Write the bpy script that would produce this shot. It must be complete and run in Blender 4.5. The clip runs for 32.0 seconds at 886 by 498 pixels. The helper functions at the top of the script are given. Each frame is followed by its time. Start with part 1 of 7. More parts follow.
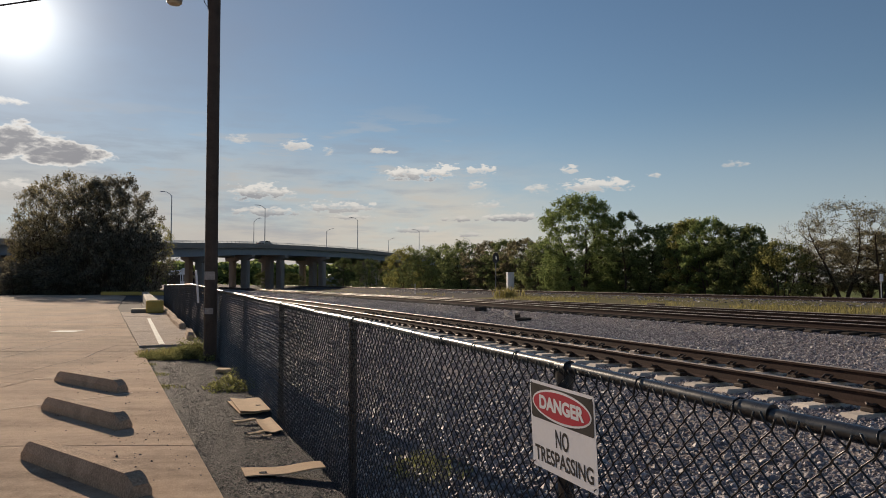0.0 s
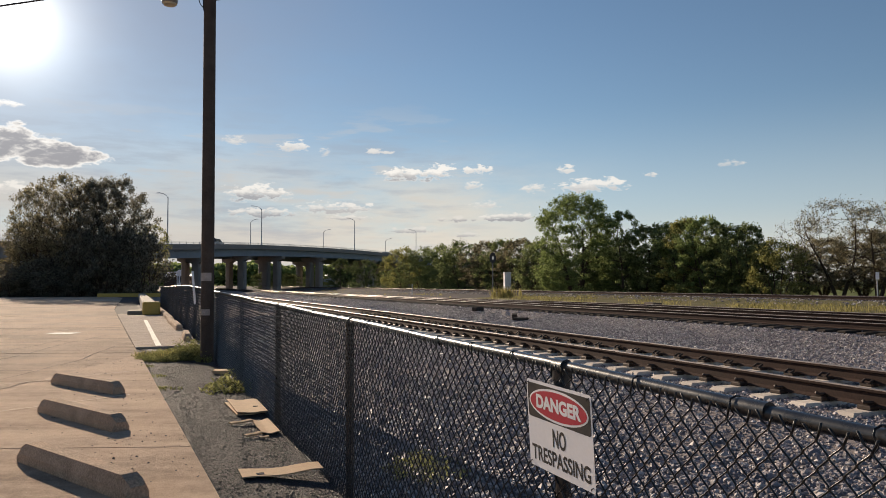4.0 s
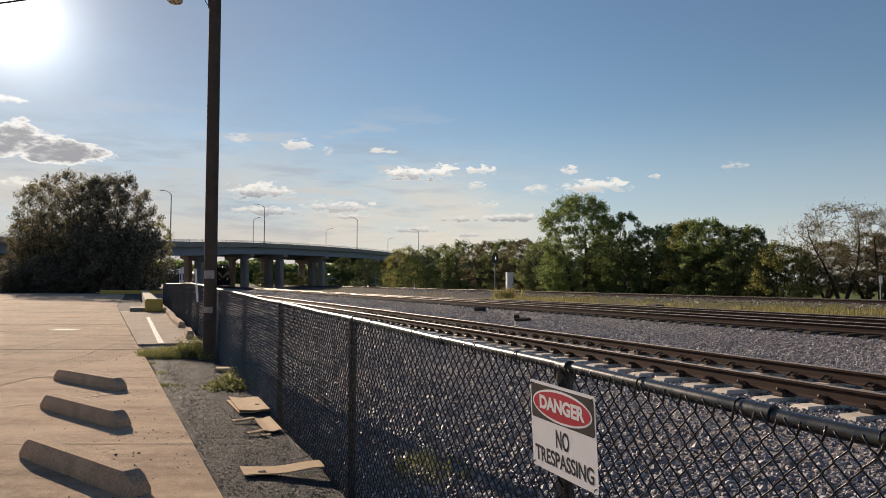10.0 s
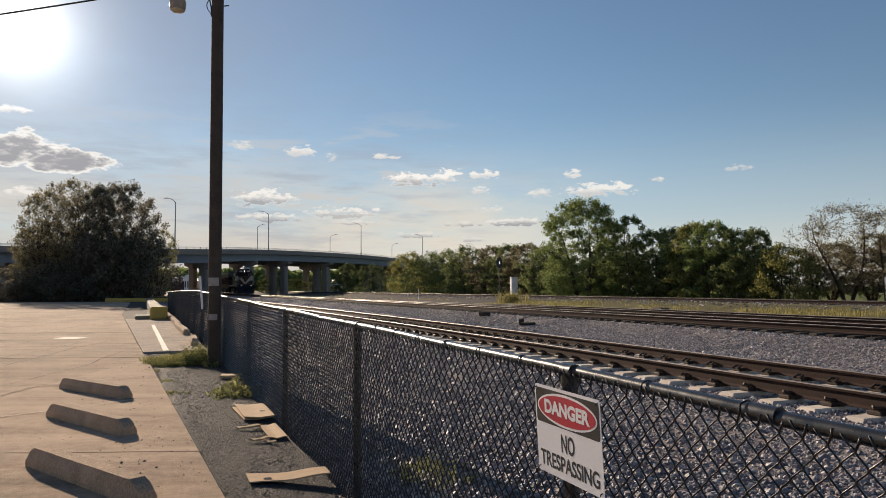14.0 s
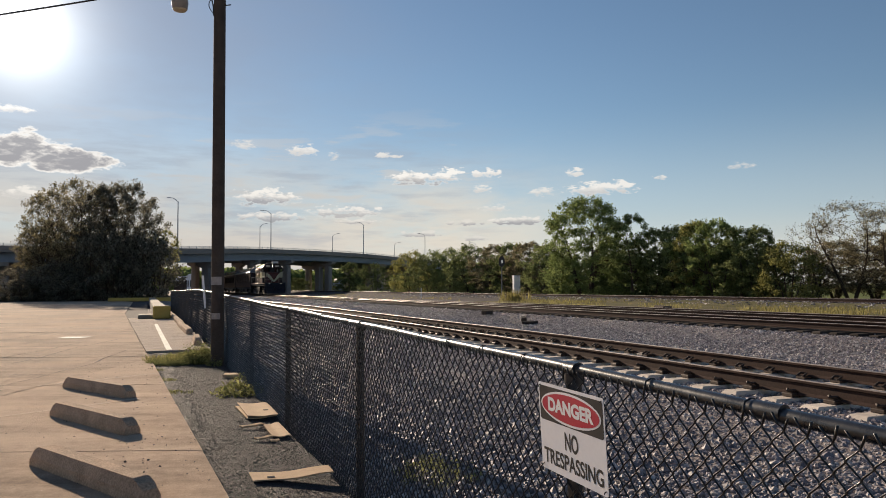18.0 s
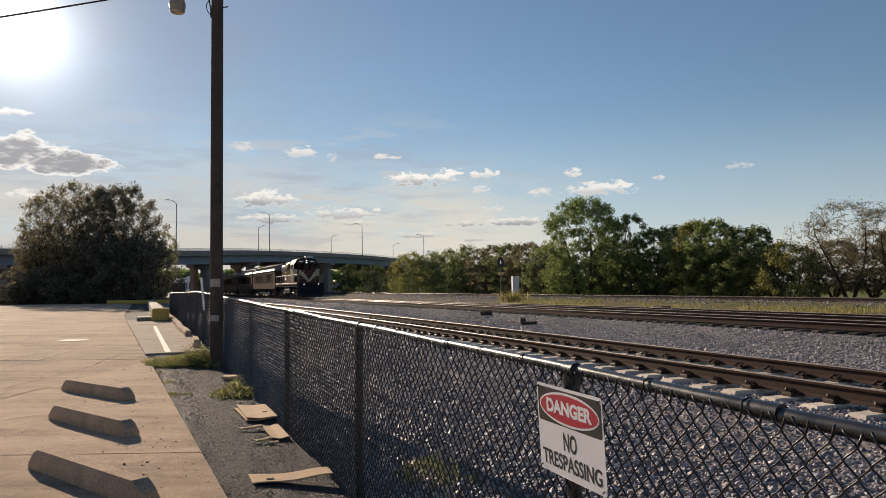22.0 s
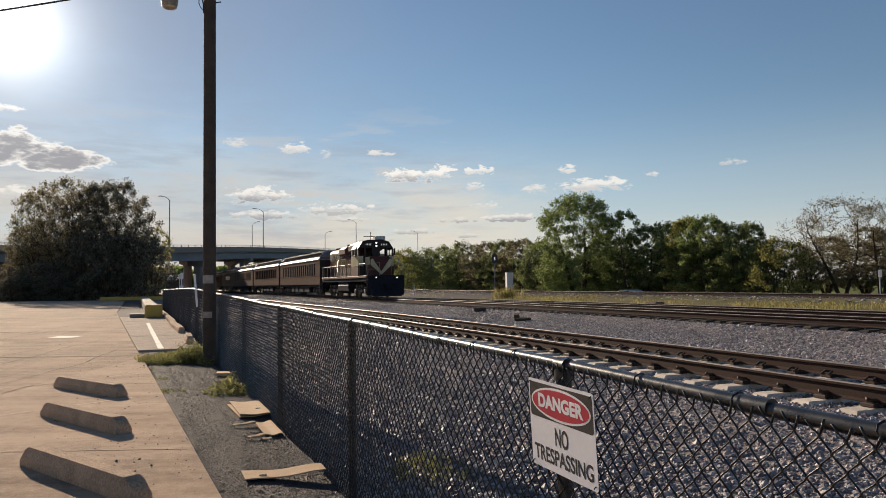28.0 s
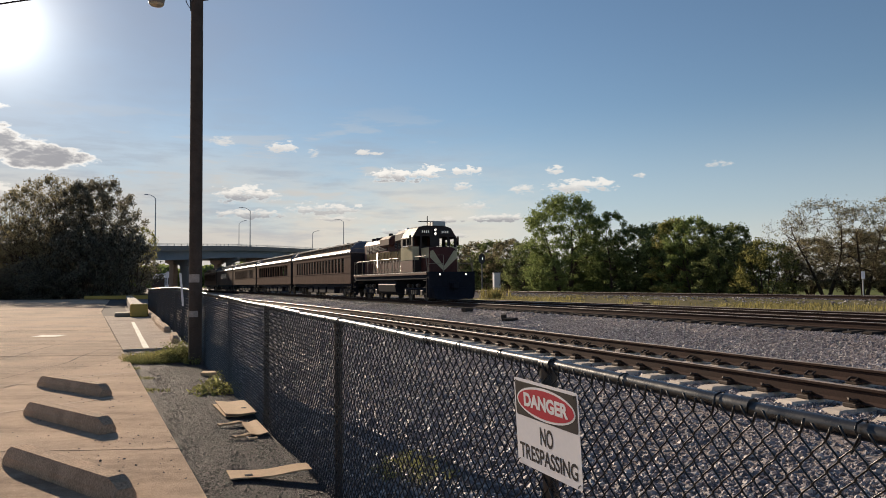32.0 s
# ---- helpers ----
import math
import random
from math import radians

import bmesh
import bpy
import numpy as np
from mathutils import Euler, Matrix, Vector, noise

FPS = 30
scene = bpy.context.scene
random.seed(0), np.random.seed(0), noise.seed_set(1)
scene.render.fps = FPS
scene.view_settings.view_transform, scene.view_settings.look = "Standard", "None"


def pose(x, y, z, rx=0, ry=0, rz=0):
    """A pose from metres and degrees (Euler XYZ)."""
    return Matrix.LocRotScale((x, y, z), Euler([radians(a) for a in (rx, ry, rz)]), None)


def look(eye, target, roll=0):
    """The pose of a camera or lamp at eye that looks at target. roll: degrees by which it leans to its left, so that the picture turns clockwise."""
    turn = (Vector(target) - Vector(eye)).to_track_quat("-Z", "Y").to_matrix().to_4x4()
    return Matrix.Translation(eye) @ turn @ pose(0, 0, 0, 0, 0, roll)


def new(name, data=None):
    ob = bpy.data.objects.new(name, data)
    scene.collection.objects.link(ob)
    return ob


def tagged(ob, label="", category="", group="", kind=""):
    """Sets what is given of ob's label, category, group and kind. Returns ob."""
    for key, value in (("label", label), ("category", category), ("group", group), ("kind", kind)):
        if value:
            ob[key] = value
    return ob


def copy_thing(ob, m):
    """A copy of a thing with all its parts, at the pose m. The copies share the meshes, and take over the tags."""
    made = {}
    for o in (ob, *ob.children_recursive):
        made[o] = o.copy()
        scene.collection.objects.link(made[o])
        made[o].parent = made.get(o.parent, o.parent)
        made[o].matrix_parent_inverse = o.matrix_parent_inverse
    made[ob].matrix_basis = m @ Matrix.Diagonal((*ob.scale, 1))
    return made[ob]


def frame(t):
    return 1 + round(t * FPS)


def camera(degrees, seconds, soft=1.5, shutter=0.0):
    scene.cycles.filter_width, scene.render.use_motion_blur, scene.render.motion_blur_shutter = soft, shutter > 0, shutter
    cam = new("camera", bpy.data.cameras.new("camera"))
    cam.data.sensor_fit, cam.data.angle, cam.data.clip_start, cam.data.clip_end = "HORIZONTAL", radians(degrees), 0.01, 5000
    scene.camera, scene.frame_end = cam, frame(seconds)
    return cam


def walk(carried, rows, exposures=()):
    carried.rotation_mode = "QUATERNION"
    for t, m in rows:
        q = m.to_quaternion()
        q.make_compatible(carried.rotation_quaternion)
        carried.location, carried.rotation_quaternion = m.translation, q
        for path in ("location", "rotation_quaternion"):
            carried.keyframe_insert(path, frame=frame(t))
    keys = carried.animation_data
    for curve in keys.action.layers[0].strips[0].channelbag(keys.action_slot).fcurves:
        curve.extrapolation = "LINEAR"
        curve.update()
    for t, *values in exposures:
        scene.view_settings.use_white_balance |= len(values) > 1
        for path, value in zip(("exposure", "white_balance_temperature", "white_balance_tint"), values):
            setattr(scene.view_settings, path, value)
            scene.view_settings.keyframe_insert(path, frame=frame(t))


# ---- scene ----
cam = camera(62.18, 32.0, soft=0.9)
# seconds, place and turn of the hand-held camera
PATH = [
    (0, 0.004, -0.005, 1.470, 92.60, -0.02, -0.34),
    (0.5, -0.000, -0.007, 1.469, 92.52, 0.03, -0.31),
    (1, 0.004, -0.005, 1.469, 92.42, 0.08, -0.30),
    (1.5, 0.006, -0.002, 1.467, 92.37, 0.08, -0.32),
    (2, 0.007, -0.008, 1.470, 92.34, 0.13, -0.39),
    (2.5, 0.010, -0.007, 1.469, 92.38, 0.20, -0.48),
    (3, 0.009, -0.008, 1.470, 92.40, 0.27, -0.57),
    (3.5, 0.009, -0.001, 1.468, 92.51, 0.27, -0.61),
    (5.5, -0.004, -0.003, 1.467, 92.77, 0.01, -0.23),
    (6, -0.004, -0.002, 1.468, 92.78, -0.10, -0.19),
    (6.5, -0.003, -0.000, 1.467, 92.79, -0.21, -0.23),
    (7, -0.003, -0.001, 1.467, 92.81, -0.31, -0.30),
    (7.5, -0.002, -0.002, 1.466, 92.83, -0.44, -0.38),
    (8, -0.004, -0.004, 1.466, 92.80, -0.51, -0.45),
    (8.5, -0.004, -0.003, 1.467, 92.73, -0.51, -0.48),
    (9, -0.005, -0.005, 1.467, 92.67, -0.47, -0.51),
    (9.5, -0.003, -0.002, 1.468, 92.61, -0.34, -0.47),
    (10, -0.002, -0.001, 1.467, 92.60, -0.26, -0.40),
    (10.5, -0.002, -0.001, 1.466, 92.63, -0.13, -0.27),
    (11, -0.002, -0.002, 1.467, 92.69, -0.02, -0.12),
    (11.5, -0.003, -0.000, 1.467, 92.77, 0.05, -0.01),
    (12, -0.003, -0.002, 1.466, 92.85, 0.10, 0.04),
    (12.5, -0.002, 0.001, 1.465, 92.91, 0.18, 0.04),
    (13, 0.000, 0.000, 1.466, 92.94, 0.24, 0.00),
    (13.5, -0.001, -0.003, 1.467, 92.94, 0.26, -0.03),
    (14, 0.001, -0.001, 1.466, 93.00, 0.26, -0.06),
    (14.5, 0.000, -0.001, 1.465, 93.03, 0.30, -0.05),
    (16.5, -0.002, -0.005, 1.466, 93.09, 0.35, 0.08),
    (17, -0.004, -0.006, 1.466, 93.05, 0.34, 0.18),
    (17.5, -0.003, -0.002, 1.465, 92.98, 0.33, 0.19),
    (18, -0.002, 0.001, 1.464, 92.91, 0.37, 0.13),
    (18.5, 0.002, 0.004, 1.463, 92.86, 0.45, 0.09),
    (19, 0.004, 0.004, 1.463, 92.83, 0.46, 0.02),
    (19.5, 0.004, 0.002, 1.463, 92.84, 0.47, -0.01),
    (20, 0.004, 0.001, 1.463, 92.89, 0.46, -0.01),
    (20.5, 0.003, -0.001, 1.465, 92.93, 0.48, 0.00),
    (21, -0.000, -0.004, 1.465, 92.96, 0.52, 0.04),
    (21.5, 0.001, -0.001, 1.464, 92.97, 0.56, 0.05),
    (22, 0.002, -0.001, 1.464, 92.98, 0.64, 0.05),
    (22.5, 0.006, -0.000, 1.465, 92.92, 0.70, 0.02),
    (23, 0.009, -0.000, 1.464, 92.85, 0.80, -0.00),
    (23.5, 0.008, 0.004, 1.464, 92.74, 0.80, -0.02),
    (24, 0.008, 0.001, 1.461, 92.66, 0.84, -0.04),
    (24.5, 0.009, 0.004, 1.462, 92.58, 0.86, -0.07),
    (25, 0.010, 0.002, 1.462, 92.54, 0.88, -0.14),
    (25.5, 0.010, 0.003, 1.463, 92.53, 0.85, -0.21),
    (27.5, 0.008, 0.005, 1.462, 92.65, 0.62, -0.39),
    (28, 0.011, 0.003, 1.461, 92.70, 0.68, -0.41),
    (28.5, 0.009, -0.002, 1.461, 92.73, 0.74, -0.51),
    (29, 0.013, 0.001, 1.460, 92.73, 0.77, -0.63),
    (29.5, 0.015, -0.002, 1.459, 92.70, 0.73, -0.79),
    (30, 0.013, -0.001, 1.461, 92.65, 0.73, -0.89),
    (30.5, 0.014, -0.004, 1.461, 92.61, 0.68, -0.95),
    (31, 0.017, 0.001, 1.461, 92.58, 0.61, -1.01),
    (31.5, 0.021, -0.001, 1.460, 92.59, 0.58, -1.11),
    (32, 0.015, -0.006, 1.460, 92.69, 0.47, -1.39),
]
walk(cam, [(r[0], pose(*r[1:])) for r in PATH], exposures=[(0, 0.28), (0.5, 0.56), (1.5, 0.6), (32, 0.6)])

# ---- world and sun ----
SUN_AZ, SUN_EL = radians(-30.5), radians(17.5)
SUN_DIR = Vector((math.sin(SUN_AZ) * math.cos(SUN_EL), math.cos(SUN_AZ) * math.cos(SUN_EL), math.sin(SUN_EL)))
sun = new("sun", bpy.data.lights.new("sun", "SUN"))
sun.data.energy, sun.data.angle, sun.data.color = 5.0, radians(0.6), (1.0, 0.81, 0.61)
sun.matrix_world = look(SUN_DIR * 50, (0, 0, 0))

world = bpy.data.worlds.new("world")
scene.world = world
world.use_nodes = True
WT = world.node_tree
WT.nodes.clear()


def wn(kind, **kw):
    n = WT.nodes.new(kind)
    for k, v in kw.items():
        if k == "op":
            n.operation = v
        elif k == "clamp":
            n.use_clamp = v
    return n


def wm(op, a, b=None, c=None, clamp=False):
    n = wn("ShaderNodeMath", op=op, clamp=clamp)
    for i, v in enumerate((a, b, c)):
        if v is None:
            continue
        if isinstance(v, (int, float)):
            n.inputs[i].default_value = v
        else:
            WT.links.new(v, n.inputs[i])
    return n.outputs[0]


def wmix(fac, a, b, blend="MIX"):
    n = WT.nodes.new("ShaderNodeMix")
    n.data_type, n.blend_type = "RGBA", blend
    for i, v in ((0, fac), (6, a), (7, b)):
        if isinstance(v, (int, float, tuple)):
            n.inputs[i].default_value = (*v, 1) if isinstance(v, tuple) else v
        else:
            WT.links.new(v, n.inputs[i])
    return n.outputs[2]


def wrange(v, a, b, c=0.0, d=1.0):
    n = WT.nodes.new("ShaderNodeMapRange")
    n.interpolation_type = "SMOOTHSTEP"
    WT.links.new(v, n.inputs[0])
    for i, x in enumerate((a, b, c, d)):
        n.inputs[1 + i].default_value = x
    return n.outputs[0]


def wnoise(vec, scale, detail, rough=0.55, stretch=(1, 1, 1)):
    m = WT.nodes.new("ShaderNodeMapping")
    m.inputs["Scale"].default_value = stretch
    WT.links.new(vec, m.inputs[0])
    n = WT.nodes.new("ShaderNodeTexNoise")
    n.inputs["Scale"].default_value, n.inputs["Detail"].default_value, n.inputs["Roughness"].default_value = scale, detail, rough
    WT.links.new(m.outputs[0], n.inputs["Vector"])
    return n.outputs[0]


def build_sky():
    sky = WT.nodes.new("ShaderNodeTexSky")
    sky.sky_type, sky.sun_disc = "NISHITA", False
    sky.sun_elevation, sky.sun_rotation = SUN_EL, SUN_AZ
    sky.air_density, sky.dust_density, sky.ozone_density = 1.0, 0.08, 2.4
    coord = WT.nodes.new("ShaderNodeTexCoord")
    sep = WT.nodes.new("ShaderNodeSeparateXYZ")
    WT.links.new(coord.outputs["Generated"], sep.inputs[0])
    x, y, z = sep.outputs
    az = wm("MULTIPLY", wm("ARCTAN2", x, y), 57.2958)
    el = wm("MULTIPLY", wm("ARCSINE", z), 57.2958)
    comb = WT.nodes.new("ShaderNodeCombineXYZ")
    WT.links.new(az, comb.inputs[0])
    WT.links.new(el, comb.inputs[1])
    flat = comb.outputs[0]
    # sky colour lifted towards a pale haze near the horizon
    col = wmix(1.0, sky.outputs[0], (SKY_GAIN, SKY_GAIN, SKY_GAIN), "MULTIPLY")
    col = wmix(wm("MULTIPLY", wrange(el, 14.0, 0.0), 0.62), col, HAZE)
    # bright aureole of thin vapour round the sun
    dot = WT.nodes.new("ShaderNodeVectorMath")
    dot.operation = "DOT_PRODUCT"
    WT.links.new(coord.outputs["Generated"], dot.inputs[0])
    dot.inputs[1].default_value = SUN_DIR
    ang = wm("MULTIPLY", wm("ARCCOSINE", wm("MINIMUM", dot.outputs["Value"], 0.99999)), 57.2958)
    # thin veil of cirrus low over the horizon
    veil_n = wnoise(flat, 0.16, 5, 0.6, (0.5, 1.6, 1))
    low = wm("MULTIPLY", wrange(el, 11.5, 4.5), wrange(az, 17.0, -2.0))
    veil = wm("ADD", wm("MULTIPLY", low, wrange(veil_n, 0.3, 0.62)), wm("MULTIPLY", wrange(el, 6.0, 1.0), 0.45), clamp=True)
    col = wmix(wm("MULTIPLY", veil, 0.95), col, VEIL)
    # grey-blue and cream streaks of stratus
    st = wnoise(flat, 0.33, 7, 0.6, (0.32, 2.0, 1))
    zone = wm("MULTIPLY", wrange(el, 15.0, 8.0), wrange(az, 12.0, -6.0))
    col = wmix(wm("MULTIPLY", wm("MULTIPLY", wrange(st, 0.48, 0.64), zone), 0.42), col, (0.27, 0.30, 0.355))
    col = wmix(wm("MULTIPLY", wm("MULTIPLY", wrange(st, 0.47, 0.36), zone), 0.55), col, (0.52, 0.48, 0.43))
    broad = wm("MULTIPLY", wrange(ang, 38.0, 3.0), wrange(wnoise(flat, 0.09, 4, 0.6, (0.7, 1.5, 1)), 0.1, 0.7))
    col = wmix(wm("MULTIPLY", broad, 0.5), col, AUREOLE)
    # cumulus and stratus: each cloud is a union of lobes with a ragged edge
    n_big = wm("SUBTRACT", wnoise(flat, 0.62, 5, 0.55, (0.8, 1.5, 1)), 0.5)
    n_fine = wm("SUBTRACT", wnoise(flat, 1.9, 5, 0.58, (0.7, 1.5, 1)), 0.5)
    n_in = wnoise(flat, 1.15, 5, 0.55, (0.6, 2.0, 1))
    rag_big = wm("ADD", wm("MULTIPLY", n_big, 3.8), wm("MULTIPLY", n_fine, 1.8))
    rag_small = wm("ADD", wm("MULTIPLY", n_big, 4.0), wm("MULTIPLY", n_fine, 9.0))
    for lobes, lit, dark, soft in CLOUDS:
        inside, foot = None, None
        for a0, e0, wa, we in lobes:
            da = wm("DIVIDE", wm("SUBTRACT", az, a0), wa)
            de = wm("DIVIDE", wm("SUBTRACT", el, e0), we)
            foot = wrange(wm("ADD", de, wm("MULTIPLY", n_fine, 1.6)), 0.55, -0.35) if foot is None else foot
            # the base is flatter than the top
            dd = wm("MAXIMUM", de, wm("MULTIPLY", de, -1.35))
            f = wm("SUBTRACT", 1.0, wm("ADD", wm("MULTIPLY", da, da), wm("MULTIPLY", dd, dd)))
            inside = f if inside is None else wm("MAXIMUM", inside, f)
        big = lobes[0][2] > 3.5
        body = wm("ADD", inside, wm("MULTIPLY", rag_big if big else rag_small, 0.62))
        m = wrange(body, 0.0 - 0.1 * soft, 0.40 + 1.1 * soft)
        # the rim is bright against the light, the thick middle is grey
        core = wm("MULTIPLY", wrange(body, 0.10, 0.75), wrange(n_in, 0.95, 0.50)) if big else wm("MULTIPLY", wrange(body, 0.10, 0.75), foot)
        shade = wmix(wm("MULTIPLY", core, min(1.0, dark + 0.25)), (lit * 0.74, lit * 0.70, lit * 0.645), GREY)
        col = wmix(wm("MULTIPLY", m, 0.93 - 0.3 * soft), col, shade)
    disc = wm("ADD", wm("MULTIPLY", wm("EXPONENT", wm("MULTIPLY", ang, -0.55)), 2.3), wm("MULTIPLY", wm("EXPONENT", wm("MULTIPLY", ang, -0.11)), 0.04))
    col = wmix(1.0, col, wmix(disc, (0, 0, 0), (1.0, 0.96, 0.88)), "ADD")
    back = WT.nodes.new("ShaderNodeBackground")
    back.inputs[1].default_value = 0.87
    WT.links.new(col, back.inputs[0])
    out = WT.nodes.new("ShaderNodeOutputWorld")
    WT.links.new(back.outputs[0], out.inputs[0])


SKY_GAIN, VEIL, AUREOLE, HAZE = 0.066, (0.58, 0.53, 0.455), (0.235, 0.245, 0.295), (0.425, 0.455, 0.505)
GREY = (0.255, 0.25, 0.265)
# lobes (azimuth, elevation, half width, half height), brightness, greyness, softness
CLOUDS = [
    ([(-31.4, 9.35, 4.6, 1.5), (-27.3, 8.75, 3.2, 1.1)], 1.2, 1.0, 0.0),
    ([(-31.0, 12.0, 1.4, 0.35)], 1.1, 0.1, 0.8), ([(-29.5, 6.4, 1.6, 0.6)], 0.95, 0.3, 0.6),
    ([(-13.7, 6.75, 2.3, 0.75), (-14.6, 6.6, 1.2, 0.6)], 1.0, 0.7, 0.35), ([(-13.3, 5.3, 3.0, 0.5)], 0.9, 0.7, 0.45),
    ([(-7.7, 5.75, 2.9, 0.6)], 0.95, 0.5, 0.45), ([(-7.0, 5.0, 1.6, 0.3)], 0.85, 0.6, 0.6),
    ([(-1.9, 8.35, 2.6, 0.65), (0.3, 8.8, 1.3, 0.5)], 1.05, 0.6, 0.3), ([(3.3, 8.7, 1.35, 0.4)], 1.0, 0.1, 0.3), ([(3.0, 7.5, 0.9, 0.38)], 0.92, 0.1, 0.5),
    ([(-10.9, 10.4, 1.2, 0.5)], 0.98, 0.1, 0.5), ([(-8.6, 10.1, 0.5, 0.45)], 0.9, 0.0, 0.8), ([(-4.6, 10.1, 1.2, 0.28)], 0.92, 0.0, 0.5), ([(-15.3, 10.6, 0.9, 0.4)], 0.9, 0.0, 0.8),
    ([(4.1, 6.0, 1.2, 0.35)], 0.9, 0.1, 0.7), ([(5.6, 5.0, 2.2, 0.4)], 0.88, 0.75, 0.4), ([(1.8, 4.9, 1.7, 0.32)], 0.8, 0.7, 0.6), ([(-1.6, 4.05, 1.9, 0.32)], 0.8, 0.6, 0.6), ([(2.2, 3.7, 1.3, 0.26)], 0.78, 0.5, 0.7),
    ([(12.0, 7.3, 2.6, 0.55), (13.4, 7.6, 1.2, 0.4)], 0.98, 0.25, 0.35), ([(7.9, 7.2, 1.3, 0.4)], 0.9, 0.1, 0.6), ([(10.3, 8.6, 0.75, 0.4)], 0.95, 0.0, 0.4), ([(16.5, 8.0, 0.6, 0.26)], 0.9, 0.0, 0.6), ([(22.2, 8.5, 0.9, 0.3)], 0.85, 0.0, 0.8),
]
build_sky()

# ---- plan: u across the railway (to the right), v along it (away) ----
HEAD = -0.389
DV = Vector((math.sin(HEAD), math.cos(HEAD), 0))
NU = Vector((math.cos(HEAD), -math.sin(HEAD), 0))


def W(u, v, z=0.0):
    return NU * u + DV * v + Vector((0, 0, z))


def uv_of(x, y):
    return x * NU.x + y * NU.y, x * DV.x + y * DV.y


def along(u, v, z=0.0, turn=0.0):
    """A pose at (u, v, z) whose y axis runs along the railway."""
    return Matrix.Translation(W(u, v, z)) @ Matrix.Rotation(-HEAD + radians(turn), 4, "Z")


MAIN_U, MAIN_TOP = 18.0, 0.398
FENCE_U, FENCE_V, BAY, FENCE_H = 1.5585, 2.485, 3.05, 1.38
PROFILE = [(-4000, -0.035), (0.30, -0.035), (1.0, -0.14), (1.56, -0.225), (2.6, -0.21), (5.6, 0.01), (6.3, 0.068), (9.9, 0.06), (11.4, -0.03), (13, -0.05),
           (14.8, -0.02), (16.3, 0.115), (24.0, 0.115), (25.6, -0.10), (30, -0.12), (36.6, -0.02), (38.0, 0.32), (41.2, 0.32), (42.6, -0.78), (46.4, -0.8), (49.0, -0.1), (60, -0.1), (4000, -0.1)]


def ground_z(u, v):
    for (a, za), (b, zb) in zip(PROFILE, PROFILE[1:]):
        if u <= b:
            z = za + (zb - za) * (u - a) / (b - a)
            break
    if -0.5 < u < 5:
        rise = min(0.2, max(-0.1, 0.0129 * (v - FENCE_V)))
        z += rise * max(0.0, 1 - abs(u - 1.56) / (1.2 if u < 1.56 else 2.0))
    return z


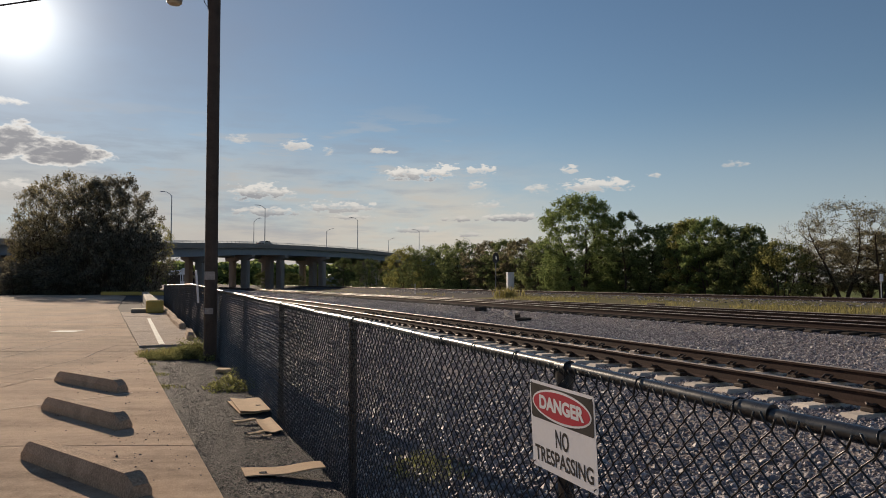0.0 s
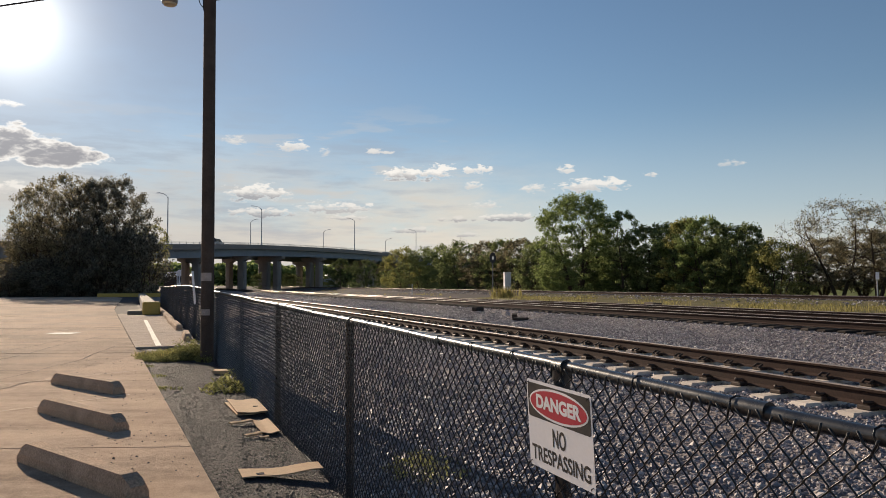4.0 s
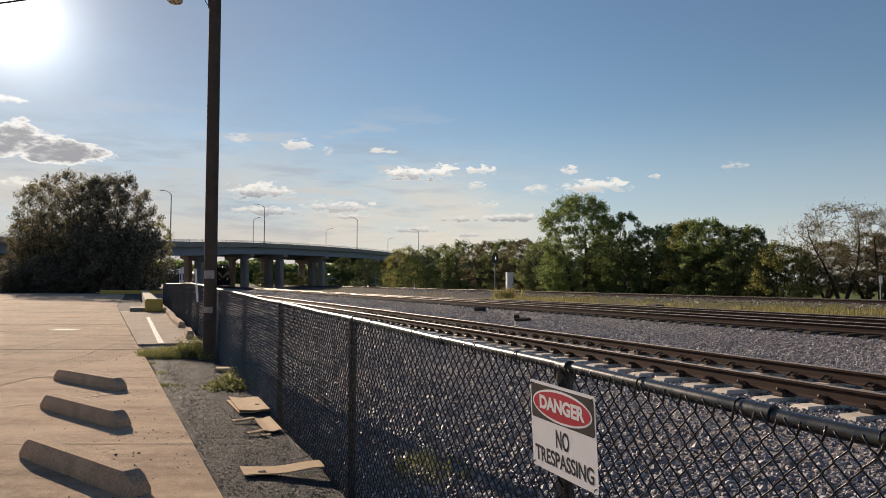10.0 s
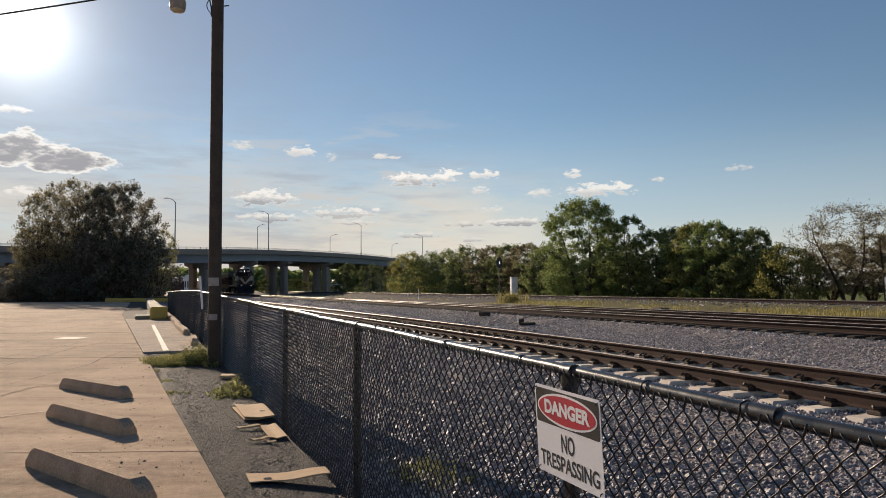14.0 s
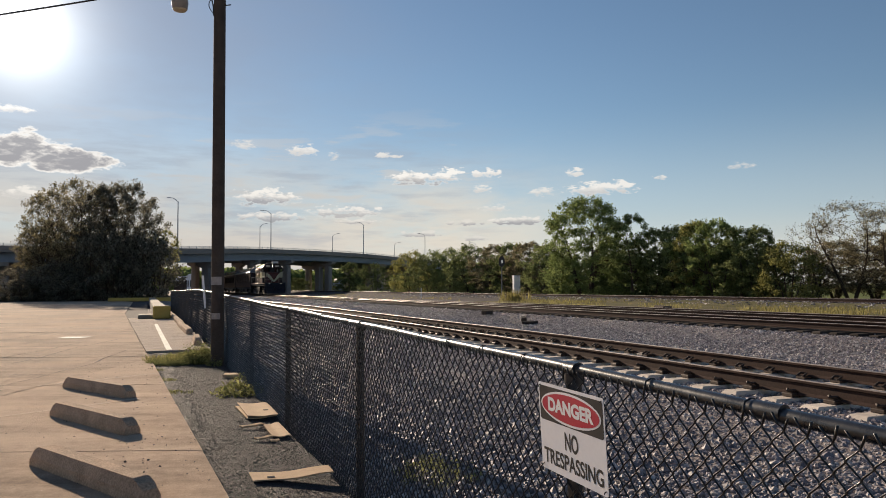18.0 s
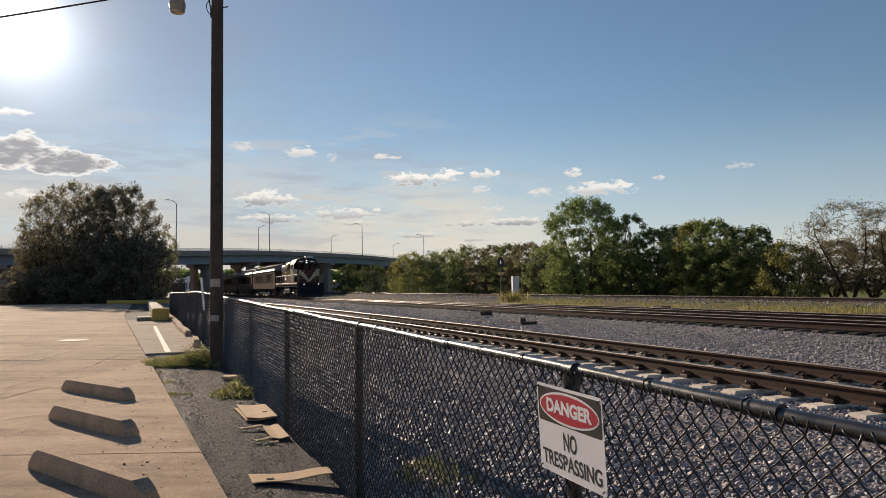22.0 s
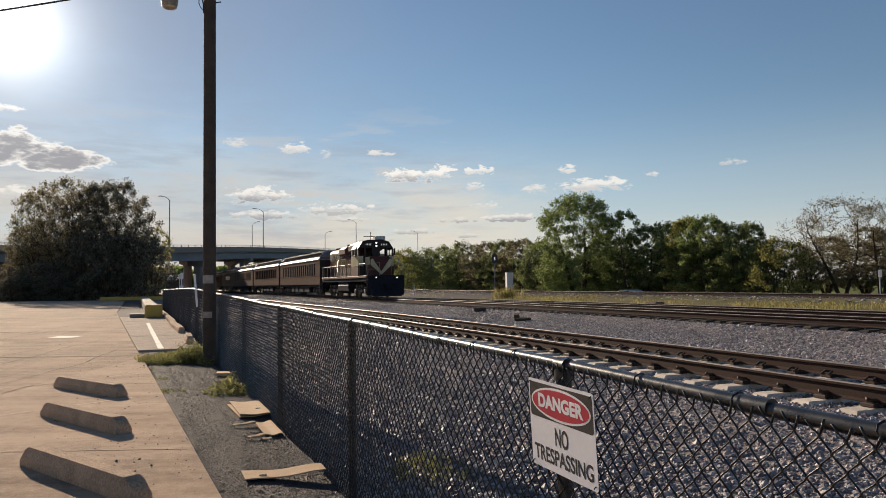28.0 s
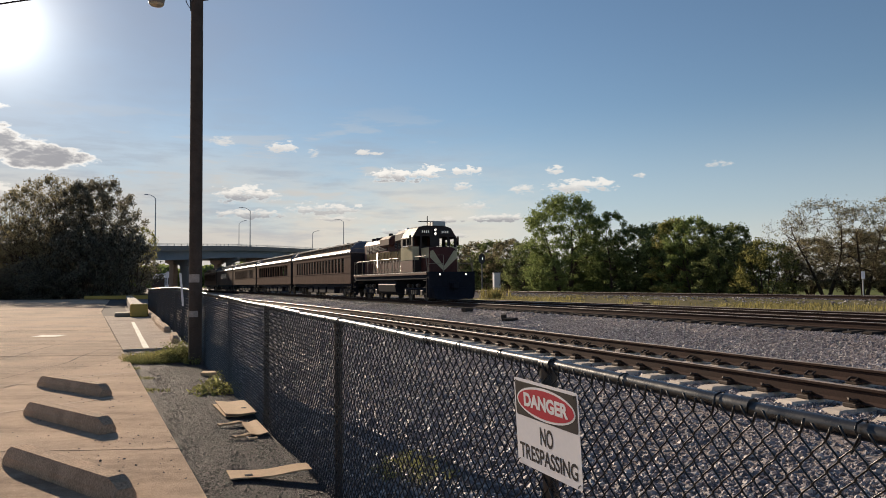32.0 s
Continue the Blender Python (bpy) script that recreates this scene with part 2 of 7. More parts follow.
# ---- materials ----
def mat(name, base, rough=0.7, metal=0.0, var=0.25, scale=6.0, fine=60.0, bump=0.15, tint=None, world=False, dist=0.01, rand=0.0, spec=0.5, pits=0.0):
    """A surface with stains at a coarse scale, grain at a fine one, and a little relief."""
    m = bpy.data.materials.new(name)
    m.use_nodes = True
    t = m.node_tree
    b = t.nodes["Principled BSDF"]
    b.inputs["Metallic"].default_value = metal
    b.inputs["Specular IOR Level"].default_value = spec
    if world:
        co = t.nodes.new("ShaderNodeNewGeometry").outputs["Position"]
    else:
        co = t.nodes.new("ShaderNodeTexCoord").outputs["Object"]

    def noise_at(s, detail, rough_):
        n = t.nodes.new("ShaderNodeTexNoise")
        n.inputs["Scale"].default_value, n.inputs["Detail"].default_value, n.inputs["Roughness"].default_value = s, detail, rough_
        t.links.new(co, n.inputs["Vector"])
        return n.outputs[0]

    big, small = noise_at(scale, 5, 0.6), noise_at(fine, 4, 0.65)
    mixn = t.nodes.new("ShaderNodeMath")
    mixn.operation = "MULTIPLY_ADD"
    t.links.new(small, mixn.inputs[0])
    mixn.inputs[1].default_value = 0.5
    half = t.nodes.new("ShaderNodeMath")
    half.operation = "MULTIPLY"
    t.links.new(big, half.inputs[0])
    half.inputs[1].default_value = 0.5
    t.links.new(half.outputs[0], mixn.inputs[2])
    val = mixn.outputs[0]
    if rand:
        info = t.nodes.new("ShaderNodeObjectInfo")
        r = t.nodes.new("ShaderNodeMath")
        r.operation = "MULTIPLY_ADD"
        t.links.new(info.outputs["Random"], r.inputs[0])
        r.inputs[1].default_value = rand
        off = t.nodes.new("ShaderNodeMath")
        off.operation = "SUBTRACT"
        t.links.new(val, off.inputs[0])
        off.inputs[1].default_value = rand / 2
        t.links.new(off.outputs[0], r.inputs[2])
        val = r.outputs[0]
    if pits:
        pit = t.nodes.new("ShaderNodeMapRange")
        t.links.new(noise_at(fine * 1.1, 5, 0.75), pit.inputs[0])
        pit.inputs[1].default_value, pit.inputs[2].default_value = 0.36, 0.64
        pit.inputs[3].default_value, pit.inputs[4].default_value = -pits, pits
        pa = t.nodes.new("ShaderNodeMath")
        pa.operation = "ADD"
        t.links.new(val, pa.inputs[0])
        t.links.new(pit.outputs[0], pa.inputs[1])
        val = pa.outputs[0]
    ramp = t.nodes.new("ShaderNodeValToRGB")
    lo, hi = [max(0, c * (1 - var)) for c in base], [min(1, c * (1 + var)) for c in base]
    if tint:
        lo = [max(0, c * (1 - var)) for c in tint]
    ramp.color_ramp.elements[0].position, ramp.color_ramp.elements[1].position = 0.3, 0.7
    ramp.color_ramp.elements[0].color, ramp.color_ramp.elements[1].color = (*lo, 1), (*hi, 1)
    t.links.new(val, ramp.inputs[0])
    t.links.new(ramp.outputs[0], b.inputs["Base Color"])
    rr = t.nodes.new("ShaderNodeMapRange")
    t.links.new(big, rr.inputs[0])
    rr.inputs[1].default_value, rr.inputs[2].default_value = 0.3, 0.7
    rr.inputs[3].default_value, rr.inputs[4].default_value = max(0.02, rough - 0.08), min(1, rough + 0.08)
    t.links.new(rr.outputs[0], b.inputs["Roughness"])
    if bump:
        bn = t.nodes.new("ShaderNodeBump")
        bn.inputs["Strength"].default_value, bn.inputs["Distance"].default_value = bump, dist
        t.links.new(val, bn.inputs["Height"])
        t.links.new(bn.outputs[0], b.inputs["Normal"])
    return m


def leaf_mat(name, base, back, var=0.5):
    m = bpy.data.materials.new(name)
    m.use_nodes = True
    t = m.node_tree
    t.nodes.clear()
    geo = t.nodes.new("ShaderNodeNewGeometry")
    info = t.nodes.new("ShaderNodeObjectInfo")
    ramp = t.nodes.new("ShaderNodeValToRGB")
    ramp.color_ramp.elements[0].color = (*[c * (1 - var) for c in base], 1)
    ramp.color_ramp.elements[1].color = (*[c * (1 + var) for c in back], 1)
    add = t.nodes.new("ShaderNodeMath")
    add.operation = "MULTIPLY_ADD"
    t.links.new(info.outputs["Random"], add.inputs[0])
    add.inputs[1].default_value = 0.25
    t.links.new(geo.outputs["Random Per Island"], add.inputs[2])
    t.links.new(add.outputs[0], ramp.inputs[0])
    d, tr_, mx, out = (t.nodes.new("ShaderNode" + k) for k in ("BsdfDiffuse", "BsdfTranslucent", "MixShader", "OutputMaterial"))
    t.links.new(ramp.outputs[0], d.inputs[0])
    t.links.new(ramp.outputs[0], tr_.inputs[0])
    mx.inputs[0].default_value = 0.45
    t.links.new(d.outputs[0], mx.inputs[1])
    t.links.new(tr_.outputs[0], mx.inputs[2])
    t.links.new(mx.outputs[0], out.inputs[0])
    return m


def glow(name, col, strength):
    m = bpy.data.materials.new(name)
    m.use_nodes = True
    b = m.node_tree.nodes["Principled BSDF"]
    b.inputs["Base Color"].default_value = (*col, 1)
    b.inputs["Emission Color"].default_value, b.inputs["Emission Strength"].default_value = (*col, 1), strength
    return m


def glass(name, col=(0.05, 0.06, 0.07), rough=0.05):
    m = bpy.data.materials.new(name)
    m.use_nodes = True
    b = m.node_tree.nodes["Principled BSDF"]
    b.inputs["Base Color"].default_value, b.inputs["Roughness"].default_value = (*col, 1), rough
    return m


def concrete_mat():
    """Old sunlit concrete: broad weather stains, fine pits, streaks that also paint grazing light on relief, pale
    flecks that paint sparkle.
    """
    m = bpy.data.materials.new("worn_concrete_slab")
    m.use_nodes = True
    t = m.node_tree
    b = t.nodes["Principled BSDF"]
    geo = t.nodes.new("ShaderNodeNewGeometry")
    info = t.nodes.new("ShaderNodeObjectInfo")

    def noise_at(scale, detail, rough_, stretch=None, turn=0.0):
        n = t.nodes.new("ShaderNodeTexNoise")
        n.inputs["Scale"].default_value, n.inputs["Detail"].default_value, n.inputs["Roughness"].default_value = scale, detail, rough_
        src = geo.outputs["Position"]
        if stretch:
            q = t.nodes.new("ShaderNodeMapping")
            q.inputs["Scale"].default_value, q.inputs["Rotation"].default_value = stretch, (0, 0, turn)
            t.links.new(src, q.inputs[0])
            src = q.outputs[0]
        t.links.new(src, n.inputs["Vector"])
        return n.outputs[0]

    def ranged(v, a, c, lo, hi):
        n = t.nodes.new("ShaderNodeMapRange")
        t.links.new(v, n.inputs[0])
        for k, x in enumerate((a, c, lo, hi)):
            n.inputs[1 + k].default_value = x
        return n.outputs[0]

    def op(kind, a, c):
        n = t.nodes.new("ShaderNodeMath")
        n.operation = kind
        for k, v in enumerate((a, c)):
            if isinstance(v, float):
                n.inputs[k].default_value = v
            else:
                t.links.new(v, n.inputs[k])
        return n.outputs[0]

    broad = noise_at(0.28, 7, 0.66)
    streak = noise_at(0.8, 7, 0.66, (0.35, 2.2, 1), 0.25)
    fine = noise_at(75, 4, 0.7)
    mid = noise_at(9, 5, 0.65)
    cell = t.nodes.new("ShaderNodeTexVoronoi")
    cell.inputs["Scale"].default_value = 42
    t.links.new(geo.outputs["Position"], cell.inputs["Vector"])
    fleck = ranged(cell.outputs["Distance"], 0.0, 0.22, 1.0, 0.0)
    val = op("ADD", op("MULTIPLY", broad, 0.38), op("MULTIPLY", streak, 0.34))
    val = op("ADD", val, op("MULTIPLY", mid, 0.12))
    val = op("ADD", val, op("MULTIPLY", fine, 0.16))
    val = op("ADD", val, op("MULTIPLY", op("SUBTRACT", info.outputs["Random"], 0.5), 0.06))
    ramp = t.nodes.new("ShaderNodeValToRGB")
    e = ramp.color_ramp.elements
    e[0].position, e[0].color = 0.42, (0.28, 0.21, 0.16, 1)
    e[1].position, e[1].color = 0.58, (0.59, 0.45, 0.338, 1)
    q = e.new(0.5)
    q.color = (0.47, 0.352, 0.262, 1)
    t.links.new(val, ramp.inputs[0])
    mx = t.nodes.new("ShaderNodeMix")
    mx.data_type = "RGBA"
    t.links.new(op("MULTIPLY", fleck, ranged(mid, 0.45, 0.65, 0.0, 0.8)), mx.inputs[0])
    t.links.new(ramp.outputs[0], mx.inputs[6])
    mx.inputs[7].default_value = (0.78, 0.68, 0.58, 1)
    t.links.new(mx.outputs[2], b.inputs["Base Color"])
    t.links.new(ranged(broad, 0.3, 0.7, 0.85, 0.98), b.inputs["Roughness"])
    b.inputs["Specular IOR Level"].default_value = 0.03
    bp = t.nodes.new("ShaderNodeBump")
    bp.inputs["Strength"].default_value, bp.inputs["Distance"].default_value = 1.0, 0.02
    t.links.new(op("ADD", op("MULTIPLY", fine, 0.7), op("ADD", op("MULTIPLY", mid, 0.5), op("MULTIPLY", fleck, 0.25))), bp.inputs["Height"])
    t.links.new(bp.outputs[0], b.inputs["Normal"])
    return m


M_DIRT = mat("dry_dirt", (0.1, 0.09, 0.087), 0.95, var=0.35, scale=1.2, fine=25, bump=0.4, world=True, spec=0.04)
M_STRIP = mat("dark_gritty_soil", (0.085, 0.070, 0.074), 0.85, var=0.6, scale=11, fine=60, bump=1.0, world=True, dist=0.06, spec=0.25, pits=0.2)
M_BALLAST = mat("crushed_stone_bed", (0.235, 0.20, 0.187), 0.95, var=0.65, scale=14, fine=34, bump=1.0, world=True, dist=0.05, spec=0.15)
M_GRASSGROUND = mat("dry_grass_ground", (0.155, 0.13, 0.085), 0.95, var=0.4, scale=0.5, fine=9, bump=0.5, world=True, tint=(0.10, 0.115, 0.04), spec=0.03)
M_FIELD = mat("meadow", (0.12, 0.14, 0.05), 0.95, var=0.4, scale=0.15, fine=3, bump=0.3, world=True, spec=0.03)
M_CONC = concrete_mat()
M_PAVE = mat("grey_pavement_concrete", (0.40, 0.325, 0.27), 0.92, var=0.35, scale=1.5, fine=60, bump=0.8, world=True, pits=0.2, spec=0.04)
M_STOP = mat("parking_block_concrete", (0.42, 0.305, 0.22), 0.92, var=0.4, scale=5, fine=70, bump=0.7, pits=0.15, spec=0.05)
M_WHITE = mat("faded_white_road_paint", (0.80, 0.74, 0.66), 0.85, var=0.35, scale=3, fine=40, bump=0.1, spec=0.1)
M_FAINT = mat("worn_road_paint", (0.62, 0.51, 0.41), 0.9, var=0.3, scale=6, fine=50, bump=0.3, world=True, pits=0.2, spec=0.05)
M_YELLOW = mat("yellow_painted_concrete", (0.45, 0.32, 0.09), 0.8, var=0.2, scale=4, fine=50, bump=0.2, spec=0.15)
M_KERB = mat("kerb_concrete", (0.24, 0.215, 0.185), 0.85, var=0.2, scale=3, fine=50, bump=0.2, spec=0.1)
M_BLACKVINYL = mat("black_vinyl_coating", (0.016, 0.017, 0.020), 0.30, var=0.3, scale=8, fine=90, bump=0.08, spec=0.6)
M_WIRE = mat("black_coated_wire", (0.008, 0.008, 0.009), 0.34, var=0.2, scale=8, fine=90, bump=0, spec=0.5)
M_DULLWIRE = mat("dull_coated_wire", (0.014, 0.014, 0.015), 0.5, var=0.2, scale=8, fine=90, bump=0, spec=0.3)
M_RAIL = mat("rusty_rail_side", (0.050, 0.032, 0.027), 0.8, metal=0.0, var=0.35, scale=3, fine=45, bump=0.25, spec=0.08)
M_RAILTOP = mat("worn_rail_head", (0.23, 0.19, 0.17), 0.5, metal=0.25, var=0.3, scale=2, fine=40, bump=0.05, spec=0.35)
M_RAILBRIGHT = mat("polished_rail_head", (0.30, 0.265, 0.245), 0.52, metal=0.5, var=0.2, scale=2, fine=40, bump=0.03, spec=0.4)
M_TIE = mat("concrete_sleeper", (0.6, 0.525, 0.45), 0.85, var=0.2, scale=5, fine=60, bump=0.3, rand=0.25, spec=0.1)
M_WOODTIE = mat("creosoted_timber_sleeper", (0.06, 0.05, 0.043), 0.9, var=0.4, scale=6, fine=50, bump=0.4, rand=0.3, spec=0.08)
M_CLIP = mat("dark_steel_clip", (0.05, 0.035, 0.028), 0.6, metal=0.5, var=0.3)
M_POLE = mat("weathered_timber_pole", (0.078, 0.062, 0.053), 0.85, var=0.4, scale=4, fine=45, bump=0.5, spec=0.1)
M_BRIDGE = mat("bridge_concrete", (0.27, 0.236, 0.212), 0.85, var=0.15, scale=0.4, fine=6, bump=0.2, spec=0.1)
M_GIRDER = mat("painted_steel_girder", (0.24, 0.27, 0.31), 0.6, var=0.15, scale=0.5, fine=8, bump=0.05, spec=0.15)
M_STEEL = mat("galvanised_steel", (0.42, 0.43, 0.44), 0.5, metal=0.7, var=0.15)
M_DARKSTEEL = mat("dark_painted_steel", (0.022, 0.022, 0.026), 0.5, var=0.3, scale=3, fine=30, bump=0.1)
M_BARK = mat("rough_bark", (0.075, 0.058, 0.045), 0.95, var=0.4, scale=4, fine=25, bump=0.5, spec=0.05)
M_LEAF = leaf_mat("green_leaves", (0.10, 0.14, 0.058), (0.19, 0.23, 0.085))
# yellow-green leaves; the yellow also paints sunlit foliage on greener trees
M_LEAFY = leaf_mat("yellowing_leaves", (0.14, 0.155, 0.055), (0.27, 0.255, 0.09))
M_LEAFB = leaf_mat("brownish_leaves", (0.14, 0.132, 0.085), (0.235, 0.205, 0.125))
# green leaves greyed in colour for the haze in front of them
M_LEAFHAZE = leaf_mat("grey_green_leaves", (0.10, 0.095, 0.076), (0.165, 0.155, 0.12))
# darker copy of the green leaves, with the shrubs' shaded side put into the colour
M_LEAFSHADE = leaf_mat("deep_green_leaves", (0.055, 0.072, 0.036), (0.10, 0.12, 0.052))
M_LEAFD = leaf_mat("dark_green_leaves", (0.11, 0.138, 0.065), (0.18, 0.205, 0.085))
M_GRASS = leaf_mat("grass_blades", (0.12, 0.122, 0.042), (0.28, 0.245, 0.10))
M_CARDBOARD = mat("torn_cardboard", (0.50, 0.35, 0.22), 0.8, var=0.2, scale=7, fine=60, bump=0.15, spec=0.1)
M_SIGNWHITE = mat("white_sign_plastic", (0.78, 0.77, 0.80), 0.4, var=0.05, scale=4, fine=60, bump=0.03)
M_SIGNBLACK = mat("black_sign_ink", (0.02, 0.02, 0.022), 0.4, var=0.15)
M_SIGNRED = mat("red_sign_ink", (0.44, 0.02, 0.045), 0.4, var=0.08)


# ---- mesh tools ----
class G:
    """Gathers vertices and faces of one mesh."""

    def __init__(self):
        self.v, self.f, self.mi = [], [], []

    def add(self, verts, faces, mi=0, m=None):
        o = len(self.v)
        if m is not None:
            verts = [m @ Vector(p) for p in verts]
        self.v += [tuple(p) for p in verts]
        self.f += [tuple(o + i for i in q) for q in faces]
        self.mi += [mi] * len(faces)
        return self

    def box(self, c, s, mi=0, m=None, b=0.0):
        x, y, z = [d / 2 for d in s]
        if b <= 0:
            pts = [(c[0] + i * x, c[1] + j * y, c[2] + k * z) for i in (-1, 1) for j in (-1, 1) for k in (-1, 1)]
            return self.add(pts, [(0, 1, 3, 2), (4, 6, 7, 5), (0, 4, 5, 1), (2, 3, 7, 6), (0, 2, 6, 4), (1, 5, 7, 3)], mi, m)
        ring = lambda a, d, zz: [(c[0] + px, c[1] + py, c[2] + zz) for px, py in ((-a + b, -d), (a - b, -d), (a, -d + b), (a, d - b), (a - b, d), (-a + b, d), (-a, d - b), (-a, -d + b))]
        inner = lambda zz: [(c[0] + px, c[1] + py, c[2] + zz) for px, py in ((-x + b, -y + b), (x - b, -y + b), (x - b, -y + b), (x - b, y - b), (x - b, y - b), (-x + b, y - b), (-x + b, y - b), (-x + b, -y + b))]
        return self.loft([inner(-z), ring(x, y, -z + b), ring(x, y, z - b), inner(z)], mi, m)

    def loft(self, rings, mi=0, m=None, caps=True, close=True):
        n = len(rings[0])
        faces = []
        for i in range(len(rings) - 1):
            for j in range(n if close else n - 1):
                k = (j + 1) % n
                faces.append((i * n + j, i * n + k, (i + 1) * n + k, (i + 1) * n + j))
        if caps:
            faces += [tuple(range(n))[::-1], tuple((len(rings) - 1) * n + j for j in range(n))]
        return self.add([p for r in rings for p in r], faces, mi, m)

    def tube(self, pts, r, n=8, mi=0, m=None, caps=True):
        pts = [Vector(p) for p in pts]
        rs = r if isinstance(r, (list, tuple)) else [r] * len(pts)
        rings, side = [], None
        for i, p in enumerate(pts):
            t = (pts[min(i + 1, len(pts) - 1)] - pts[max(i - 1, 0)]).normalized()
            if side is None:
                side = t.cross(Vector((0, 0, 1)))
                if side.length < 0.05:
                    side = t.cross(Vector((1, 0, 0)))
            side = (side - t * side.dot(t)).normalized()
            up = side.cross(t)
            rings.append([p + (side * math.cos(a) + up * math.sin(a)) * rs[i] for a in [2 * math.pi * k / n for k in range(n)]])
        return self.loft(rings, mi, m, caps)

    def extrude(self, prof, y0, y1, mi=0, m=None):
        """A closed outline in x, z drawn out from y0 to y1."""
        return self.loft([[(x, y0, z) for x, z in prof], [(x, y1, z) for x, z in prof]], mi, m)

    def mesh(self, name, mats, smooth=False):
        me = bpy.data.meshes.new(name)
        me.from_pydata(self.v, [], self.f)
        for m in mats if isinstance(mats, (list, tuple)) else [mats]:
            me.materials.append(m)
        me.polygons.foreach_set("material_index", self.mi)
        bm = bmesh.new()
        bm.from_mesh(me)
        bmesh.ops.recalc_face_normals(bm, faces=bm.faces)
        bm.to_mesh(me)
        bm.free()
        if smooth:
            me.polygons.foreach_set("use_smooth", [True] * len(me.polygons))
            me.set_sharp_from_angle(angle=radians(40))
        return me


def part(name, g, mats, parent, label="", smooth=False, m=None):
    me = g.mesh(name, mats, smooth) if isinstance(g, G) else g
    ob = new(name, me)
    ob.parent = parent
    if m is not None:
        ob.matrix_local = m
    if label:
        tagged(ob, label=label)
    return ob


def thing(name, label, category, group="", kind="", m=None, g=None, mats=None, smooth=False):
    ob = new(name, g.mesh(name, mats, smooth) if g else None)
    if m is not None:
        ob.matrix_basis = m
    return tagged(ob, label, category, group, kind)


# ---- ground: one sheet to the horizon, in bands across the railway ----
def build_ground():
    us = sorted({p[0] for p in PROFILE} | {-600, -150, -60, -30, -15, -6, -2, 0.6, 1.3, 2.0, 3.2, 4.0, 4.8, 7.0, 8.0, 9.0, 14.5, 20, 23, 28, 33, 50, 90, 200, 600})
    vs = [-3000, -800, -200, -60, -20, -10] + [-6 + 2 * i for i in range(30)] + [56 + 6 * i for i in range(20)] + [190, 230, 300, 420, 600, 1000, 3000]
    g = G()
    verts = [W(u, v, ground_z(u, v) + (0.03 * noise.noise((u * 0.9, v * 0.9, 3)) if 1.7 < u < 36 and -10 < v < 120 else 0)) for v in vs for u in us]
    n = len(us)
    for j in range(len(vs) - 1):
        for i in range(n - 1):
            c = (us[i] + us[i + 1]) / 2
            k = 0 if c < 0.3 else 1 if c < 1.7 else 2 if c < 25.0 else 3 if c < 37.4 else 2 if c < 41.5 else 3 if c < 48 else 4
            if 25.0 < c < 37.4 and vs[j] > 66:
                k = 0
            g.f.append((j * n + i, j * n + i + 1, (j + 1) * n + i + 1, (j + 1) * n + i))
            g.mi.append(k)
    g.v = [tuple(p) for p in verts]
    tagged(new("ground", g.mesh("ground", [M_DIRT, M_STRIP, M_BALLAST, M_GRASSGROUND, M_FIELD])), "open ground of gravel, grit and dry grass by a railway", "ground", kind="structure")


build_ground()


# ---- railway tracks ----
RAIL_PROF = [(-0.07, 0), (0.07, 0), (0.07, 0.012), (0.014, 0.032), (0.009, 0.13), (0.034, 0.145), (0.036, 0.172), (0.028, 0.18), (-0.028, 0.18), (-0.036, 0.172), (-0.034, 0.145), (-0.009, 0.13), (-0.014, 0.032), (-0.07, 0.012)]


def near_line(s, off=0.0):
    """Centre line of the gently bending siding: place and heading at s metres."""
    bend = min(s, 60.0)
    a = -0.3526 - 0.0009 * bend
    mid = -0.3526 - 0.00045 * bend
    x, y = 4.132 + bend * math.sin(mid), 7.6149 + bend * math.cos(mid)
    if s > 60:
        x, y = x + (s - 60) * math.sin(a), y + (s - 60) * math.cos(a)
    o = 1.295 + off
    return Vector((x + o * math.cos(a), y - o * math.sin(a), 0)), a


def straight_line(u0):
    def f(s, off=0.0):
        return W(u0 + off, s), HEAD
    return f


def turnout_line(s, off=0.0):
    """The branch that leaves the main line at s = 66 and swings away towards the camera."""
    k = min(1.0, max(0.0, (66 - s) / 40.0))
    u = MAIN_U + 3.75 * (k * k * (3 - 2 * k))
    du = -3.75 * 6 * k * (1 - k) / 40.0
    return W(u, s) + NU * off, HEAD + math.atan(du)


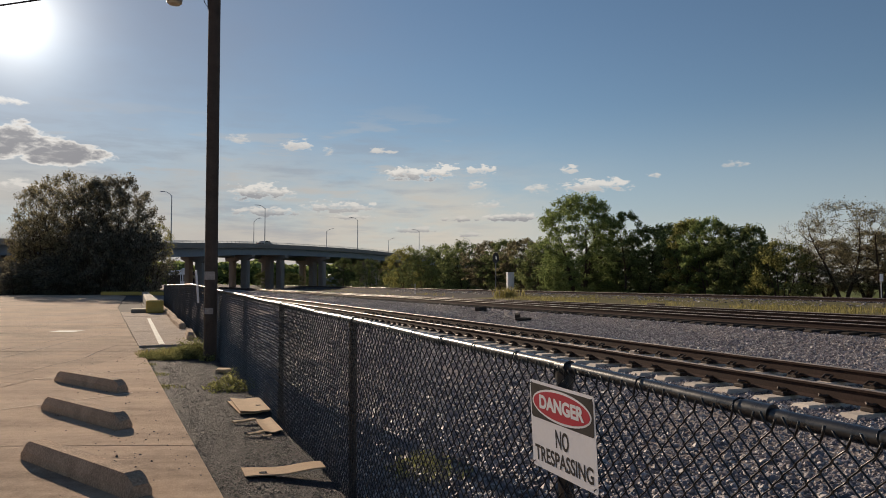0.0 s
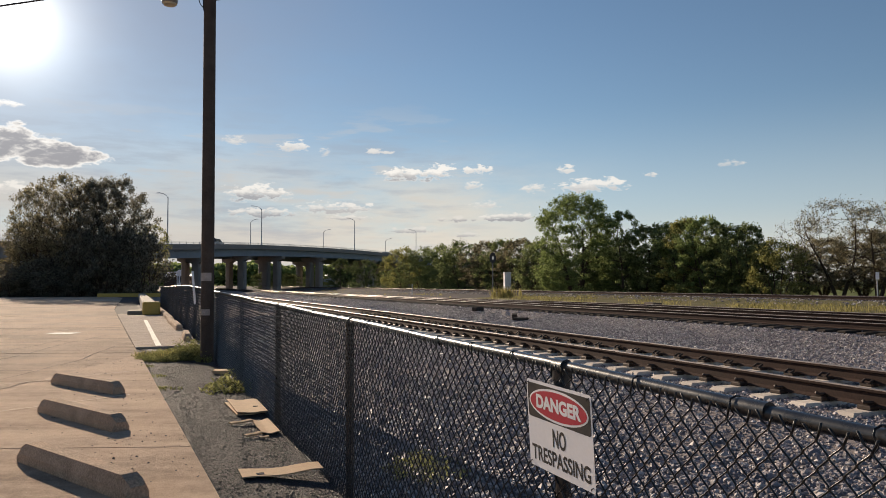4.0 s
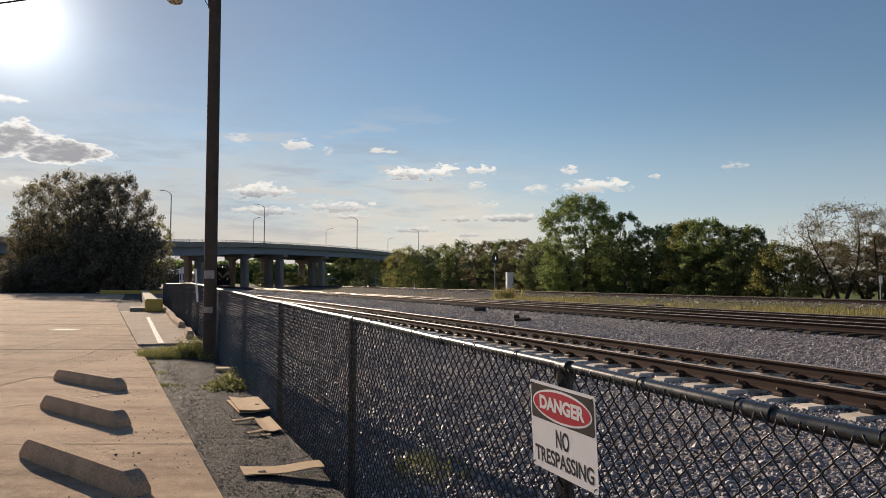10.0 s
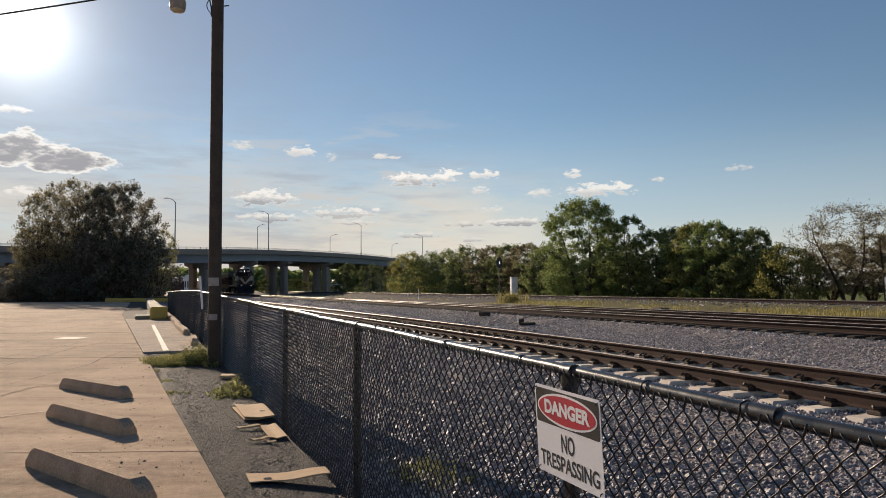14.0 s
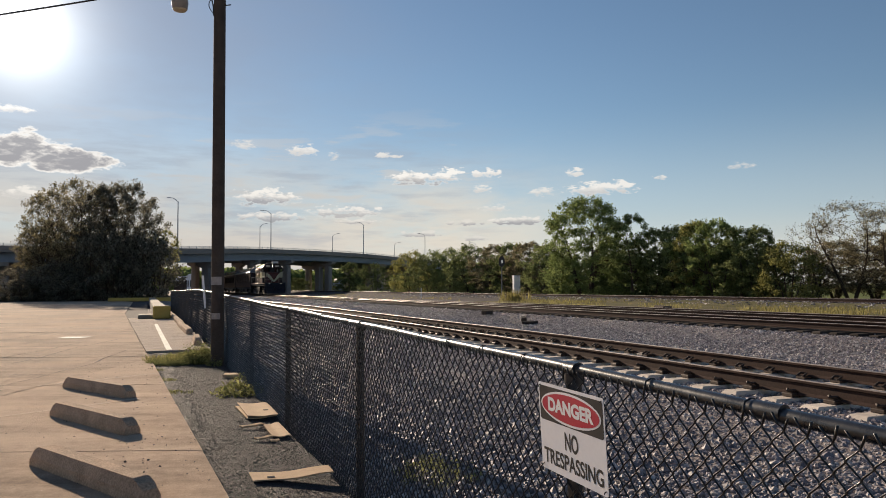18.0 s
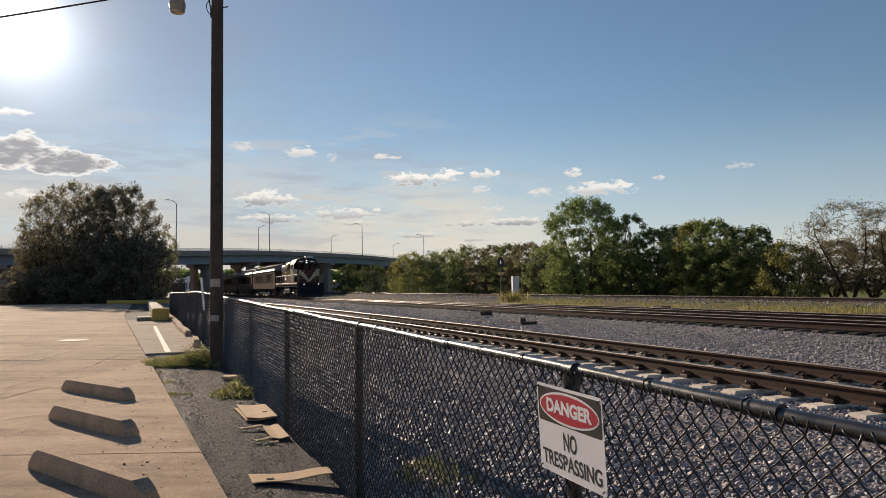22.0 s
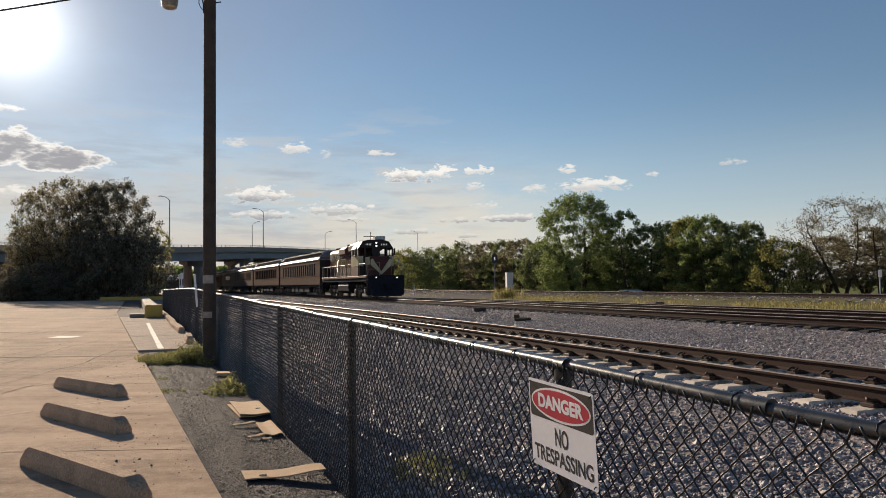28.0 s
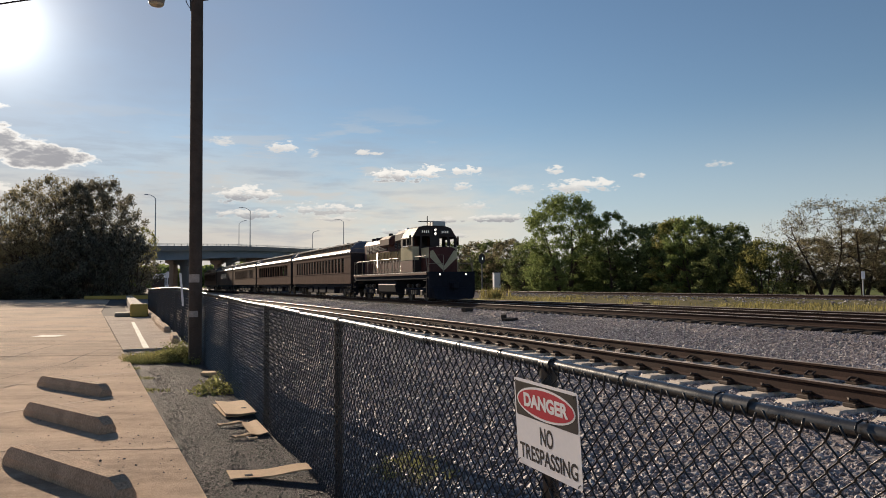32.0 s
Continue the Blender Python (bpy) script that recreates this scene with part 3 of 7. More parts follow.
def build_track(name, label, line, s0, s1, top, gauge, tie_mat, tie_step, tie_len, clips, near=40, rail_step=2.0, head=None):
    root = thing(name, label, "railway track", kind="structure")
    for side in (-1, 1):
        g = G()
        ss = [s0 + (s1 - s0) * i / max(1, int((s1 - s0) / rail_step)) for i in range(int((s1 - s0) / rail_step) + 1)]
        rings = []
        for s in ss:
            p, a = line(s, side * gauge / 2)
            nx = Vector((math.cos(a), -math.sin(a), 0))
            rings.append([p + nx * x + Vector((0, 0, top - 0.18 + z)) for x, z in RAIL_PROF])
        g.loft(rings, 0)
        nP = len(RAIL_PROF)
        for i in range(len(rings) - 1):
            g.mi[i * nP + 7] = 1
            g.mi[i * nP + 6] = 1
            g.mi[i * nP + 8] = 1
        part("rail", g, [M_RAIL, head or M_RAILTOP], root, "rust-brown steel rail with a worn bright head")
    tg = G()
    tg.loft([[(-tie_len / 2, -0.13, -0.17), (tie_len / 2, -0.13, -0.17), (tie_len / 2, 0.13, -0.17), (-tie_len / 2, 0.13, -0.17)],
             [(-tie_len / 2, -0.13, -0.02), (tie_len / 2, -0.13, -0.02), (tie_len / 2, 0.13, -0.02), (-tie_len / 2, 0.13, -0.02)],
             [(-tie_len / 2 + 0.05, -0.10, 0.02), (tie_len / 2 - 0.05, -0.10, 0.02), (tie_len / 2 - 0.05, 0.10, 0.02), (-tie_len / 2 + 0.05, 0.10, 0.02)]])
    tie = tg.mesh("sleeper", tie_mat)
    cg = G()
    cg.box((0, 0, 0.025), (0.13, 0.17, 0.045), b=0.008)
    cg.tube([(-0.07, -0.055, 0.045), (0.0, -0.055, 0.085), (0.055, 0, 0.075), (0.0, 0.055, 0.085), (-0.07, 0.055, 0.045)], 0.017, 6)
    clip = cg.mesh("rail_clip", M_CLIP)
    n = 0
    rest = G()
    s = s0
    while s < s1:
        p, a = line(s)
        m = Matrix.Translation(p + Vector((random.uniform(-0.03, 0.03), 0, top - 0.222 + random.uniform(-0.012, 0.008)))) @ Matrix.Rotation(-a + random.uniform(-0.02, 0.02), 4, "Z")
        if n < near:
            t = part("sleeper", tie, None, root, m=m)
            if clips:
                for x in (-gauge / 2 - 0.10, -gauge / 2 + 0.10, gauge / 2 - 0.10, gauge / 2 + 0.10):
                    part("rail_clip", clip, None, t, m=pose(x, 0, 0.02, 0, 0, 0 if (x + 9) % 1 > 0.5 else 180))
        else:
            rest.add(tg.v, tg.f, 0, m)
        n += 1
        s += tie_step
    if rest.f:
        tagged(part("far_sleepers", rest, tie_mat, root), kind="stuff")
    return root


RAIL_TOP = 0.324
build_track("siding_track", "railway siding with pale concrete sleepers and rusty rails on crushed stone", near_line, -7.93, 150, RAIL_TOP, 1.505, M_TIE, 0.61, 2.44, True, near=56)
build_track("main_track", "main railway line with dark timber sleepers on crushed stone", straight_line(MAIN_U), -14, 330, MAIN_TOP, 1.505, M_WOODTIE, 0.56, 2.59, False, near=60, rail_step=8, head=M_RAILBRIGHT)
build_track("branch_track", "branch line that joins the main track at a turnout", turnout_line, -14, 62, MAIN_TOP, 1.505, M_WOODTIE, 0.56, 2.59, False, near=60, head=M_RAILBRIGHT)
build_track("far_track", "far railway line on a raised stone bed beyond the grass", straight_line(39.5), -20, 260, 0.56, 1.505, M_WOODTIE, 0.56, 2.59, False, near=0, rail_step=8, head=M_RAILBRIGHT)


# ---- road bridge ----
BRIDGE = [(-150, 90, 5.0), (-110, 96, 6.0), (-72, 106, 7.4), (-45.8, 126, 7.85), (-39.2, 166, 9.7), (-22.2, 202, 10.1), (-6.3, 241, 9.6), (12, 279, 8.8), (36, 314, 8.0), (66, 345, 7.0)]


def bridge_at(k):
    """Near edge of the deck at k along the points: place and unit way."""
    i = max(0, min(len(BRIDGE) - 2, int(k)))
    f = k - i
    p = [Vector(BRIDGE[max(0, min(len(BRIDGE) - 1, j))]) for j in (i - 1, i, i + 1, i + 2)]
    q = 0.5 * (2 * p[1] + (p[2] - p[0]) * f + (2 * p[0] - 5 * p[1] + 4 * p[2] - p[3]) * f * f + (3 * p[1] - p[0] - 3 * p[2] + p[3]) * f ** 3)
    d = 0.5 * ((p[2] - p[0]) + 2 * (2 * p[0] - 5 * p[1] + 4 * p[2] - p[3]) * f + 3 * (3 * p[1] - p[0] - 3 * p[2] + p[3]) * f * f)
    d.z = 0
    return q, d.normalized()


DECK_W = 29.0


def build_bridge():
    root = thing("road_bridge", "long curved concrete road bridge on column piers over the railway", "bridge")

    def strip(prof, mats, name, label="", k0=0.0, k1=8.9, n=90):
        g = G()
        rings = []
        for i in range(n + 1):
            p, d = bridge_at(k0 + (k1 - k0) * i / n)
            left = Vector((-d.y, d.x, 0))
            rings.append([p + left * a + Vector((0, 0, b)) for a, b in prof])
        g.loft(rings)
        part(name, g, mats, root, label)

    strip([(-0.1, -0.5), (DECK_W + 0.1, -0.5), (DECK_W + 0.1, -0.15), (-0.1, -0.15)], M_BRIDGE, "deck")
    for a in (0.0, DECK_W - 0.3):
        strip([(a - 0.15, -0.55), (a + 0.3, -0.55), (a + 0.22, 0.45), (a + 0.02, 0.45)], M_BRIDGE, "parapet")
        for z in (0.62, 0.80):
            strip([(a + 0.06, z - 0.03), (a + 0.14, z - 0.03), (a + 0.14, z + 0.03), (a + 0.06, z + 0.03)], M_STEEL, "railing")
    for a in (0.9, 7.5, 14.5, 21.5, 28.0):
        strip([(a - 0.25, -2.05), (a + 0.25, -2.05), (a + 0.25, -1.95), (a + 0.06, -1.95), (a + 0.06, -0.6), (a + 0.25, -0.6), (a + 0.25, -0.5), (a - 0.25, -0.5), (a - 0.25, -0.6), (a - 0.06, -0.6), (a - 0.06, -1.95), (a - 0.25, -1.95)], M_GIRDER, "girder", "blue-grey painted steel girder")
    pg = G()
    pg.box((0, 0, 0.65), (0.08, 0.08, 0.4))
    post_me = pg.mesh("railing_post", M_STEEL)
    for i in range(110):
        k = 2.2 + i * 0.055
        p, d = bridge_at(k)
        part("railing_post", post_me, None, root, m=Matrix.Translation(p + Vector((-d.y, d.x, 0)) * 0.1))
    # bents: position along the bridge, columns across it
    for k, cols in ((1.2, (2, 14, 26)), (2.2, (2, 14, 26)), (3.296, (1.5,)), (3.847, (1.5,)), (4.216, (1.5, 4.6)), (4.639, (1.5, 4.6)), (5.3, (1.5, 4.6)), (4.145, (26,)), (4.481, (26,)), (4.807, (26,)), (5.313, (26, 22)), (5.9, (1.5, 10, 19, 27)), (6.5, (1.5, 14, 26)), (7.3, (1.5, 14, 26))):
        p, d = bridge_at(k)
        left = Vector((-d.y, d.x, 0))
        m = Matrix.Translation(p) @ Matrix(((left.x, d.x, 0, 0), (left.y, d.y, 0, 0), (0, 0, 1, 0), (0, 0, 0, 1)))
        g = G()
        a0, a1 = min(cols) - 1.8, max(cols) + 2.0
        g.extrude([(a0, -2.05), (a1, -2.05), (a1, -2.7), (a1 - 1.5, -3.3), (a0 + 1.5, -3.3), (a0, -2.6)], -0.75, 0.75, 0, m)
        part("pier_cap", g, M_BRIDGE, root)
        for a in cols:
            g = G()
            h = p.z - 3.2
            g.loft([[(a + cx * 0.85, cy * 0.72, -3.25 - zz) for cx, cy in ((-1, -0.7), (-0.7, -1), (0.7, -1), (1, -0.7), (1, 0.7), (0.7, 1), (-0.7, 1), (-1, 0.7))] for zz in (0, h + 0.3)], 0, m)
            part("pier_column", g, M_BRIDGE, root)


def build_bridge_lamps():
    def lamp(sign):
        root = thing("street_lamp", "tall galvanised street lamp with a curved arm on the bridge parapet", "street lamp", "street lamps on the bridge")
        g = G()
        g.tube([(0, 0, 0), (0, 0, 0.3)], 0.16, 8)
        g.tube([(0, 0, 0.3), (0, 0, 7.9), (0, 0, 8.1)], [0.12, 0.075, 0.07], 8)
        part("pole", g, M_STEEL, root)
        g = G()
        g.tube([(0, 0, 7.9), (sign * 0.4, 0, 8.35), (sign * 1.2, 0, 8.75), (sign * 2.0, 0, 8.85)], 0.05, 6)
        part("arm", g, M_STEEL, root)
        g = G()
        g.loft([[(sign * 1.9 + 0.1 * c, 0.06 * s, 8.85) for c, s in ((-1, -1), (1, -1), (1, 1), (-1, 1))], [(sign * 2.3 + 0.45 * c, 0.14 * s, 8.87) for c, s in ((-1, -1), (1, -1), (1, 1), (-1, 1))], [(sign * 2.3 + 0.3 * c, 0.1 * s, 8.97) for c, s in ((-1, -1), (1, -1), (1, 1), (-1, 1))]])
        part("lamp_head", g, M_STEEL, root)
        return root
    first = {1: None, -1: None}
    for k, side in ((3.0, 1), (4.0, 1), (5.0, 1), (6.0, 1), (7.0, 1), (3.78, -1), (4.765, -1), (5.761, -1), (6.727, -1)):
        p, d = bridge_at(k)
        left = Vector((-d.y, d.x, 0))
        q = p + left * (0.1 if side == 1 else DECK_W - 0.1) + Vector((0, 0, 0.44))
        ang = math.atan2(left.y, left.x)
        m = Matrix.Translation(q) @ Matrix.Rotation(ang, 4, "Z")
        if first[side] is None:
            first[side] = lamp(side)
            first[side].matrix_basis = m
        else:
            copy_thing(first[side], m)


build_bridge()
build_bridge_lamps()


# ---- chain link fence ----
def fence_z(v):
    """Foot of the fence: it climbs gently, then falls away."""
    return -0.2442 + 0.0129 * (min(v, 23.0) - FENCE_V) - 0.0045 * max(0.0, v - 23.0)


FENCE_END = 46.2


def build_fence():
    root = thing("chain_link_fence", "black vinyl-coated chain link fence along the railway", "fence")
    # posts
    vs = [FENCE_V + BAY * k for k in range(-2, 15)]
    top = lambda v: fence_z(v) + FENCE_H
    for v in vs:
        g = G()
        r = 0.032
        g.tube([W(FENCE_U, v, fence_z(v) - 0.3), W(FENCE_U, v, top(v) - 0.03)], r, 12)
        p = part("post", g, M_BLACKVINYL, root, "black round fence post", True)
        g = G()
        g.tube([W(FENCE_U, v, top(v) - 0.05), W(FENCE_U, v, top(v) - 0.012)], r + 0.006, 12)
        g.tube([W(FENCE_U, v - 0.035, top(v)), W(FENCE_U, v + 0.035, top(v))], 0.032, 12)
        part("loop_cap", g, M_BLACKVINYL, p, smooth=True)
    # top rail in lengths with sleeves
    cuts = [vs[0] - 1.6 + 1.55 * 0] + [FENCE_V - 0.97 + 2.08 * 0, FENCE_V + 1.27, FENCE_V + 4.4, FENCE_V + 9.5, FENCE_V + 15.6, FENCE_V + 22, FENCE_V + 28.2, FENCE_V + 34.4, FENCE_V + FENCE_END - 2]
    for a, b in zip(cuts, cuts[1:]):
        n = max(2, int((b - a) / 0.8))
        g = G()
        g.tube([W(FENCE_U, a + (b - a) * i / n, top(a + (b - a) * i / n) + 0.006 * math.sin(i * 1.3)) for i in range(n + 1)], 0.0215, 12)
        part("top_rail", g, M_BLACKVINYL, root, "round black top rail", True)
        g = G()
        g.tube([W(FENCE_U, b - 0.05, top(b)), W(FENCE_U, b + 0.05, top(b))], 0.0255, 12)
        part("rail_sleeve", g, M_BLACKVINYL, root, "", True)
    # woven fabric, bay by bay; each wire is a zigzag that hooks its neighbours
    w = 0.0359
    edges = [cuts[0]] + [v for v in vs if v > cuts[0] + 0.5] + [FENCE_V + FENCE_END - 2]
    for a, b in zip(edges, edges[1:]):
        if b - a < 0.3:
            continue
        coarse, sides = (1, 5) if a < 7 else (1, 3) if a < 16 else (2, 3)
        wd = w * coarse
        rr = 0.0037 if coarse == 1 else 0.005
        nrow = int((FENCE_H - 0.03) / wd)
        verts, faces = [], []
        n = int((b - a) / wd)
        for i in range(n):
            va = a + (b - a) * i / n
            line = []
            for j in range(nrow + 1):
                side = (i + j) % 2
                v, z = va + (wd * 1.04 if side else -0.04 * wd), j * wd
                bulge = 0.0024 if j % 2 else -0.0024
                if sides == 5:
                    # the wire runs on almost upright where it hooks its neighbour
                    inner = va + (wd * 0.86 if side else 0.14 * wd)
                    line += [(inner, z - 0.2 * wd, bulge * 0.3), (v, z, bulge), (inner, z + 0.2 * wd, bulge * 0.3)]
                else:
                    line.append((v, z, bulge))
            # twisted end that reaches up over the face of the rail
            side = (i + nrow) % 2
            line += [(va + (0.62 if side else 0.38) * wd, (nrow + 0.45) * wd, -0.006), (va + (0.3 if side else 0.7) * wd, FENCE_H - 0.012 + 0.006 * math.sin(i * 2.3), -0.011)]
            for j, (v, z, bulge) in enumerate(line):
                c = W(FENCE_U - 0.036 + bulge + 0.008 * math.sin(v * 2.1 + z * 1.7), v, fence_z(v) + 0.02 + z)
                o = len(verts)
                for q in range(sides):
                    an = 6.2832 / sides * q + 0.5
                    verts.append(tuple(c + NU * (rr * math.cos(an)) + DV * (rr * math.sin(an))))
                if j:
                    for q in range(sides):
                        r2 = (q + 1) % sides
                        faces.append((o - sides + q, o - sides + r2, o + r2, o + q))
            faces.append(tuple(range(len(verts) - sides, len(verts))))
        me = bpy.data.meshes.new("chain_link_mesh")
        me.from_pydata(verts, [], faces)
        me.materials.append(M_WIRE if coarse == 1 else M_DULLWIRE)
        if sides == 5:
            me.polygons.foreach_set("use_smooth", [True] * len(me.polygons))
        part("chain_link_mesh", me, None, root, "woven black wire mesh")
    g = G()
    g.box((0, 0, 0), (0.055, 0.02, 0.86), b=0.004)
    part("pale_slat", g, M_SIGNWHITE, root, "pale leaning slat tied to the mesh", m=along(FENCE_U - 0.09, 20.2, 1.36) @ pose(0, 0, 0, 0, -5, 0))
    # bottom tension wire and ties
    g = G()
    g.tube([W(FENCE_U - 0.03, FENCE_V - 3 + i, fence_z(FENCE_V - 3 + i) + 0.03) for i in range(48)], 0.003, 5)
    part("tension_wire", g, M_WIRE, root, "thin dark bottom tension wire")
    tg = G()
    tg.tube([(0.026 * math.cos(a) - 0.004, 0.004 * math.sin(3 * a), 0.027 * math.sin(a)) for a in [i * 0.6 - 0.6 for i in range(9)]] + [(-0.036, 0.01, -0.05)], 0.0028, 5)
    tie_me = tg.mesh("tie_wire", M_WIRE)
    for i in range(30):
        v = FENCE_V - 2.2 + i * 0.43
        part("tie_wire", tie_me, None, root, m=along(FENCE_U, v, top(v)))
    # end post
    e = FENCE_V + FENCE_END - 2
    g = G()
    q = W(FENCE_U, e, fence_z(e))
    g.tube([q + Vector((0, 0, -0.3)), q + Vector((0, 0, FENCE_H + 0.03))], 0.038, 10)
    part("post", g, M_BLACKVINYL, root, "", True)


build_fence()


# ---- trees ----
def tree_meshes(seed, height, spread, clumps_n, per, leaf, crown_low, clump_r=0.16, trunk_r=0.18, stems=1, hollow=0.35, blunt=2.4, lobes=0.30, twigs=3):
    """Trunk-and-limb mesh and leaf mesh of one tree, base at the origin. Limbs reach out to every clump of leaves."""
    rnd = random.Random(seed)
    wood = G()
    cz, ch = height * (0.5 + crown_low / 2), height * (1 - crown_low) / 2
    nodes = []
    for s in range(stems):
        a = 6.283 * s / stems + rnd.uniform(0, 1)
        lean = 0.04 if stems == 1 else 0.30
        d = Vector((math.cos(a) * lean, math.sin(a) * lean, 1)).normalized()
        base = Vector((math.cos(a), math.sin(a), 0)) * (0 if stems == 1 else 0.2)
        pts = [base - Vector((0, 0, 0.3))]
        n = 7
        for k in range(n + 1):
            f = k / n
            pts.append(base + d * (height * 0.72 * f) + Vector((math.sin(3.1 * f + s + seed), math.cos(2.7 * f + s), 0)) * 0.05 * height * f * f)
        rs = [trunk_r * 1.45] + [trunk_r * (1.1 - 0.95 * k / n) + 0.012 for k in range(n + 1)]
        wood.tube(pts, rs, 8)
        nodes += [(p, r) for p, r in zip(pts[3:], rs[3:])]
    # an uneven shell of clump centres
    centres = []
    while len(centres) < clumps_n:
        a, zz = rnd.uniform(0, 6.283), rnd.uniform(-1, 1)
        lobe = 0.86 + lobes * noise.noise((math.cos(a) * 1.7 + seed, math.sin(a) * 1.7, zz * 1.9 + seed)) + 0.12 * noise.noise((math.cos(a) * 5 + seed, math.sin(a) * 5, zz * 5))
        k = hollow + (1 - hollow) * rnd.random() ** 0.45
        rr = (max(0.0, 1 - abs(zz) ** blunt) ** 0.5) * spread * lobe * k
        centres.append(Vector((math.cos(a) * rr, math.sin(a) * rr, cz + zz * ch * (0.8 + 0.2 * lobe))))
    centres.sort(key=lambda c: math.hypot(c.x, c.y) + 0.3 * abs(c.z - cz))
    verts, faces = [], []
    for c in centres:
        best = min(nodes, key=lambda q: (q[0] - c).length + (2.5 if q[0].z > c.z - 0.1 else 0))
        p, r = best
        mid = p.lerp(c, 0.5) + Vector((rnd.uniform(-1, 1), rnd.uniform(-1, 1), rnd.uniform(-0.2, 0.9))) * 0.12 * (c - p).length
        q3 = p.lerp(c, 0.78) + Vector((rnd.uniform(-1, 1), rnd.uniform(-1, 1), rnd.uniform(0, 0.6))) * 0.06 * (c - p).length
        r0 = max(0.016, min(r * 0.8, 0.024 + 0.026 * (c - p).length))
        wood.tube([p, mid, q3, c], [r0, r0 * 0.75, r0 * 0.5, 0.008], 4, caps=False)
        nodes += [(mid, r0 * 0.75), (q3, r0 * 0.5)]
        rad = spread * clump_r * rnd.uniform(0.55, 1.45)
        out = (c - Vector((0, 0, cz - 0.4 * ch))).normalized()
        for t in range(twigs):
            e = c + Vector((rnd.gauss(0, 1), rnd.gauss(0, 1), rnd.gauss(0, 0.8))).normalized() * rad
            wood.tube([q3, q3.lerp(e, 0.5) + Vector((0, 0, 0.04)), e], [0.012, 0.009, 0.005], 3, caps=False)
        m = int(per * rnd.uniform(0.6, 1.4))
        for i in range(m):
            v = Vector((rnd.gauss(0, 1), rnd.gauss(0, 1), rnd.gauss(0, 1))).normalized() * rad * rnd.random() ** 0.55
            v.z *= 0.7
            v += out * (rad * 0.55 * max(0.0, v.normalized().dot(out)) * rnd.random())
            p2 = c + v
            sz = leaf * rnd.uniform(0.6, 1.3)
            e = Euler((rnd.uniform(-1.2, 1.2), rnd.uniform(-1.2, 1.2), rnd.uniform(0, 6.28))).to_matrix()
            o = len(verts)
            for x, y, z in ((-0.5, 0, 0), (0, -0.34, 0.1), (0.5, 0, 0), (0, 0.34, 0.1)):
                verts.append(tuple(p2 + e @ Vector((x, y, z)) * sz))
            faces += [(o, o + 1, o + 2), (o, o + 2, o + 3)]
    me = bpy.data.meshes.new("crown")
    me.from_pydata(verts, [], faces)
    return wood.mesh("trunk", M_BARK, True), me


KINDS = {
    "broad": tree_meshes(3, 11.4, 4.6, 480, 92, 0.185, -0.02, 0.122, trunk_r=0.24, stems=3, hollow=0.5, blunt=4.2, lobes=0.10, twigs=1),
    "round": tree_meshes(5, 8.0, 3.8, 170, 60, 0.21, 0.02, 0.125, stems=3, trunk_r=0.10, lobes=0.24, twigs=1),
    "bush": tree_meshes(8, 7.0, 4.2, 150, 62, 0.21, -0.05, 0.13, stems=4, trunk_r=0.08, lobes=0.24, twigs=1),
    "low": tree_meshes(23, 7.0, 4.2, 80, 44, 0.34, -0.05, 0.19, stems=3, trunk_r=0.08, twigs=0),
    "tall": tree_meshes(12, 9.5, 3.0, 140, 60, 0.20, 0.02, 0.135, trunk_r=0.14, lobes=0.2, twigs=1),
    "thin": tree_meshes(14, 9.0, 4.6, 260, 17, 0.135, 0.16, 0.11, trunk_r=0.15, stems=2),
    "open": tree_meshes(17, 10.5, 5.2, 320, 34, 0.17, 0.2, 0.09, trunk_r=0.2, stems=4, hollow=0.45, blunt=3.0, lobes=0.22, twigs=2),
    "dense": tree_meshes(19, 10.5, 5.0, 240, 90, 0.19, 0.10, 0.115, trunk_r=0.2, stems=3, hollow=0.40, blunt=2.6, lobes=0.26, twigs=1),
}
SIZES = {"broad": (11.4, 4.6), "round": (8.0, 3.8), "bush": (7.0, 4.2), "low": (7.0, 4.2), "tall": (9.5, 3.0), "thin": (9.0, 4.6), "open": (10.5, 5.2), "dense": (10.5, 5.0)}


def tree(kind, x, y, z, height, wide, turn, leaf_m, label, name="tree", group="trees beside the railway"):
    wood, crown = KINDS[kind]
    base, half = SIZES[kind]
    root = thing(name, label, "tree" if name == "tree" else "shrub", group)
    root.matrix_basis = Matrix.Translation((x, y, z)) @ Matrix.Rotation(radians(turn), 4, "Z") @ Matrix.Diagonal((wide / half, wide / half, height / base, 1))
    part("trunk", wood, None, root, "dark branching trunk")
    key = (kind, leaf_m.name)
    if key not in CROWNS:
        me = crown.copy()
        me.materials.append(leaf_m)
        CROWNS[key] = me
    part("crown", CROWNS[key], None, root, "uneven leafy crown")


CROWNS = {}


def at_px(px, u):
    """The place on the line u that lies px tenths of a degree-tangent to the side of straight ahead."""
    tx = px
    y = u / (NU.x * tx + NU.y)
    return tx * y, y


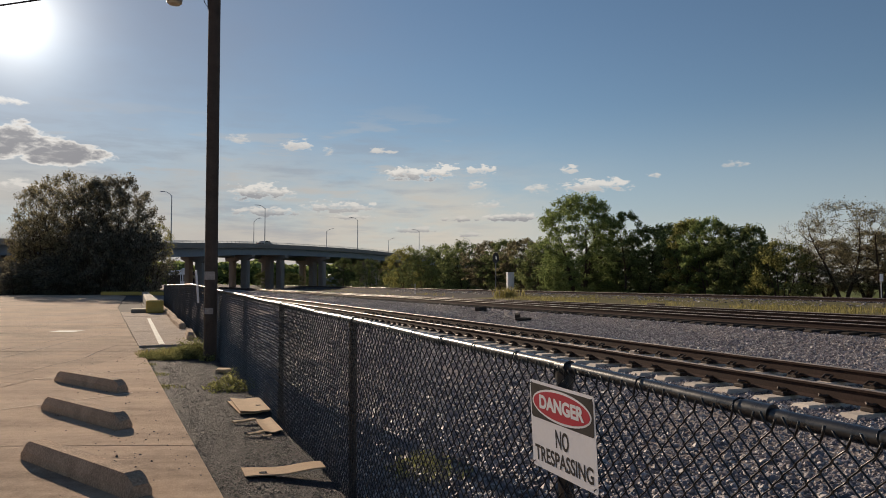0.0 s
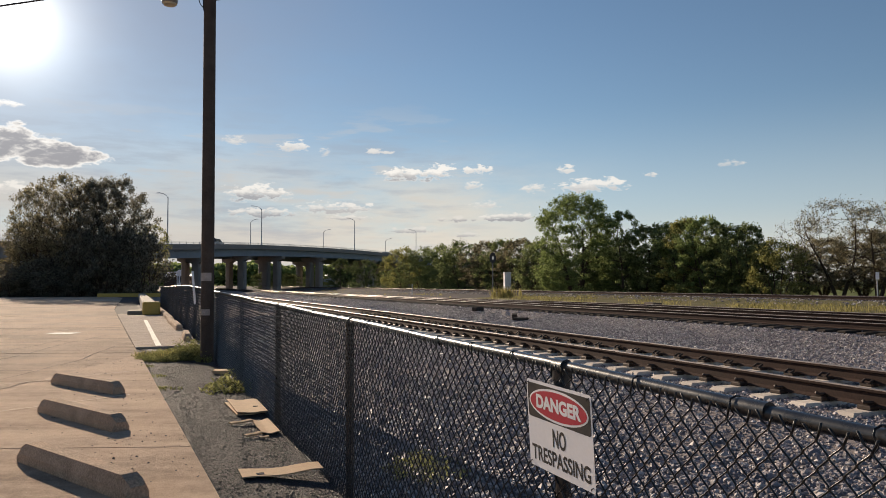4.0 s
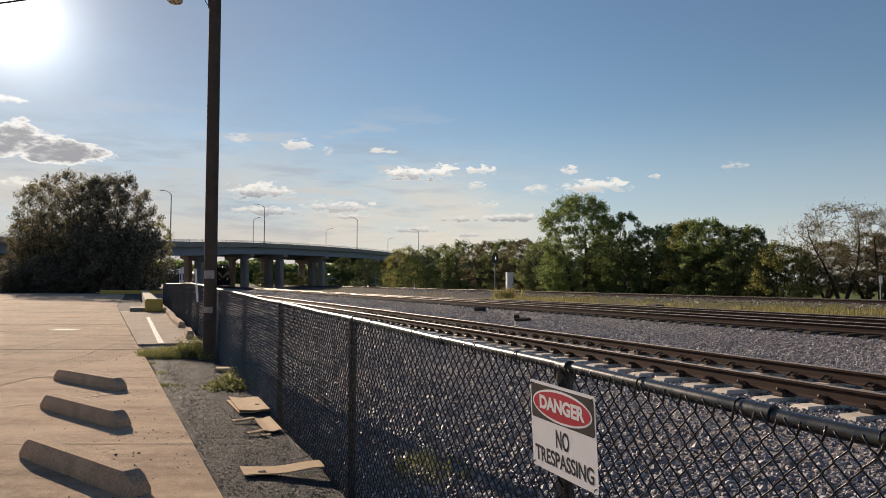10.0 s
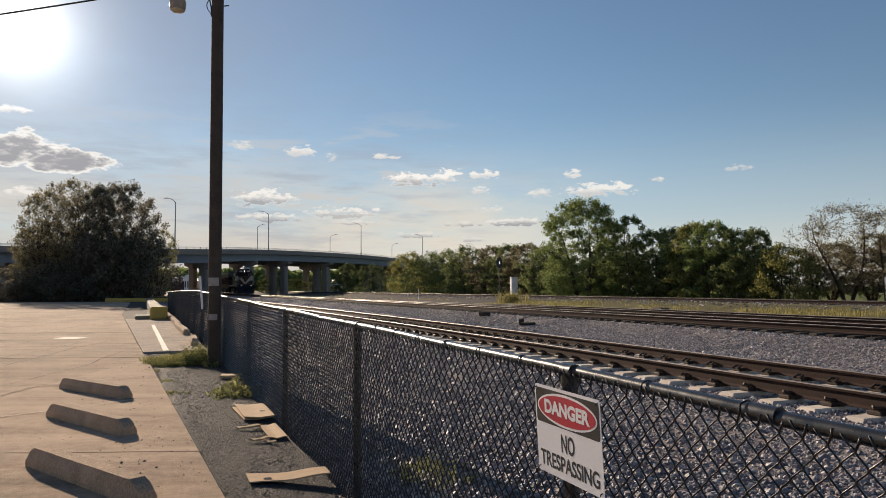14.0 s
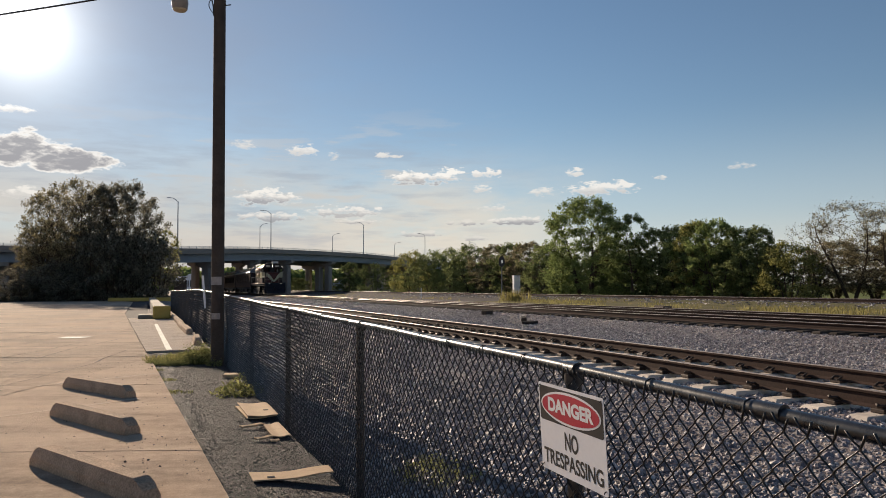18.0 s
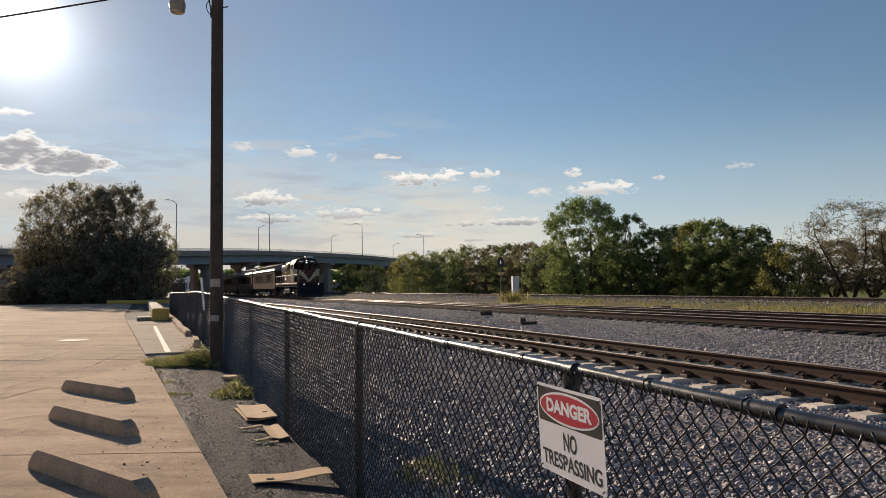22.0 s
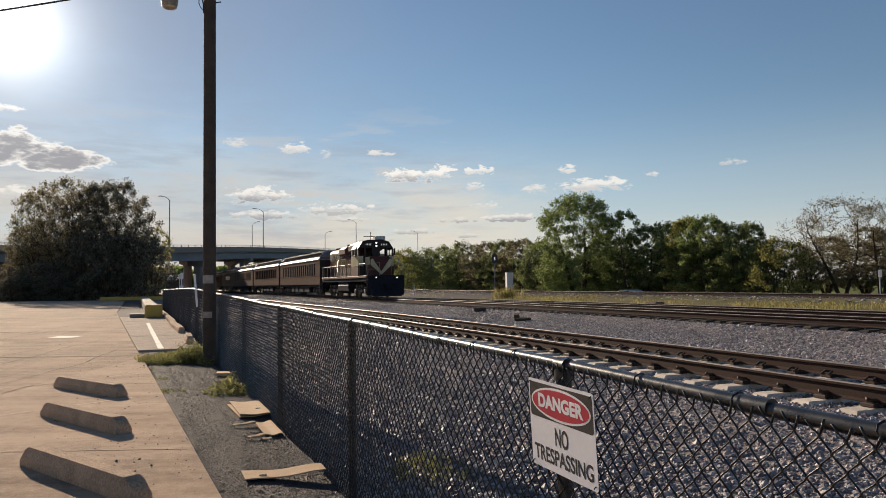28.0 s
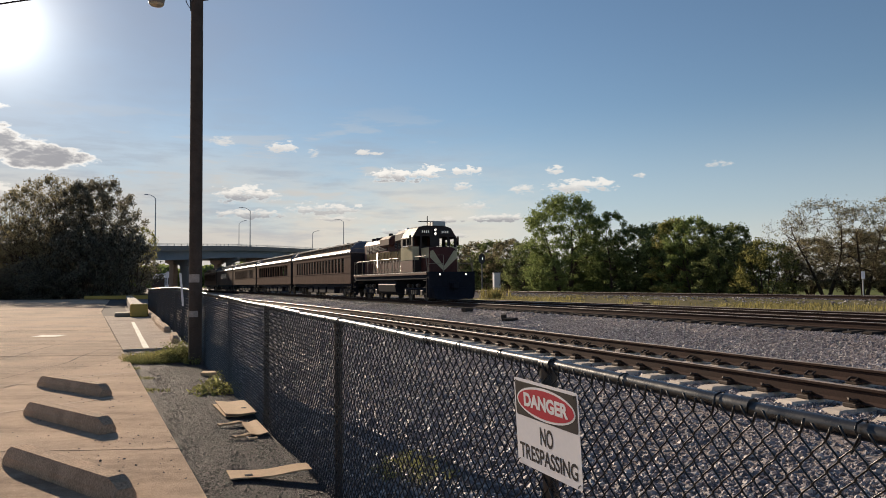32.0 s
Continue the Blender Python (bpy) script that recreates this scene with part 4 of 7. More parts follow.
def build_trees():
    T = "leafy green tree beyond the railway"
    # tangent of the bearing, u, kind, height, half width, leaf
    rows = [
        (0.192, 46, "broad", 12.0, 5.0, M_LEAF, "large spreading green tree with bare limbs showing, beyond the railway"),
        (0.255, 48, "tall", 9.4, 2.6, M_LEAF, T), (0.232, 51, "bush", 6.6, 3.8, M_LEAFD, T), (0.285, 50, "round", 7.4, 3.4, M_LEAFD, T), (0.315, 50, "round", 7.4, 3.6, M_LEAFD, T),
        (0.345, 48, "round", 7.6, 3.2, M_LEAF, T), (0.37, 47, "round", 7.7, 3.1, M_LEAF, T), (0.402, 47, "tall", 7.0, 3.0, M_LEAFD, T), (0.425, 47, "round", 6.8, 2.3, M_LEAFD, T),
        # the tree at 0.34 is yellow in colour where sunlight catches the foliage
        (0.468, 47, "bush", 5.3, 3.2, M_LEAFY, "yellow-green tree beyond the railway"), (0.34, 47, "tall", 7.9, 2.6, M_LEAFY, "yellow-green tree beyond the railway"), (0.44, 49, "bush", 4.6, 3.0, M_LEAFD, T),
        (0.51, 54, "thin", 7.0, 3.2, M_LEAFB, "thin half-bare tree on the grass"), (0.552, 53, "thin", 8.2, 4.4, M_LEAFB, "sparse brownish tree with bare branches on the grass"), (0.605, 53, "thin", 7.4, 4.2, M_LEAFB, "sparse brownish tree with bare branches on the grass"), (0.66, 54, "thin", 8.0, 3.6, M_LEAFB, "thin half-bare tree on the grass"),
        (0.53, 58, "dense", 5.4, 3.4, M_LEAFB, "dense brownish tree behind the half-bare ones"), (0.585, 58, "dense", 5.9, 3.8, M_LEAFB, "dense brownish tree behind the half-bare ones"), (0.64, 58, "dense", 6.0, 3.8, M_LEAFB, "dense brownish tree behind the half-bare ones"),
        (0.72, 54, "round", 8.0, 3.8, M_LEAF, T), (0.80, 54, "broad", 9.0, 4.0, M_LEAF, T),
        (0.142, 47, "bush", 7.4, 4.0, M_LEAFD, T), (0.118, 48, "round", 7.5, 4.2, M_LEAFB, "brown-tinged tree beyond the railway"), (0.09, 48, "round", 7.7, 4.2, M_LEAFD, T), (0.066, 48, "round", 7.8, 4.4, M_LEAFB, "brown-tinged tree beyond the railway"), (0.036, 48, "bush", 8.2, 4.8, M_LEAFD, T), (0.01, 48, "bush", 8.0, 4.8, M_LEAFD, T),
        (-0.018, 46, "bush", 8.2, 4.6, M_LEAFD, T), (-0.045, 44, "bush", 8.4, 4.4, M_LEAFY, "yellow-green tree beyond the railway"),
        (-0.095, 43, "bush", 6.8, 4.2, M_LEAFSHADE, "dark green shrub before the bridge"), (-0.13, 43, "round", 7.6, 3.4, M_LEAFSHADE, "dark green shrub before the bridge"),
    ]
    for i, (tx, u, kind, h, w, lm, lab) in enumerate(rows):
        x, y = at_px(tx, u)
        tree(kind, x, y, ground_z(u, 60), h, w, i * 67 + 150, lm, lab)
    # low dense undergrowth that closes the tree line
    for i in range(29):
        tx = -0.06 + i * 0.0175
        x, y = at_px(tx, 51 + (i % 3))
        tree("low", x, y, -0.1, 4.2 + (i * 7 % 5) * 0.35, 3.4, i * 41, M_LEAFD, "dense dark undergrowth at the foot of the trees", "shrub", "undergrowth")
    for i, (tx, h) in enumerate(((0.50, 3.4), (0.66, 4.0), (0.70, 4.6))):
        x, y = at_px(tx, 56)
        tree("open", x, y, -0.1, h, 2.8, i * 53, M_LEAFB, "brownish low shrub among the trees", "shrub", "brown shrubs")
    # trees at the far end of the parking lot; the dense one at -0.522 is added to shade it
    # their grey and brown leaf colours paint the haze and backlight
    for i, (tx, y, kind, h, w, lm) in enumerate(((-0.430, 93, "dense", 14.8, 4.9, M_LEAFHAZE), (-0.458, 95, "dense", 14.8, 4.4, M_LEAFHAZE), (-0.506, 93, "open", 15.2, 5.8, M_LEAFB), (-0.540, 94, "open", 14.0, 4.6, M_LEAFB), (-0.478, 97, "open", 14.2, 5.0, M_LEAFHAZE), (-0.552, 96, "open", 9.6, 3.6, M_LEAFB), (-0.522, 100, "dense", 10.5, 5.0, M_LEAFHAZE), (-0.383, 95, "open", 9.0, 2.6, M_LEAFY), (-0.512, 98, "thin", 13.8, 5.4, M_LEAFB))):
        tree(kind, tx * y, y, 0, h, w, i * 83 + 20, lm, "dark backlit tree at the end of the parking lot", "tree", "trees at the parking lot")
    for i in range(14):
        tx, y = -0.388 - i * 0.0155, 88 + (i * 5 % 4)
        tree("low", tx * y, y, 0, (7.0 if i < 7 else 3.2 if i < 11 else 2.4) + (i * 3 % 4) * 0.5, 3.2, i * 59, M_LEAFHAZE, "dense dark hedge at the end of the parking lot", "shrub", "hedge at the parking lot")
    # shrubs under the bridge and the far woods
    for i, (tx, y, h) in enumerate(((-0.228, 196, 4.6), (-0.20, 215, 4.2), (-0.165, 240, 5.0), (-0.135, 235, 5.0))):
        tree("bush", tx * y, y, -0.1, h, 5.0, i * 71, M_LEAFSHADE, "dark shrub under the bridge", "shrub", "shrubs under the bridge")
    verts, faces = [], []
    rnd = random.Random(5)
    for i in range(6500):
        tx = rnd.uniform(-0.48, 0.1)
        y = rnd.uniform(420, 470)
        top = 12 + 4 * noise.noise((tx * 14, 0, 0)) + 2.5 * noise.noise((tx * 50, 4, 0))
        z = rnd.uniform(0, 1) ** 0.7 * top
        s = rnd.uniform(3.0, 6.0)
        e = Euler((rnd.uniform(-1.2, 1.2), rnd.uniform(-1.2, 1.2), rnd.uniform(0, 6.28))).to_matrix()
        o = len(verts)
        for a, b, c in ((-0.5, 0, 0), (0, -0.4, 0.1), (0.5, 0, 0), (0, 0.4, 0.1)):
            verts.append(tuple(Vector((tx * y, y, z)) + e @ Vector((a, b, c)) * s))
        faces += [(o, o + 1, o + 2), (o, o + 2, o + 3)]
    me = bpy.data.meshes.new("far_woods")
    me.from_pydata(verts, [], faces)
    me.materials.append(M_LEAF)
    tagged(new("far_woods", me), "hazy far woods behind the bridge", "woods", kind="stuff")


build_trees()


# ---- parking lot ----
def clip_poly(poly, fn):
    out = []
    for i in range(len(poly)):
        a, b = poly[i - 1], poly[i]
        fa, fb = fn(a), fn(b)
        if (fa <= 0) != (fb <= 0):
            k = fa / (fa - fb)
            out.append((a[0] + (b[0] - a[0]) * k, a[1] + (b[1] - a[1]) * k))
        if fb <= 0:
            out.append(b)
    return out


def edge_u(v):
    """Straight ragged edge of the concrete towards the fence."""
    return max(-1.0, 0.1 - 0.0365 * (v - 17.2)) if v > 18 else 0.575 - 0.038 * (v - 5.6)


def lot_edge(p):
    u, v = uv_of(*p)
    return u - edge_u(v)


LOT_TURN = radians(1.0)


def slab(root, poly, name="slab", gap=0.006, z=0.0):
    if len(poly) < 3:
        return
    cx, cy = sum(p[0] for p in poly) / len(poly), sum(p[1] for p in poly) / len(poly)
    g = G()
    shrink = [(cx + (x - cx) * (1 - 2 * gap / 3), cy + (y - cy) * (1 - 2 * gap / 3)) for x, y in poly]
    top = [(cx + (x - cx) * 0.997, cy + (y - cy) * 0.997) for x, y in shrink]
    dz = random.uniform(-0.004, 0.004)
    g.loft([[(x, y, z - 0.15) for x, y in shrink], [(x, y, z - 0.008 + dz) for x, y in shrink], [(x, y, z + dz) for x, y in top]])
    part(name, g, M_CONC if name == "slab" else M_PAVE, root)


def build_lot():
    root = thing("parking_lot", "sunlit worn concrete parking lot of large slabs", "parking lot", kind="structure")
    c, s = math.cos(LOT_TURN), math.sin(LOT_TURN)
    px, py = 5.2, 4.6
    for i in range(-12, 3):
        for j in range(-3, 19):
            q = [(-1.2 + px * (i + a), 6.75 + py * (j + b)) for a, b in ((0, 0), (1, 0), (1, 1), (0, 1))]
            poly = [(x * c - y * s + 0.5, x * s + y * c) for x, y in q]
            if min(p[1] for p in poly) > 84:
                continue
            main = clip_poly(poly, lambda p: max(lot_edge(p), p[1] - 85))
            slab(root, main)
    # strip of pavement between the lot and the fence, further on
    for k in range(4):
        v0, v1 = 18.4 + 5.2 * k, 18.4 + 5.2 * (k + 1) - 0.02
        slab(root, [tuple(W(a, b).xy) for a, b in ((0.12 - 0.0365 * (v0 - 17.2), v0), (1.46, v0), (1.46, v1), (0.12 - 0.0365 * (v1 - 17.2), v1))], "pavement_slab", z=0.012)
    # painted lines
    def stripe(p0, p1, w, name="painted_line", z=0.0095, faint=False):
        d = Vector((p1[0] - p0[0], p1[1] - p0[1], 0))
        n = Vector((-d.y, d.x, 0)).normalized() * (w / 2)
        g = G()
        k = max(2, int(d.length / 0.35))
        rnd = random.Random(int(p0[1] * 10))
        L, R = [], []
        for i in range(k + 1):
            q = Vector((*p0, z)) + d * (i / k)
            L.append(tuple(q + n * rnd.uniform(0.75, 1.05)))
            R.append(tuple(q - n * rnd.uniform(0.75, 1.05)))
        g.add(L + R, [(i, i + 1, k + 2 + i, k + 1 + i) for i in range(k)])
        part(name, g, M_FAINT if faint else M_WHITE, root, "worn pale painted line" if faint else "faded white painted line")
    for a, b in (((-6.1, 7.2), (-4.04, 9.83)), ((-7.98, 8.8), (-4.9, 12.72))):
        stripe(a, b, 0.04, faint=True)
    stripe((-11.5, 22.1), (-10.72, 22.1), 0.8)
    stripe(tuple(W(0.58, 18.5).xy), tuple(W(0.48, 32).xy), 0.14, z=0.02)


def build_cracks():
    """Thin wandering cracks filled with dark dirt."""
    rnd = random.Random(12)
    for i, (x, y, a, ln) in enumerate(((-6.7, 11.1, 94, 6.5), (-8.4, 13.9, 95, 7.5), (-7.5, 12.66, -2, 0.8), (-12.0, 17.0, 100, 8.0), (-9.4, 15.2, 97, 5.0), (-13.5, 24.0, 98, 9.0))):
        g = G()
        p, d = Vector((x, y, 0.0075)), radians(a)
        pts = [p.copy()]
        for k in range(int(ln / 0.22)):
            d += rnd.gauss(0, 0.07)
            d += (radians(a) - d) * 0.25
            p = p + Vector((math.cos(d), math.sin(d), 0)) * 0.22
            pts.append(p.copy())
        L, R = [], []
        for k, q in enumerate(pts):
            n = Vector((-math.sin(d), math.cos(d), 0)) * 0.012 * rnd.uniform(0.3, 1.4)
            L.append(tuple(q + n))
            R.append(tuple(q - n))
        m = len(L)
        g.add(L + R, [(k, k + 1, m + k + 1, m + k) for k in range(m - 1)])
        tagged(new("crack", g.mesh("crack", M_STRIP)), "dark dirt-filled crack in the concrete", "crack", "cracks in the concrete", kind="structure")


build_cracks()


def build_wheel_stops():
    sec = [(-0.075, 0), (0.075, 0), (0.075, 0.06), (0.05, 0.125), (-0.05, 0.125), (-0.075, 0.06)]
    g = G()
    L = 0.915
    rings = []
    for y, k, h in ((-L, 0.9, 0.55), (-L + 0.05, 1, 0.8), (-L + 0.13, 1, 1.0), (-0.3, 1, 1.0), (0.3, 1, 1.0), (L - 0.13, 1, 1.0), (L - 0.05, 1, 0.8), (L, 0.9, 0.55)):
        rings.append([(x * k * 1.05, y, z * h) for x, z in sec])
    g.loft(rings)
    me = g.mesh("parking_block", M_STOP)
    for cx, cy, a in ((-2.724, 5.677, -0.70), (-3.828, 8.026, -0.71), (-4.933, 10.492, -0.68)):
        ob = tagged(new("parking_block", me), "worn grey concrete parking block on the lot", "parking block", "parking blocks")
        ob.matrix_basis = Matrix.Translation((cx, cy, 0.004)) @ Matrix.Rotation(a - math.pi / 2, 4, "Z") @ Matrix.Diagonal((1.15, 1, 1.25, 1))
    ob = tagged(new("parking_block", me), "old concrete parking block lying beside the fence", "parking block", "parking blocks")
    ob.matrix_basis = along(1.33, 20.6, 0.014, -2) @ Matrix.Diagonal((1.2, 1, 1.5, 1))
    # long worn kerb at the foot of the fence
    root = thing("old_kerb", "long worn concrete kerb at the foot of the fence", "kerb")
    rnd = random.Random(3)
    v = 24.4
    while v < 43.5:
        g, ln = G(), rnd.uniform(2.6, 3.2)
        h, o = rnd.uniform(0.17, 0.21), rnd.uniform(-0.02, 0.02)
        g.loft([[(x * k, y, z * q) for x, z in ((-0.10, 0), (0.10, 0), (0.10, h * 0.7), (0.06, h), (-0.06, h), (-0.10, h * 0.7))] for y, k, q in ((0.0, 0.75, 0.6), (0.06, 1, 0.92), (0.16, 1, 1), (ln - 0.16, 1, 1), (ln - 0.06, 1, 0.94), (ln, 0.8, 0.7))])
        part("kerb_stone", g, M_STOP, root, m=along(1.36 + o, v, 0.012, rnd.uniform(-0.6, 0.6)))
        v += ln + 0.03


def build_barriers():
    root = thing("concrete_barrier", "low concrete barrier with a yellow painted end", "barrier", m=along(0.82, 37.2, 0.01))
    g = G()
    g.box((0, 0.35, 0.31), (0.78, 0.7, 0.6), b=0.05)
    part("painted_end", g, M_YELLOW, root, "yellow painted end block")
    g = G()
    g.box((-0.05, 18.0, 0.30), (0.6, 34.5, 0.58), b=0.06)
    part("wall", g, M_KERB, root)
    root = thing("yellow_kerb", "long yellow painted kerb before the trees", "kerb", m=Matrix.Translation((-33.5, 83.2, 0)))
    g = G()
    g.box((0, 0, 0.2), (9.0, 0.5, 0.42), b=0.05)
    part("kerb_block", g, M_YELLOW, root)
    root = thing("kerb_stone", "small weathered kerb stone at the edge of the lot", "kerb", m=along(0.62, 38.6, 0.0))
    g = G()
    g.box((-0.5, 0, 0.1), (0.7, 1.6, 0.2), b=0.04)
    part("kerb_block", g, M_KERB, root)


build_wheel_stops()
build_barriers()


# ---- lamp pole by the fence ----
def build_pole():
    root = thing("utility_pole", "dark weathered timber pole with white paint marks", "utility pole", m=Matrix.Translation((-4.52, 14.5, -0.1)))
    g = G()
    g.tube([(0.045, 0, -0.5), (0.045, 0, 0), (0.04, 0, 3), (0.035, 0, 6), (0.03, 0, 9.6)], [0.127, 0.126, 0.122, 0.118, 0.112], 16)
    part("pole", g, M_POLE, root, smooth=True)
    for z, h, a0, a1 in ((1.62, 0.16, 3.6, 5.6), (0.95, 0.12, 3.9, 5.4)):
        g = G()
        rings = [[(0.044 + r * math.cos(a), r * math.sin(a), z + dz) for a in [a0 + (a1 - a0) * i / 8 for i in range(9)]] for r, dz in ((0.128, 0), (0.1275, h * 0.55), (0.127, h))]
        g.loft(rings, caps=False, close=False)
        part("paint_mark", g, M_SMUDGE, root, "ragged pale paint mark")
    arm = G()
    arm.tube([(0.03, 0, 7.75), (-0.3, 0.0, 7.95), (-0.62, 0, 7.85), (-0.76, 0, 7.45)], 0.022, 8)
    part("lamp_arm", arm, M_STEEL, root, "curved metal lamp arm")
    head = G()
    head.tube([(-0.76, 0, 7.72), (-0.76, 0, 7.52), (-0.77, 0, 7.44), (-0.77, 0, 7.40)], [0.06, 0.09, 0.13, 0.135], 16)
    h = part("lamp_head", head, M_STEEL, root, "grey metal lamp head", True)
    body = G()
    body.tube([(-0.77, 0, 7.40), (-0.77, 0, 7.30), (-0.77, 0, 7.16)], [0.135, 0.165, 0.145], 18, caps=False)
    part("refractor", body, M_REFRACTOR, h, "tan ribbed lamp refractor", True)
    lens = G()
    lens.tube([(-0.77, 0, 7.165), (-0.77, 0, 7.13)], [0.142, 0.115], 18)
    part("lens", lens, M_LENS, h, "pale glass lens lit by the sun", True)
    loop = G()
    loop.tube([(-0.05 - 0.13 * math.sin(a) ** 2 * (1 + 0.3 * math.cos(a)), -0.02, 7.22 + 0.2 * math.cos(a)) for a in [0.2 + 0.32 * k for k in range(18)]], 0.008, 6)
    part("loose_cable", loop, M_DARKSTEEL, root, "loose loop of black cable")
    drop = G()
    drop.tube([(-0.34, 0, 7.72), (-0.22, -0.01, 7.52), (-0.13, -0.02, 7.38), (-0.09, -0.02, 7.2), (-0.085, -0.02, 7.02)], 0.014, 6)
    part("feed_cable", drop, M_DARKSTEEL, root, "dark cable drooping to the pole")
    peg = G()
    peg.tube([(0.1, -0.02, 7.22), (0.26, -0.02, 7.24)], 0.012, 6)
    part("step_bolt", peg, M_DARKSTEEL, root)
    wire = G()
    a, b = Vector((0, 0, 7.78)), Vector((-9.5, 0, 6.39))
    wire.tube([a.lerp(b, i / 20) - Vector((0, 0, 0.06 * (4 * (i / 20) * (1 - i / 20)))) for i in range(21)], 0.017, 6)
    part("service_cable", wire, M_DARKSTEEL, root, "sagging black service cable")


M_SMUDGE = mat("worn_pale_paint", (0.34, 0.30, 0.28), 0.85, var=0.4, scale=14, fine=60, bump=0.1)
M_LENS = leaf_mat("pale_lamp_glass", (0.85, 0.78, 0.62), (0.7, 0.64, 0.52), 0.05)
M_REFRACTOR = mat("tan_lamp_plastic", (0.30, 0.235, 0.18), 0.5, var=0.2)
build_pole()


# ---- signals and boxes beyond the tracks ----
M_MAST = mat("weathered_mast_paint", (0.20, 0.20, 0.20), 0.7, var=0.3, spec=0.1)
# no known lamp: glow added so the pale mark on the target stays white
M_SIGNALGLOW = glow("lit_signal_lamp", (0.95, 0.95, 0.9), 0.45)


def build_signal():
    x, y = at_px(0.0777, 35)
    root = thing("railway_signal", "slim railway signal mast with a black oval target", "railway signal", m=Matrix.Translation((x, y, -0.1)))
    g = G()
    g.tube([(0, 0, -0.2), (0, 0, 4.5)], 0.06, 8)
    part("mast", g, M_MAST, root)
    g = G()
    ring = [(0.34 * math.cos(a), 0.58 * math.sin(a)) for a in [6.283 * i / 20 for i in range(20)]]
    g.loft([[(px, -0.12, 4.15 + pz) for px, pz in ring], [(px, -0.16, 4.15 + pz) for px, pz in ring]])
    t = part("target", g, M_DARKSTEEL, root, "black oval signal target")
    g = G()
    g.box((0.03, -0.19, 4.15), (0.06, 0.06, 0.34), b=0.02)
    part("lamp_bar", g, M_SIGNALGLOW, t, "pale mark on the target, given a glow to stay white")
    g = G()
    g.box((0, 0, 0.1), (0.5, 0.5, 0.4), b=0.03)
    part("base", g, M_KERB, root)
    x, y = at_px(0.0975, 41.9)
    root = thing("equipment_cabinet", "tall white metal equipment cabinet beside the far track", "cabinet", m=Matrix.Translation((x, y, -0.2)) @ Matrix.Rotation(0.2, 4, "Z"))
    g = G()
    g.box((0, 0, 1.42), (0.78, 0.7, 2.84), b=0.03)
    part("body", g, M_SIGNWHITE, root)
    g = G()
    g.box((0, 0, 2.88), (0.86, 0.78, 0.08), b=0.02)
    part("lid", g, M_SIGNWHITE, root)
    g = G()
    g.box((0.0, -0.36, 1.5), (0.64, 0.02, 2.4), b=0.005)
    d = part("door", g, M_SIGNWHITE, root)
    g = G()
    g.box((0.24, -0.39, 1.4), (0.04, 0.04, 0.2))
    part("handle", g, M_DARKSTEEL, d)
    for tx, u, h in ((-0.032, 33.5, 1.45), (-0.118, 40.8, 1.2)):
        x, y = at_px(tx, u)
        root = thing("marker_post", "slim white marker post beside the track", "post", "marker posts", m=Matrix.Translation((x, y, -0.15)))
        g = G()
        g.tube([(0, 0, -0.2), (0, 0, h)], 0.05, 8)
        part("post", g, M_SIGNWHITE, root)
    x, y = at_px(0.604, 42.0)
    root = thing("marker_post", "thin grey post with a small white plate beside the track", "post", "marker posts", m=Matrix.Translation((x, y, -0.15)))
    g = G()
    g.tube([(0, 0, -0.2), (0, 0, 2.15)], 0.035, 8)
    part("post", g, M_STEEL, root)
    g = G()
    g.box((0, -0.05, 1.92), (0.22, 0.03, 0.46), b=0.01)
    part("plate", g, M_SIGNWHITE, root, "small white plate")


build_signal()


def build_far_shed():
    root = thing("warehouse", "long low pale-roofed warehouse far behind the trees", "building", m=Matrix.Translation((-92, 152, 0)) @ Matrix.Rotation(0.25, 4, "Z"))
    g = G()
    g.box((0, 0, 2.9), (44, 16, 5.8), b=0.02)
    part("wall", g, M_KERB, root, "tan block wall")
    g = G()
    g.loft([[(x, -8.4, 5.8), (x, -8.4, 6.0), (x, 0, 7.7), (x, 8.4, 6.0), (x, 8.4, 5.8)] for x in (-22.4, 22.4)])
    part("roof", g, M_STEEL, root, "pale metal roof")
    for k in range(6):
        g = G()
        g.box((-18 + 7 * k, -8.03, 1.8), (3.2, 0.1, 3.4))
        part("door", g, M_DARKSTEEL, root)


build_far_shed()


